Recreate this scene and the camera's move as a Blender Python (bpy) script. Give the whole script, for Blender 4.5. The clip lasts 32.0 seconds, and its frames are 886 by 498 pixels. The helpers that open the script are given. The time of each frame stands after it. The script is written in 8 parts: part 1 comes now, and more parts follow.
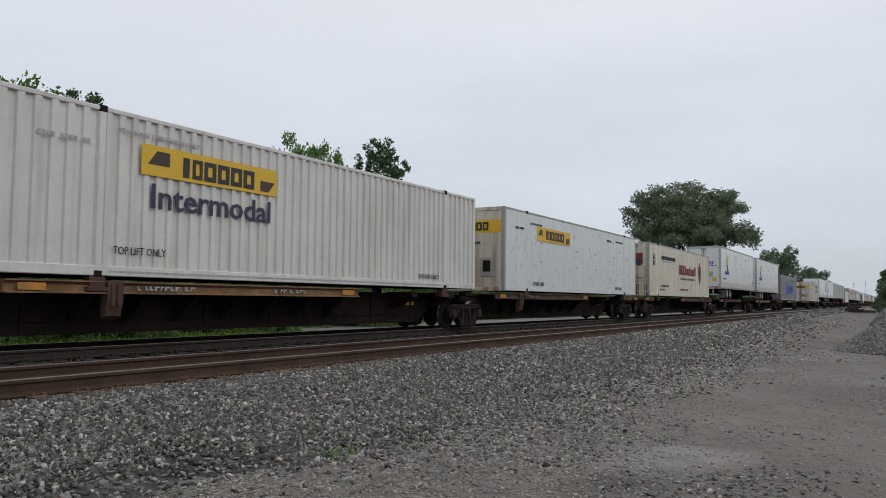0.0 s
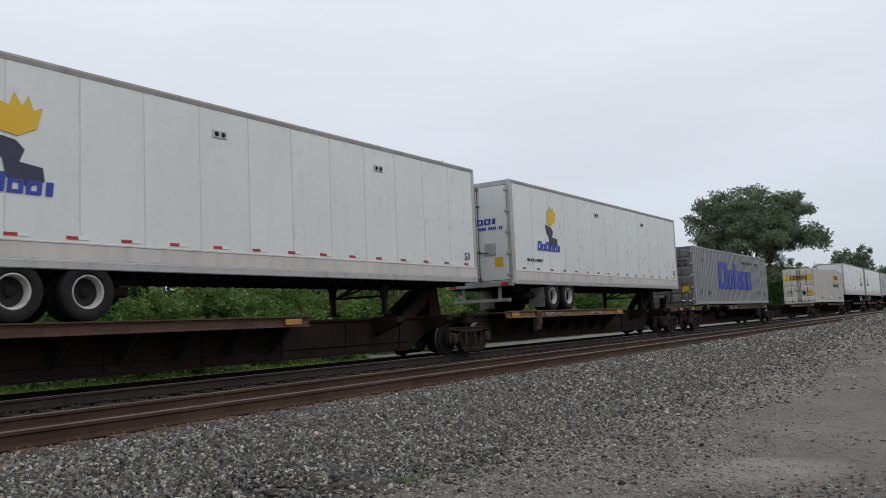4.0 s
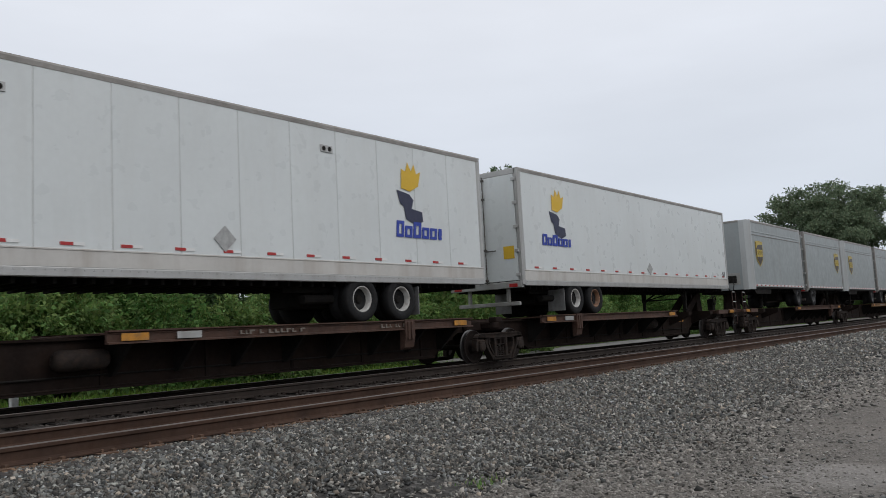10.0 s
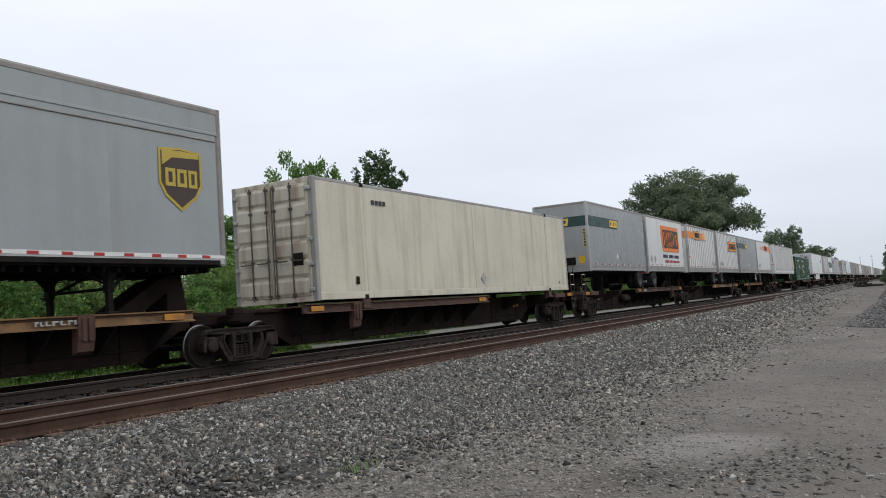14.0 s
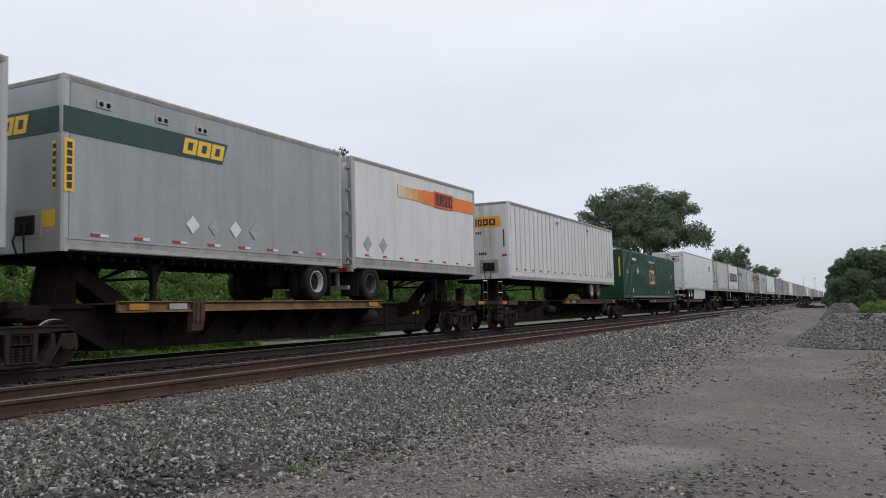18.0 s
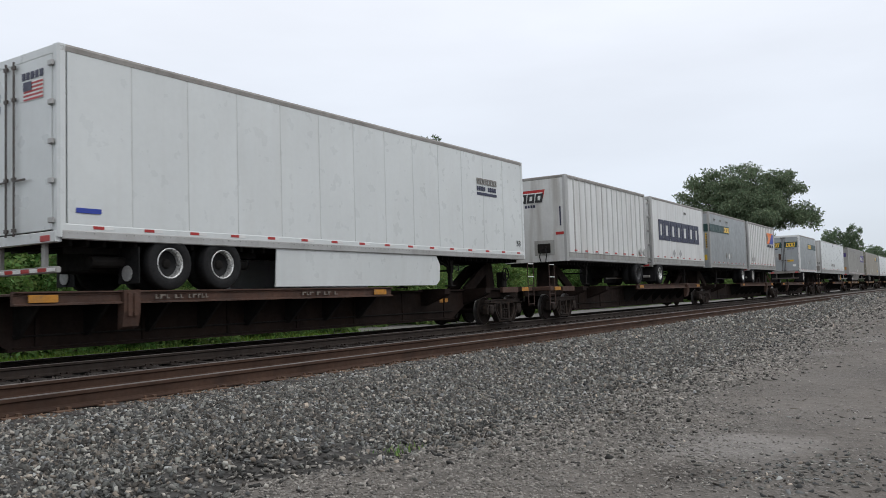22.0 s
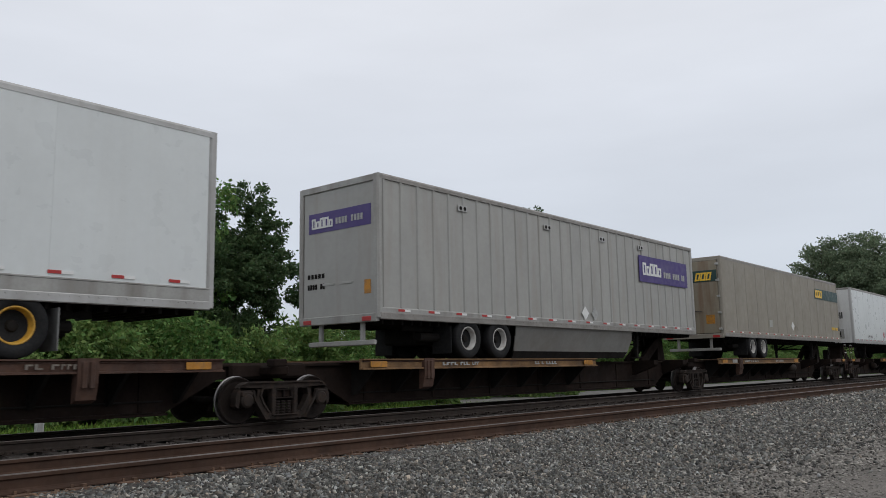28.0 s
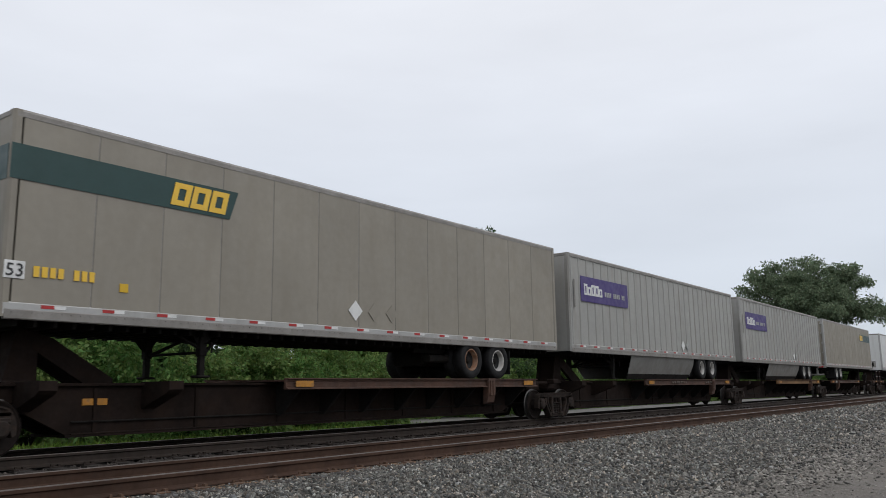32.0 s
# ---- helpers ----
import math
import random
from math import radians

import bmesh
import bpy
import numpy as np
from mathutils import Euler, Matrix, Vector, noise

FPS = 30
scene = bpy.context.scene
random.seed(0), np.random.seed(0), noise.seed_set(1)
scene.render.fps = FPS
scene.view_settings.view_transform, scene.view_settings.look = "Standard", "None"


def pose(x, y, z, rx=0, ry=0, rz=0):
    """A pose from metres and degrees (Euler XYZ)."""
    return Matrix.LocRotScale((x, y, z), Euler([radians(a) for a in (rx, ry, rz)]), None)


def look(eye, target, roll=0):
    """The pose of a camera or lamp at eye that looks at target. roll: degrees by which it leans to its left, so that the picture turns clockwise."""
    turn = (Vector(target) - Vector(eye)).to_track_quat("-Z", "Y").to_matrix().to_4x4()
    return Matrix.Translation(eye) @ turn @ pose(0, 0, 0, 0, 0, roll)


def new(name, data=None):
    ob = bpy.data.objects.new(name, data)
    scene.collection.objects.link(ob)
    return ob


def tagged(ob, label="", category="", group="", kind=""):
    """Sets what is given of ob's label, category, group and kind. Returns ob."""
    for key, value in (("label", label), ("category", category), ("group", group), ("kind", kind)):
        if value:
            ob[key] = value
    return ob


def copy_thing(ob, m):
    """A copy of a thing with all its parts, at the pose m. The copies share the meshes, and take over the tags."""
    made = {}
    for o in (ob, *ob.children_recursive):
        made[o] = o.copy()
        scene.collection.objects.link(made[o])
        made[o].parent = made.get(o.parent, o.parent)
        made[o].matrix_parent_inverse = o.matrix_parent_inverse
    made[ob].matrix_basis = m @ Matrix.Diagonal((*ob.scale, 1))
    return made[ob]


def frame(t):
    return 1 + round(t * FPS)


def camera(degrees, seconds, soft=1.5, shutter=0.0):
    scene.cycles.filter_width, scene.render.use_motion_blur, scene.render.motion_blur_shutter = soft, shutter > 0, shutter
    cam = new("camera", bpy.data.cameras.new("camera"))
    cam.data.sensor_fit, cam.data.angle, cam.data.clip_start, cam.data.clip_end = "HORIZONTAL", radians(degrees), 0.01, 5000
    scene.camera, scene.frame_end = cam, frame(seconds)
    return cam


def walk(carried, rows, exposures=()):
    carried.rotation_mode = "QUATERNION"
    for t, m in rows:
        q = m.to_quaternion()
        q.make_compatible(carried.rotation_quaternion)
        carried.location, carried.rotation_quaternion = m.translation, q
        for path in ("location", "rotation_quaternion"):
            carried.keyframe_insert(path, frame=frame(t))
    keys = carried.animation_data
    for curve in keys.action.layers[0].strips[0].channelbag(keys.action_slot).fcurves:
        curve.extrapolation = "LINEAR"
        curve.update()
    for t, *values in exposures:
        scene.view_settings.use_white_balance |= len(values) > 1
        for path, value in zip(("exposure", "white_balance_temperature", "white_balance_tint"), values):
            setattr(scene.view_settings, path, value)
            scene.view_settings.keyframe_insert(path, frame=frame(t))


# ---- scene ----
# The world's y axis runs along the tracks, z = 0 is the top of the rails, and the camera is held by hand beside them.
EYE = 0.897                 # the camera's height over the railheads
NEAR_RAIL = -8.24           # x of the nearest rail
TRACK_NEAR, TRACK_FAR = -8.96, -13.27
PATH = [
    (0, 29.42, 3.59, -0.57), (0.5, 32.44, 4.82, -0.69), (1, 33.86, 5.34, 3.10), (1.5, 33.72, 5.93, 2.00),
    (2, 32.92, 5.37, 0.97), (2.5, 32.38, 4.55, 1.79), (4.5, 34.56, 5.61, 2.16), (5, 33.50, 6.08, 0.33),
    (5.5, 30.14, 6.76, 1.41), (6, 28.17, 7.25, 2.11), (6.5, 29.41, 7.52, 2.52), (7, 30.29, 6.95, 2.05),
    (7.5, 30.11, 6.61, 2.86), (8, 30.41, 6.63, 3.55), (8.5, 33.81, 7.02, 2.14), (9, 36.29, 7.52, 1.90),
    (9.5, 38.98, 6.67, 2.25), (10, 38.77, 5.72, 3.00), (10.5, 36.49, 6.53, 4.74), (11, 33.65, 5.63, 5.25),
    (11.5, 32.93, 5.48, 2.43), (12, 32.90, 4.82, 5.02), (12.5, 31.18, 4.55, 3.15), (13, 30.30, 4.22, 2.50),
    (13.5, 30.49, 3.94, 3.33), (15.5, 27.36, 4.91, 3.90), (16, 25.64, 5.31, 2.11), (16.5, 24.87, 5.21, 0.84),
    (17, 24.37, 5.34, -0.93), (17.5, 26.02, 4.25, 0.04), (18, 26.56, 4.17, 1.30), (18.5, 25.97, 3.69, 1.15),
    (19, 25.64, 3.62, 2.10), (19.5, 27.22, 4.76, 3.08), (20, 29.44, 5.06, 2.23), (20.5, 30.22, 5.99, -0.47),
    (21, 31.22, 5.31, 0.31), (21.5, 32.59, 3.89, 1.39), (22, 33.27, 3.35, 1.76), (22.5, 33.30, 3.00, 2.12),
    (23, 32.49, 3.22, 3.03), (23.5, 30.65, 3.74, 2.33), (24, 28.06, 3.91, 0.94), (24.5, 25.03, 3.82, 0.29),
    (25, 23.36, 4.80, -0.03), (25.5, 22.52, 5.53, 0.48), (27.5, 38.17, 9.80, -0.16), (28, 40.49, 8.55, 1.04),
    (28.5, 38.03, 7.21, 1.47), (29, 36.84, 6.74, 2.02), (29.5, 36.63, 6.98, 2.58), (30, 35.76, 7.04, 2.47),
    (30.5, 34.57, 6.96, 2.63), (31, 36.29, 7.36, 0.03), (31.5, 38.16, 7.78, -0.08), (32, 37.02, 9.87, 0.80),
]


def travelled(t):
    """Metres the train has gone by at t seconds."""
    return 15.328 * t + 0.00228 * t * t


cam = camera(57.53, 32.0, soft=0.8, shutter=0.05)
walk(cam, [(t, pose(0, 0, EYE, 90 + pitch, roll, yaw)) for t, yaw, pitch, roll in PATH], exposures=[(0, -0.06), (1, -0.11), (2, -0.2), (2.5, -0.17), (5, 0.04), (6, -0.1), (7, -0.2), (8, -0.16), (9.5, -0.1), (11, 0.14), (12, 0.24), (13, 0.30), (15, 0.08), (17, -0.06), (18.5, 0.13), (20.5, 0.08), (22, 0.2), (23, 0.3), (24, 0.22), (25, 0.06), (28, -0.1), (29, 0.06), (30, 0.1), (31, -0.06), (32, 0.0)])

# ---- world and sun ----
world = bpy.data.worlds.new("overcast_sky")
scene.world = world
world.use_nodes = True


def build_world():
    nt = world.node_tree
    n, l = nt.nodes, nt.links
    n.clear()
    out, back = n.new("ShaderNodeOutputWorld"), n.new("ShaderNodeBackground")
    co, sep = n.new("ShaderNodeTexCoord"), n.new("ShaderNodeSeparateXYZ")
    l.new(co.outputs["Generated"], sep.inputs[0])
    ramp = n.new("ShaderNodeValToRGB")
    cr = ramp.color_ramp
    stops = [(0.0, (0.14, 0.14, 0.14)), (0.49, (0.35, 0.37, 0.40)), (0.505, (0.512, 0.56, 0.63)), (0.56, (0.614, 0.655, 0.725)),
             (0.63, (0.716, 0.75, 0.815)), (0.76, (0.82, 0.835, 0.88)), (1.0, (0.87, 0.88, 0.91))]
    while len(cr.elements) < len(stops):
        cr.elements.new(0.5)
    for e, (p, c) in zip(cr.elements, stops):
        e.position, e.color = p, (*c, 1)
    half = n.new("ShaderNodeMath")
    half.operation = "MULTIPLY_ADD"
    half.inputs[1].default_value, half.inputs[2].default_value = 0.5, 0.5
    l.new(sep.outputs["Z"], half.inputs[0])
    l.new(half.outputs[0], ramp.inputs[0])
    # soft cloud banks, stretched along the horizon
    mp = n.new("ShaderNodeMapping")
    mp.inputs["Scale"].default_value = (1.2, 1.2, 5.0)
    noi = n.new("ShaderNodeTexNoise")
    noi.inputs["Scale"].default_value, noi.inputs["Detail"].default_value, noi.inputs["Roughness"].default_value = 1.6, 5, 0.5
    l.new(co.outputs["Generated"], mp.inputs[0])
    l.new(mp.outputs[0], noi.inputs["Vector"])
    cl = n.new("ShaderNodeMapRange")
    cl.inputs["From Min"].default_value, cl.inputs["From Max"].default_value = 0.3, 0.7
    cl.inputs["To Min"].default_value, cl.inputs["To Max"].default_value = 0.93, 1.06
    l.new(noi.outputs["Fac"], cl.inputs["Value"])
    mul = n.new("ShaderNodeVectorMath")
    mul.operation = "SCALE"
    l.new(ramp.outputs[0], mul.inputs[0])
    l.new(cl.outputs[0], mul.inputs["Scale"])
    sky = n.new("ShaderNodeTexSky")
    sky.sky_type, sky.sun_disc, sky.sun_elevation, sky.sun_rotation = "NISHITA", False, radians(46), radians(101)
    dim = n.new("ShaderNodeVectorMath")
    dim.operation = "SCALE"
    dim.inputs["Scale"].default_value = 0.012
    l.new(sky.outputs[0], dim.inputs[0])
    add = n.new("ShaderNodeVectorMath")
    add.operation = "ADD"
    l.new(mul.outputs[0], add.inputs[0])
    l.new(dim.outputs[0], add.inputs[1])
    l.new(add.outputs[0], back.inputs["Color"])
    back.inputs["Strength"].default_value = 1.0
    l.new(back.outputs[0], out.inputs["Surface"])


build_world()
sun_data = bpy.data.lights.new("sun", "SUN")
sun_data.energy, sun_data.angle, sun_data.color = 0.5, radians(40), (1.0, 0.98, 0.95)
sun = new("sun", sun_data)
sun.matrix_world = look((40, 8, 42), (0, 0, 0))

# ---- materials ----


def surface(name, col, rough=0.6, metal=0.0, var=0.15, scale=2.0, dirt=None, dirt_amt=0.0, streak=False, bump=0.0, bump_scale=80.0, spec=0.5, island=False, lift=0.6, spread=0.0):
    """A procedural surface: base colour, broad and fine variation, dirt in patches or in streaks running down, and fine relief."""
    m = bpy.data.materials.new(name)
    m.use_nodes = True
    nt = m.node_tree
    n, l = nt.nodes, nt.links
    b = n["Principled BSDF"]
    b.inputs["Roughness"].default_value, b.inputs["Metallic"].default_value = rough, metal
    b.inputs["Specular IOR Level"].default_value = spec
    co, info, off = n.new("ShaderNodeTexCoord"), n.new("ShaderNodeObjectInfo"), n.new("ShaderNodeVectorMath")
    off.operation = "MULTIPLY_ADD"
    off.inputs[1].default_value = (1, 1, 1)
    sc = n.new("ShaderNodeVectorMath")
    sc.operation = "SCALE"
    sc.inputs[0].default_value = (37.0, 53.0, 71.0)
    l.new(info.outputs["Random"], sc.inputs["Scale"])
    l.new(co.outputs["Object"], off.inputs[0])
    l.new(sc.outputs[0], off.inputs[2])

    def noi(s, detail=4, squash=None):
        t = n.new("ShaderNodeTexNoise")
        t.inputs["Scale"].default_value, t.inputs["Detail"].default_value = s, detail
        src = off.outputs[0]
        if squash:
            mp = n.new("ShaderNodeMapping")
            mp.inputs["Scale"].default_value = squash
            l.new(src, mp.inputs[0])
            src = mp.outputs[0]
        l.new(src, t.inputs["Vector"])
        return t.outputs["Fac"]

    def rng(src, a, c, lo, hi):
        r = n.new("ShaderNodeMapRange")
        r.inputs["From Min"].default_value, r.inputs["From Max"].default_value = a, c
        r.inputs["To Min"].default_value, r.inputs["To Max"].default_value = lo, hi
        l.new(src, r.inputs["Value"])
        return r.outputs[0]

    def mix(kind, fac, a, c):
        x = n.new("ShaderNodeMix")
        x.data_type, x.blend_type = "RGBA", kind
        for sock, val in ((x.inputs[0], fac), (x.inputs[6], a), (x.inputs[7], c)):
            if hasattr(val, "links"):
                l.new(val, sock)
            else:
                sock.default_value = val
        return x.outputs[2]

    base = (*col, 1)
    broad = rng(noi(scale), 0.3, 0.7, 1 - var, 1 + var)
    fine = rng(noi(scale * 14, 6), 0.25, 0.75, 1 - var * lift, 1 + var * lift)
    both = n.new("ShaderNodeMath")
    both.operation = "MULTIPLY"
    l.new(broad, both.inputs[0])
    l.new(fine, both.inputs[1])
    val = both.outputs[0]
    if island:
        geo = n.new("ShaderNodeNewGeometry")
        isl = n.new("ShaderNodeMath")
        isl.operation = "MULTIPLY"
        curve = n.new("ShaderNodeValToRGB")
        while len(curve.color_ramp.elements) < 4:
            curve.color_ramp.elements.new(0.5)
        for e, (p, v) in zip(curve.color_ramp.elements, ((0.0, 0.05), (0.45, 0.22), (0.9, 0.54), (1.0, 1.6))):
            e.position, e.color = p, (v, v, v, 1)
        curve.color_ramp.interpolation = "LINEAR"
        l.new(geo.outputs["Random Per Island"], curve.inputs[0])
        l.new(rng(curve.outputs[0], 0, 1, 0.0, 3.0), isl.inputs[0])
        l.new(val, isl.inputs[1])
        val = isl.outputs[0]
        tint = n.new("ShaderNodeMath")
        tint.operation = "MULTIPLY"
        tint.inputs[1].default_value = 13.7
        frac = n.new("ShaderNodeMath")
        frac.operation = "FRACT"
        l.new(geo.outputs["Random Per Island"], tint.inputs[0])
        l.new(tint.outputs[0], frac.inputs[0])
        hues = n.new("ShaderNodeValToRGB")
        while len(hues.color_ramp.elements) < 4:
            hues.color_ramp.elements.new(0.5)
        for e, (p, c) in zip(hues.color_ramp.elements, ((0.0, (1.12, 0.98, 0.84)), (0.35, (1.0, 1.0, 0.98)), (0.7, (0.95, 1.01, 0.98)), (1.0, (0.92, 1.0, 1.10)))):
            e.position, e.color = p, (c[0] * col[0], c[1] * col[1], c[2] * col[2], 1)
        l.new(frac.outputs[0], hues.inputs[0])
    if spread:
        geo = n.new("ShaderNodeNewGeometry")
        isl = n.new("ShaderNodeMath")
        isl.operation = "MULTIPLY"
        l.new(rng(geo.outputs["Random Per Island"], 0, 1, 1 - spread * 0.55, 1 + spread), isl.inputs[0])
        l.new(val, isl.inputs[1])
        val = isl.outputs[0]
    hsv = n.new("ShaderNodeHueSaturation")
    hsv.inputs["Color"].default_value = base
    if island:
        l.new(hues.outputs[0], hsv.inputs["Color"])
    l.new(val, hsv.inputs["Value"])
    colour = hsv.outputs[0]
    if dirt_amt:
        f = noi(1.0, 6, (3.2, 3.2, 0.3)) if streak else noi(scale * 2.2, 6)
        amt = rng(f, 0.48, 0.75, 0.0, dirt_amt)
        colour = mix("MIX", amt, colour, (*(dirt or (0.09, 0.07, 0.055)), 1))
    l.new(colour, b.inputs["Base Color"])
    rr = rng(noi(scale * 5, 4), 0.3, 0.7, max(rough - 0.12, 0.05), min(rough + 0.12, 1))
    l.new(rr, b.inputs["Roughness"])
    if bump:
        bp = n.new("ShaderNodeBump")
        bp.inputs["Strength"].default_value, bp.inputs["Distance"].default_value = min(1, bump), 0.01
        l.new(noi(bump_scale, 5), bp.inputs["Height"])
        l.new(bp.outputs[0], b.inputs["Normal"])
    return m


def leaves(name, col, var=0.4):
    """Leaf: colour changes from leaf to leaf, and light shines through."""
    m = bpy.data.materials.new(name)
    m.use_nodes = True
    nt = m.node_tree
    n, l = nt.nodes, nt.links
    b = n["Principled BSDF"]
    b.inputs["Roughness"].default_value, b.inputs["Specular IOR Level"].default_value = 0.65, 0.25
    geo, hsv, r1, r2 = n.new("ShaderNodeNewGeometry"), n.new("ShaderNodeHueSaturation"), n.new("ShaderNodeMapRange"), n.new("ShaderNodeMapRange")
    hsv.inputs["Color"].default_value = (*col, 1)
    r1.inputs["To Min"].default_value, r1.inputs["To Max"].default_value = 1 - var, 1 + var
    r2.inputs["To Min"].default_value, r2.inputs["To Max"].default_value = 0.47, 0.53
    l.new(geo.outputs["Random Per Island"], r1.inputs["Value"])
    l.new(r1.outputs[0], hsv.inputs["Value"])
    wob = n.new("ShaderNodeMath")
    wob.operation = "FRACT"
    mulw = n.new("ShaderNodeMath")
    mulw.operation = "MULTIPLY"
    mulw.inputs[1].default_value = 7.3
    l.new(geo.outputs["Random Per Island"], mulw.inputs[0])
    l.new(mulw.outputs[0], wob.inputs[0])
    l.new(wob.outputs[0], r2.inputs["Value"])
    l.new(r2.outputs[0], hsv.inputs["Hue"])
    tr, mx, out = n.new("ShaderNodeBsdfTranslucent"), n.new("ShaderNodeMixShader"), n["Material Output"]
    mx.inputs[0].default_value = 0.42
    l.new(hsv.outputs[0], b.inputs["Base Color"])
    l.new(hsv.outputs[0], tr.inputs["Color"])
    l.new(b.outputs[0], mx.inputs[1])
    l.new(tr.outputs[0], mx.inputs[2])
    l.new(mx.outputs[0], out.inputs["Surface"])
    return m


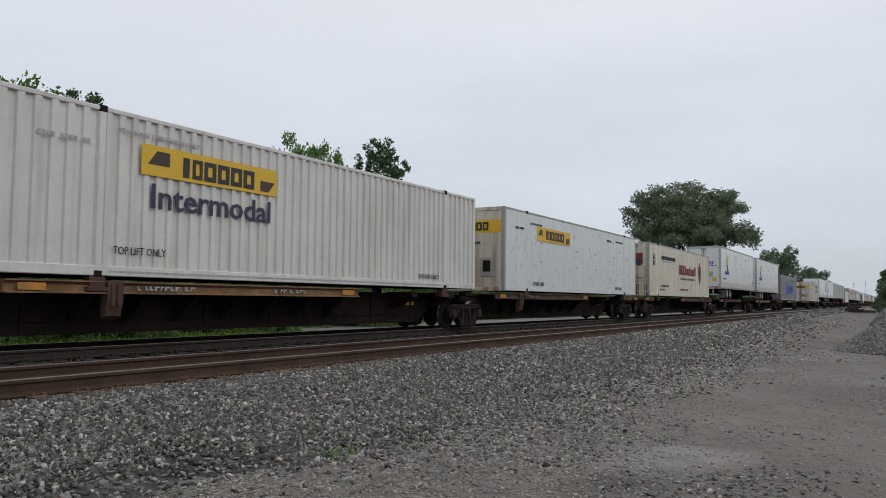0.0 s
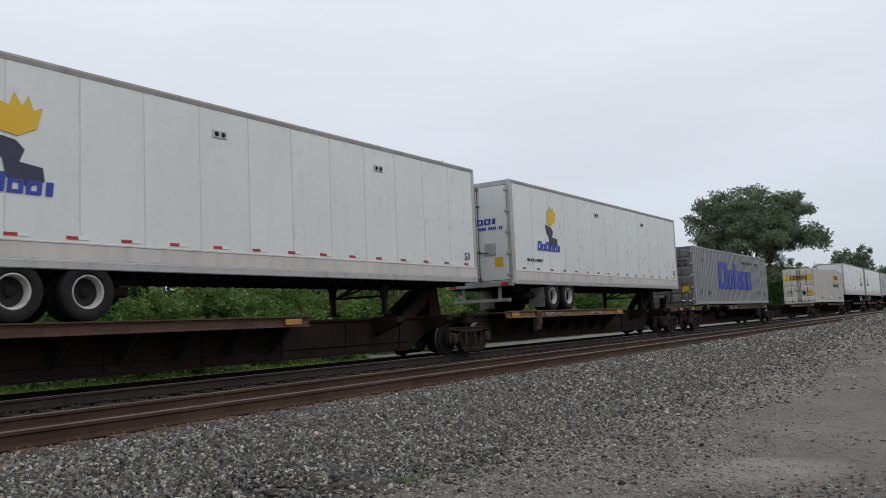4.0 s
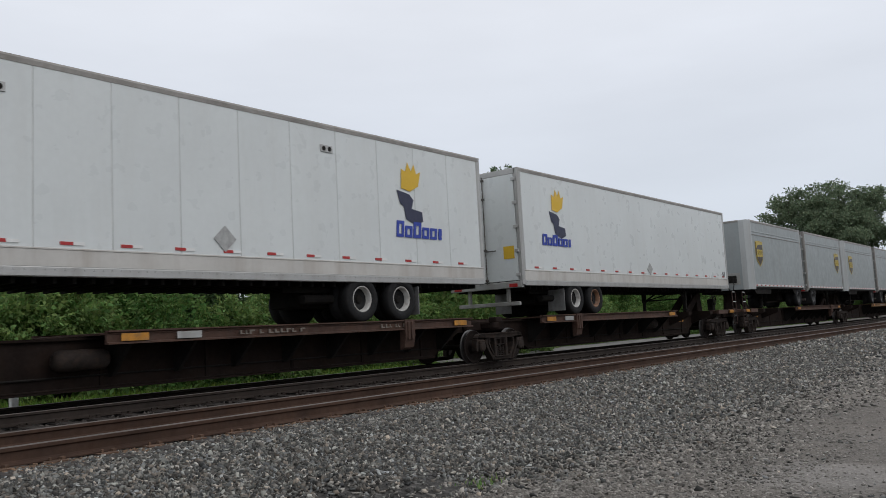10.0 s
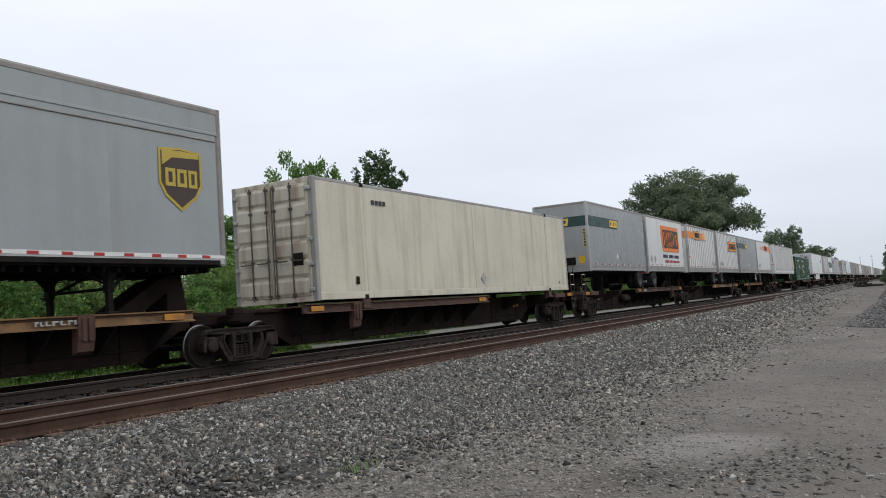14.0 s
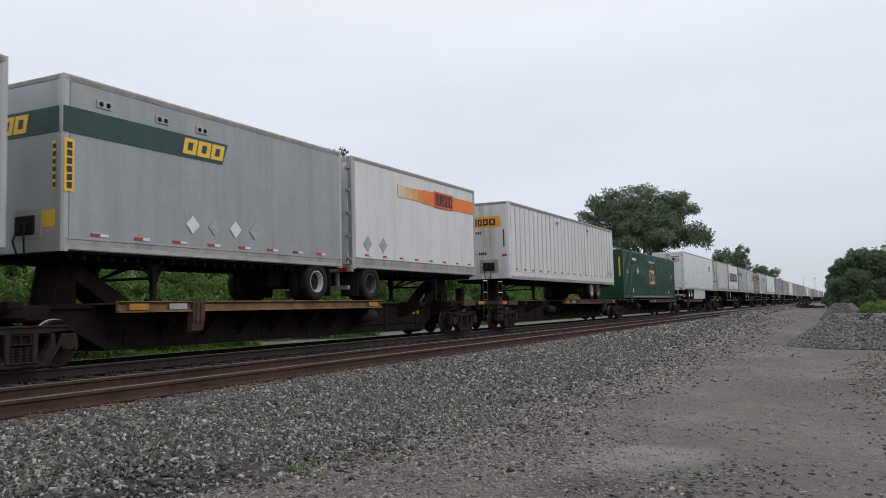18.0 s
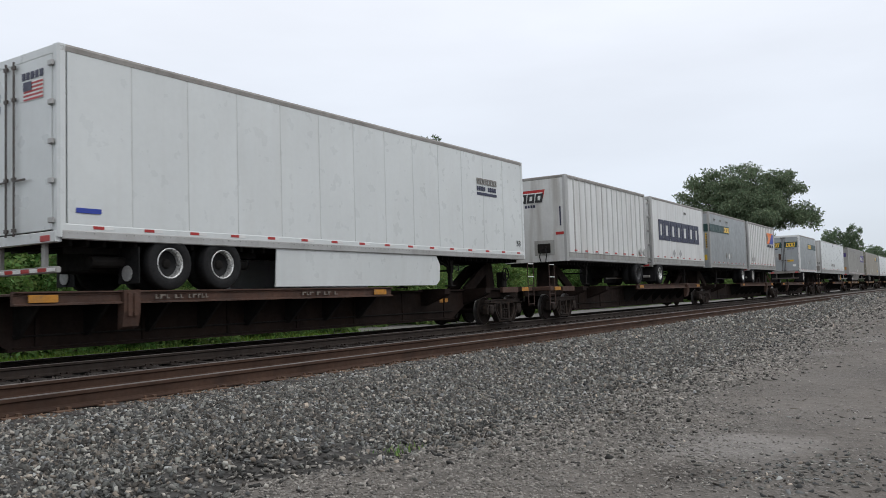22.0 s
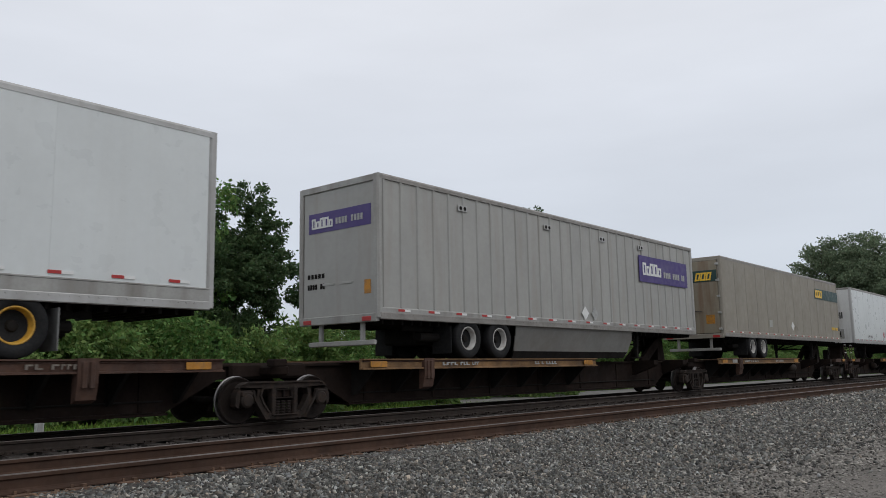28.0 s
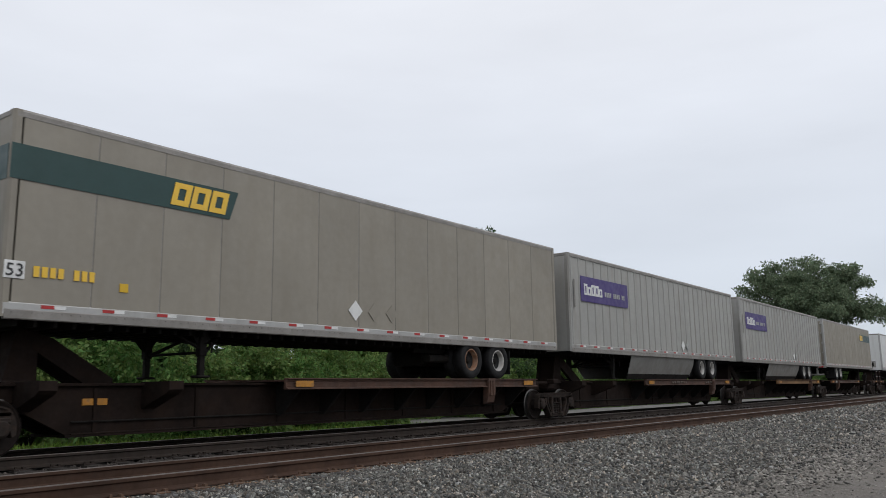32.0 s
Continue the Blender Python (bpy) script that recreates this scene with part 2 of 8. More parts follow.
GRIME, RUSTY = (0.10, 0.085, 0.07), (0.16, 0.065, 0.03)
MAT = dict(
    white=surface("white_paint", (0.68, 0.685, 0.67), 0.42, var=0.05, scale=0.7, dirt=(0.36, 0.33, 0.29), dirt_amt=0.35, streak=True, bump=0.4, bump_scale=2.2),
    bright=surface("bright_white_panel", (0.65, 0.675, 0.665), 0.35, var=0.04, scale=0.6, dirt=(0.42, 0.40, 0.36), dirt_amt=0.14, streak=True, bump=0.45, bump_scale=1.8),
    offwhite=surface("off_white_steel", (0.62, 0.605, 0.565), 0.5, var=0.07, scale=0.8, dirt=(0.30, 0.25, 0.2), dirt_amt=0.4, streak=True, bump=0.05),
    cream=surface("cream_paint", (0.60, 0.565, 0.455), 0.5, var=0.07, scale=0.8, dirt=(0.28, 0.2, 0.13), dirt_amt=0.45, streak=True),
    grey=surface("grey_paint", (0.255, 0.262, 0.272), 0.5, var=0.07, scale=0.7, dirt=(0.16, 0.14, 0.12), dirt_amt=0.35, streak=True),
    silver=surface("silver_grey_panel", (0.325, 0.345, 0.352), 0.42, metal=0.25, var=0.07, scale=0.7, dirt=(0.22, 0.2, 0.18), dirt_amt=0.35, streak=True, bump=0.45, bump_scale=1.8),
    shieldgrey=surface("pale_grey_panel", (0.30, 0.325, 0.325), 0.45, var=0.05, scale=0.7, dirt=(0.25, 0.24, 0.22), dirt_amt=0.35, streak=True, bump=0.45, bump_scale=1.8),
    beige=surface("road_dirty_beige", (0.275, 0.25, 0.205), 0.6, var=0.09, scale=0.5, dirt=(0.205, 0.18, 0.14), dirt_amt=0.3, streak=True, bump=0.5, bump_scale=1.8),
    ribgrey=surface("dusty_grey_white", (0.345, 0.34, 0.318), 0.5, var=0.07, scale=0.6, dirt=(0.27, 0.24, 0.2), dirt_amt=0.5, streak=True),
    green=surface("green_container_paint", (0.0066, 0.058, 0.0225), 0.42, var=0.12, scale=0.7, dirt=(0.05, 0.08, 0.05), dirt_amt=0.3, streak=True),
    alu=surface("mill_aluminium", (0.42, 0.415, 0.40), 0.42, metal=0.35, var=0.06, scale=1.2, dirt=(0.2, 0.18, 0.15), dirt_amt=0.45, streak=True),
    dulledge=surface("dull_grey_rail", (0.25, 0.235, 0.215), 0.55, metal=0.2, var=0.15, scale=2, dirt=(0.15, 0.13, 0.11), dirt_amt=0.5),
    # weathered steel, taken near black: shade below the decks is in the colour
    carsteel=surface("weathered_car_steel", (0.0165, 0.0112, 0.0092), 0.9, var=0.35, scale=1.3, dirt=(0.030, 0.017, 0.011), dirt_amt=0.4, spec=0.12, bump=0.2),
    deckrust=surface("rusty_deck_edge", (0.068, 0.034, 0.022), 0.85, var=0.35, scale=1.5, dirt=(0.05, 0.034, 0.028), dirt_amt=0.6, bump=0.3),
    strut=surface("red_brown_strut", (0.045, 0.022, 0.016), 0.75, var=0.3, scale=3, dirt=GRIME, dirt_amt=0.5),
    # the gloom under the trailers is painted into this base tone
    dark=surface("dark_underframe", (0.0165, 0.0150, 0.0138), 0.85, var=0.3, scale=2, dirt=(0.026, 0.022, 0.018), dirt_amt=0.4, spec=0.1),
    truck=surface("cast_bogie_steel", (0.026, 0.020, 0.017), 0.85, var=0.35, scale=4, dirt=(0.055, 0.033, 0.022), dirt_amt=0.6, spec=0.2, bump=0.3),
    wheelsteel=surface("worn_wheel_steel", (0.016, 0.0112, 0.0092), 0.8, var=0.25, scale=4, spec=0.2),
    bright_steel=surface("polished_tread", (0.26, 0.25, 0.245), 0.4, metal=1.0, var=0.1, scale=5),
    tyre=surface("tyre_rubber", (0.013, 0.013, 0.0135), 0.8, var=0.25, scale=6, dirt=(0.032, 0.028, 0.024), dirt_amt=0.3, spec=0.25, bump=0.2, bump_scale=40),
    rimwhite=surface("white_steel_rim", (0.45, 0.44, 0.415), 0.5, var=0.12, scale=5, dirt=(0.2, 0.13, 0.08), dirt_amt=0.5),
    rimalu=surface("polished_alloy_rim", (0.62, 0.62, 0.60), 0.3, metal=0.7, var=0.12, scale=5, dirt=GRIME, dirt_amt=0.4),
    rimyellow=surface("yellow_steel_rim", (0.55, 0.30, 0.035), 0.55, var=0.2, scale=5, dirt=(0.16, 0.08, 0.03), dirt_amt=0.6),
    rimrust=surface("rusty_steel_rim", (0.22, 0.11, 0.06), 0.7, var=0.25, scale=5, dirt=(0.3, 0.26, 0.2), dirt_amt=0.5),
    signyellow=surface("yellow_sign", (0.66, 0.41, 0.02), 0.45, var=0.05, scale=1),
    signorange=surface("orange_sign", (0.80, 0.185, 0.012), 0.45, var=0.05, scale=1),
    amber=surface("amber_sign", (0.78, 0.33, 0.018), 0.45, var=0.05, scale=1),
    redorange=surface("red_orange_sign", (0.60, 0.085, 0.012), 0.45, var=0.05, scale=1),
    fade_a=surface("orange_band", (0.74, 0.235, 0.03), 0.5, var=0.06, scale=1),
    fade_b=surface("faded_orange_band", (0.74, 0.33, 0.10), 0.5, var=0.08, scale=1),
    fade_c=surface("pale_orange_band", (0.72, 0.45, 0.24), 0.5, var=0.08, scale=1),
    fade_d=surface("bleached_orange_band", (0.70, 0.55, 0.40), 0.5, var=0.08, scale=1),
    black=surface("black_lettering", (0.02, 0.02, 0.022), 0.5, var=0.1, scale=3),
    blue=surface("blue_lettering", (0.018, 0.045, 0.33), 0.45, var=0.06, scale=2),
    navy=surface("navy_lettering", (0.022, 0.025, 0.06), 0.45, var=0.08, scale=2),
    purple=surface("purple_sign", (0.058, 0.035, 0.17), 0.5, var=0.07, scale=1, dirt=(0.12, 0.1, 0.18), dirt_amt=0.3),
    teal=surface("dark_green_band", (0.012, 0.048, 0.044), 0.45, var=0.1, scale=1),
    greenletter=surface("green_lettering", (0.012, 0.085, 0.045), 0.45, var=0.06, scale=2),
    brown=surface("brown_shield", (0.042, 0.022, 0.012), 0.4, var=0.06, scale=2),
    gold=surface("gold_lettering", (0.80, 0.50, 0.05), 0.4, var=0.05, scale=2),
    shieldgold=surface("dull_gold", (0.46, 0.34, 0.045), 0.42, var=0.12, scale=2),
    crimson=surface("crimson_lettering", (0.20, 0.022, 0.02), 0.5, var=0.08, scale=2),
    red=surface("red_reflector", (0.40, 0.022, 0.02), 0.4, var=0.1, scale=4),
    palewhite=surface("white_marking", (0.72, 0.72, 0.70), 0.5, var=0.08, scale=4),
    reflector=surface("yellow_reflector", (0.44, 0.19, 0.018), 0.5, var=0.25, scale=4, dirt=GRIME, dirt_amt=0.6),
    palegrey=surface("faded_placard", (0.36, 0.36, 0.35), 0.6, var=0.2, scale=12),
    oilrail=surface("oily_dark_rail", (0.029, 0.021, 0.0165), 0.8, var=0.25, scale=1.5, spec=0.3),
    seam=surface("grey_seam_strip", (0.56, 0.57, 0.555), 0.5, var=0.12, scale=3),
    redstrut=surface("red_strut", (0.12, 0.04, 0.028), 0.75, var=0.3, scale=3, dirt=GRIME, dirt_amt=0.5),
    rail=surface("rusted_rail", (0.062, 0.036, 0.025), 0.85, var=0.25, scale=1.2, dirt=(0.034, 0.022, 0.017), dirt_amt=0.6, bump=0.1, spec=0.2),
    railtop=surface("worn_railhead", (0.155, 0.134, 0.122), 0.5, metal=0.7, var=0.2, scale=1.2),
    plate=surface("rusty_tie_plate", (0.105, 0.060, 0.037), 0.9, var=0.3, scale=6),
    tie=surface("creosoted_timber", (0.034, 0.027, 0.023), 0.9, var=0.3, scale=2, dirt=(0.07, 0.06, 0.052), dirt_amt=0.4, bump=0.5, bump_scale=30),
    stone=surface("crushed_stone", (0.136, 0.129, 0.118), 0.8, var=0.12, scale=14, island=True),
    roadstone=surface("pale_loose_stone", (0.150, 0.140, 0.124), 0.85, var=0.15, scale=14, spread=1.5),
    pilestone=surface("blue_grey_stone", (0.170, 0.168, 0.162), 0.9, var=0.2, scale=14, spread=0.95),
    pebble=surface("road_pebble", (0.205, 0.19, 0.17), 0.9, var=0.3, scale=9, bump=0.3, bump_scale=60, spread=0.5),
    oilstone=surface("oily_dark_stone", (0.050, 0.042, 0.037), 0.9, var=0.2, scale=5, spread=0.6),
    oilbed=surface("oily_track_bed", (0.052, 0.043, 0.037), 0.95, var=0.35, scale=2, dirt=(0.07, 0.058, 0.048), dirt_amt=0.4, bump=0.8, bump_scale=22),
    ruststone=surface("rust_stained_stone", (0.145, 0.092, 0.058), 0.95, var=0.3, scale=5, spread=0.6),
    silvercap=surface("bright_silver_corner", (0.42, 0.43, 0.425), 0.4, metal=0.15, var=0.04, scale=0.8, dirt=(0.3, 0.28, 0.25), dirt_amt=0.35, streak=True),
    deckochre=surface("ochre_worn_deck_edge", (0.185, 0.105, 0.045), 0.85, var=0.35, scale=1.5, dirt=(0.06, 0.036, 0.024), dirt_amt=0.7, bump=0.3),
    rustcream=surface("rust_streaked_cream", (0.56, 0.52, 0.42), 0.55, var=0.07, scale=0.8, dirt=(0.20, 0.095, 0.045), dirt_amt=0.95, streak=True),
    rustwhite=surface("rust_streaked_white", (0.58, 0.565, 0.53), 0.5, var=0.06, scale=0.8, dirt=(0.24, 0.13, 0.07), dirt_amt=0.7, streak=True),
    dirtyrail=surface("grimy_aluminium_rail", (0.33, 0.325, 0.305), 0.5, metal=0.15, var=0.12, scale=1.5, dirt=(0.13, 0.105, 0.08), dirt_amt=0.6, streak=True),
    stencil=surface("faded_stencil", (0.17, 0.145, 0.12), 0.8, var=0.3, scale=14),
    stained=surface("stained_white_wall", (0.58, 0.58, 0.56), 0.5, var=0.08, scale=0.9, dirt=(0.24, 0.205, 0.17), dirt_amt=0.75, streak=True),
    doorgrey=surface("rust_streaked_grey", (0.155, 0.155, 0.155), 0.55, var=0.1, scale=0.9, dirt=(0.13, 0.075, 0.045), dirt_amt=0.8, streak=True),
    rustbeige=surface("rust_streaked_beige", (0.25, 0.215, 0.155), 0.6, var=0.1, scale=0.7, dirt=(0.15, 0.068, 0.032), dirt_amt=0.9, streak=True),
    warmwhite=surface("warm_off_white_steel", (0.53, 0.51, 0.475), 0.5, var=0.07, scale=0.8, dirt=(0.28, 0.22, 0.17), dirt_amt=0.4, streak=True),
    rimdark=surface("dark_steel_rim", (0.055, 0.055, 0.056), 0.5, var=0.15, scale=5, dirt=(0.2, 0.19, 0.17), dirt_amt=0.35),
    lockrod=surface("dull_lock_rod", (0.085, 0.075, 0.068), 0.6, metal=0.2, var=0.2, scale=5, dirt=(0.09, 0.05, 0.03), dirt_amt=0.5),
    ribpost=surface("grimy_white_post", (0.55, 0.55, 0.535), 0.5, var=0.08, scale=1.5, dirt=(0.25, 0.22, 0.19), dirt_amt=0.6, streak=True),
    # dusty, and darker than ribgrey to include the leaning skirt's shade
    skirtgrey=surface("dusty_skirt_panel", (0.255, 0.25, 0.235), 0.55, var=0.1, scale=0.8, dirt=(0.17, 0.15, 0.125), dirt_amt=0.5),
    paleflap=surface("pale_rubber_flap", (0.19, 0.19, 0.185), 0.7, var=0.2, scale=4, dirt=GRIME, dirt_amt=0.5),
    palegravel=surface("pale_fine_gravel", (0.20, 0.193, 0.182), 0.95, var=0.25, scale=1.5, bump=0.8, bump_scale=25),
    bark=surface("bark", (0.085, 0.068, 0.052), 0.95, var=0.3, scale=5, bump=0.6, bump_scale=20),
    leaf_light=leaves("light_leaf", (0.172, 0.268, 0.082)),
    leaf_mid=leaves("mid_leaf", (0.132, 0.235, 0.066)),
    leaf_dark=leaves("dark_leaf", (0.076, 0.124, 0.052)),
    # these two greens are paler and greyer, with distance haze put into the colour
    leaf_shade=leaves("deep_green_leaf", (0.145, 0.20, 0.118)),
    leaf_tree=leaves("tree_leaf", (0.165, 0.215, 0.13)),
    grass=leaves("weed_blade", (0.165, 0.275, 0.05), 0.5),
    drygrass=leaves("dry_grass_blade", (0.13, 0.14, 0.065), 0.5),
    deadweed=leaves("dead_weed", (0.105, 0.066, 0.05), 0.5),
    postwhite=surface("white_plastic_post", (0.75, 0.75, 0.73), 0.5, var=0.05, scale=6),
    postorange=surface("orange_plastic_sleeve", (0.72, 0.12, 0.03), 0.5, var=0.06, scale=6),
    mast=surface("galvanised_mast", (0.35, 0.36, 0.37), 0.5, var=0.1, scale=1),
    timberpole=surface("weathered_pole", (0.11, 0.09, 0.075), 0.9, var=0.2, scale=2),
)


def ground_surface(name, ballast):
    """Dirt road with gravel pressed into it, pale dusty patches and damp darker ones; ballast: bare crushed stone,
    darkened to stand for shade in the gaps.
    """
    m = bpy.data.materials.new(name)
    m.use_nodes = True
    nt = m.node_tree
    n, l = nt.nodes, nt.links
    b = n["Principled BSDF"]
    b.inputs["Roughness"].default_value, b.inputs["Specular IOR Level"].default_value = 0.92, 0.25
    co = n.new("ShaderNodeTexCoord")

    def noi(s, d=6, r=0.6):
        t = n.new("ShaderNodeTexNoise")
        t.inputs["Scale"].default_value, t.inputs["Detail"].default_value, t.inputs["Roughness"].default_value = s, d, r
        l.new(co.outputs["Object"], t.inputs["Vector"])
        return t.outputs["Fac"]

    def ramp(src, stops):
        r = n.new("ShaderNodeValToRGB")
        while len(r.color_ramp.elements) < len(stops):
            r.color_ramp.elements.new(0.5)
        for e, (p, c) in zip(r.color_ramp.elements, stops):
            e.position, e.color = p, (*c, 1)
        l.new(src, r.inputs[0])
        return r.outputs[0]

    def mix(fac, a, c, kind="MIX"):
        x = n.new("ShaderNodeMix")
        x.data_type, x.blend_type = "RGBA", kind
        for sock, val in ((x.inputs[0], fac), (x.inputs[6], a), (x.inputs[7], c)):
            if hasattr(val, "links"):
                l.new(val, sock)
            else:
                sock.default_value = val
        return x.outputs[2]

    vor = n.new("ShaderNodeTexVoronoi")
    vor.inputs["Scale"].default_value = 17 if ballast else 44
    l.new(co.outputs["Object"], vor.inputs["Vector"])
    cell = n.new("ShaderNodeSeparateColor")
    l.new(vor.outputs["Color"], cell.inputs[0])
    stones = ramp(cell.outputs[0], [(0.0, (0.055, 0.051, 0.046)), (0.5, (0.108, 0.102, 0.094)), (0.85, (0.165, 0.156, 0.144)), (1.0, (0.33, 0.315, 0.295))])
    if ballast:
        # halved: the shade between the loose stones is put into the bed's colour
        stones = mix(1.0, stones, (0.5, 0.5, 0.5, 1), "MULTIPLY")
        colour = mix(0.25, stones, ramp(noi(1.2), [(0.3, (0.035, 0.034, 0.033)), (0.7, (0.07, 0.068, 0.066))]))
    else:
        dirt = ramp(noi(0.35), [(0.3, (0.122, 0.109, 0.096)), (0.5, (0.164, 0.148, 0.131)), (0.7, (0.206, 0.187, 0.167))])
        dirt = mix(0.55, dirt, ramp(noi(6.0, 8, 0.7), [(0.3, (0.5, 0.5, 0.5)), (0.7, (1.4, 1.38, 1.35))]), "MULTIPLY")
        # pale dusty spots where the gravel has worn off, damp and earthy darker ones
        for px, py, rad, much, tone in ((-2.18, 8.45, 0.80, 0.9, (0.285, 0.266, 0.245, 1)), (-2.17, 6.95, 0.42, 0.8, (0.062, 0.053, 0.045, 1)), (-4.3, 7.0, 1.1, 0.45, (0.115, 0.10, 0.084, 1)), (-1.2, 7.4, 0.8, 0.5, (0.095, 0.084, 0.073, 1)), (-3.1, 20.3, 0.8, 0.7, (0.25, 0.235, 0.216, 1)), (-0.2, 18.5, 0.8, 0.7, (0.22, 0.205, 0.185, 1)), (0.6, 17.0, 1.0, 0.8, (0.10, 0.08, 0.064, 1)), (1.2, 21.0, 1.0, 0.8, (0.11, 0.082, 0.064, 1)), (-1.9, 24.5, 1.3, 0.5, (0.235, 0.22, 0.20, 1))):
            d = n.new("ShaderNodeVectorMath")
            d.operation = "DISTANCE"
            d.inputs[1].default_value = (px, py, -0.68)
            l.new(co.outputs["Object"], d.inputs[0])
            w = n.new("ShaderNodeMath")
            w.operation = "MULTIPLY_ADD"
            w.inputs[1].default_value = 1.4
            l.new(noi(2.2, 4), w.inputs[0])
            l.new(d.outputs["Value"], w.inputs[2])
            f = n.new("ShaderNodeMapRange")
            f.inputs["From Min"].default_value, f.inputs["From Max"].default_value = rad + 0.35, rad + 0.9
            f.inputs["To Min"].default_value, f.inputs["To Max"].default_value = much, 0.0
            l.new(w.outputs[0], f.inputs["Value"])
            dirt = mix(f.outputs[0], dirt, tone)
        amount = ramp(noi(0.8, 5), [(0.40, (0.12, 0.12, 0.12)), (0.66, (0.5, 0.5, 0.5))])
        colour = mix(amount, dirt, stones)
    l.new(colour, b.inputs["Base Color"])
    bp = n.new("ShaderNodeBump")
    bp.inputs["Strength"].default_value, bp.inputs["Distance"].default_value = (0.9, 0.03) if ballast else (0.6, 0.015)
    l.new(vor.outputs["Distance"], bp.inputs["Height"])
    l.new(bp.outputs[0], b.inputs["Normal"])
    return m


MAT["dirt"] = ground_surface("gravelly_dirt", False)
MAT["ballast"] = ground_surface("ballast_bed", True)

# ---- mesh tools ----


class Shape:
    """Collects solid pieces for one mesh."""

    def __init__(self):
        self.v, self.f = [], []

    def add(self, verts, faces):
        o = len(self.v)
        self.v += verts
        self.f += [tuple(i + o for i in q) for q in faces]
        return self

    def box(self, x0, x1, y0, y1, z0, z1, c=0.0):
        if c <= 0:
            return self.add([(x, y, z) for x in (x0, x1) for y in (y0, y1) for z in (z0, z1)],
                            [(0, 1, 3, 2), (4, 6, 7, 5), (0, 4, 5, 1), (2, 3, 7, 6), (0, 2, 6, 4), (1, 5, 7, 3)])
        c = min(c, (x1 - x0) / 2.01, (y1 - y0) / 2.01, (z1 - z0) / 2.01)
        ring = lambda a0, a1, b0, b1, k: [(a0 + k, b0), (a1 - k, b0), (a1, b0 + k), (a1, b1 - k), (a1 - k, b1), (a0 + k, b1), (a0, b1 - k), (a0, b0 + k)]
        vs = []
        for z, k, d in ((z0, c, c), (z0 + c, c, 0), (z1 - c, c, 0), (z1, c, c)):
            vs += [(x, y, z) for x, y in ring(x0 + d, x1 - d, y0 + d, y1 - d, k)]
        fs = [tuple(range(7, -1, -1)), tuple(range(24, 32))]
        for r in range(3):
            for i in range(8):
                j = (i + 1) % 8
                fs.append((r * 8 + i, r * 8 + j, r * 8 + 8 + j, r * 8 + 8 + i))
        return self.add(vs, fs)

    def prism(self, pts, lo, hi, axis="y"):
        """Profile of (a, b) pairs drawn along an axis: y -> (x, z), x -> (y, z), z -> (x, y)."""
        k = len(pts)
        put = {"y": lambda a, b, t: (a, t, b), "x": lambda a, b, t: (t, a, b), "z": lambda a, b, t: (a, b, t)}[axis]
        vs = [put(a, b, lo) for a, b in pts] + [put(a, b, hi) for a, b in pts]
        return self.add(vs, [tuple(range(k)), tuple(range(2 * k - 1, k - 1, -1))] + [(i, i + k, (i + 1) % k + k, (i + 1) % k) for i in range(k)])

    def tube(self, rings, n=20, axis="x", at=(0, 0, 0), caps=True):
        """Turned solid: rings of (position along the axis, radius)."""
        vs, fs = [], []
        for t, r in rings:
            for i in range(n):
                a = 2 * math.pi * i / n
                p = {"x": (t, r * math.cos(a), r * math.sin(a)), "y": (r * math.cos(a), t, r * math.sin(a)), "z": (r * math.cos(a), r * math.sin(a), t)}[axis]
                vs.append((p[0] + at[0], p[1] + at[1], p[2] + at[2]))
        m = len(rings)
        for k in range(m - 1):
            for i in range(n):
                j = (i + 1) % n
                fs.append((k * n + i, k * n + j, k * n + n + j, k * n + n + i))
        if caps:
            fs += [tuple(range(n - 1, -1, -1)), tuple(range((m - 1) * n, m * n))]
        return self.add(vs, fs)

    def rod(self, a, b, r=0.02, n=8):
        """Round bar from a to b."""
        a, b = Vector(a), Vector(b)
        q = (b - a).to_track_quat("Z", "Y")
        vs = []
        for p in (a, b):
            for i in range(n):
                w = q @ Vector((r * math.cos(2 * math.pi * i / n), r * math.sin(2 * math.pi * i / n), 0))
                vs.append(tuple(p + w))
        return self.add(vs, [tuple(range(n - 1, -1, -1)), tuple(range(n, 2 * n))] + [(i, (i + 1) % n, n + (i + 1) % n, n + i) for i in range(n)])

    def beam(self, a, b, w=0.08, h=0.08):
        return self.rod(a, b, max(w, h) * 0.6, 4)

    def mesh(self, name, mat):
        me = bpy.data.meshes.new(name)
        me.from_pydata(self.v, [], self.f)
        bm = bmesh.new()
        bm.from_mesh(me)
        bmesh.ops.recalc_face_normals(bm, faces=bm.faces)
        bm.to_mesh(me)
        bm.free()
        me.materials.append(MAT[mat])
        return me


def smooth(me):
    for p in me.polygons:
        p.use_smooth = True
    return me


SHARED = {}


def shared(key, make):
    if key not in SHARED:
        SHARED[key] = make()
    return SHARED[key]


def part(name, me, parent, label="", at=(0, 0, 0)):
    ob = new(name, me)
    ob.parent = parent
    ob.location = at
    if label:
        ob["label"] = label
    return ob


def fast_mesh(name, verts, faces, mat):
    """A large mesh from arrays of points and of triangles or quads."""
    me = bpy.data.meshes.new(name)
    k = faces.shape[1]
    me.vertices.add(len(verts))
    me.vertices.foreach_set("co", np.asarray(verts, np.float32).ravel())
    me.loops.add(faces.size)
    me.loops.foreach_set("vertex_index", faces.astype(np.int32).ravel())
    me.polygons.add(len(faces))
    me.polygons.foreach_set("loop_start", np.arange(0, faces.size, k, dtype=np.int32))
    me.update(calc_edges=True)
    me.validate()
    me.materials.append(MAT[mat])
    return me


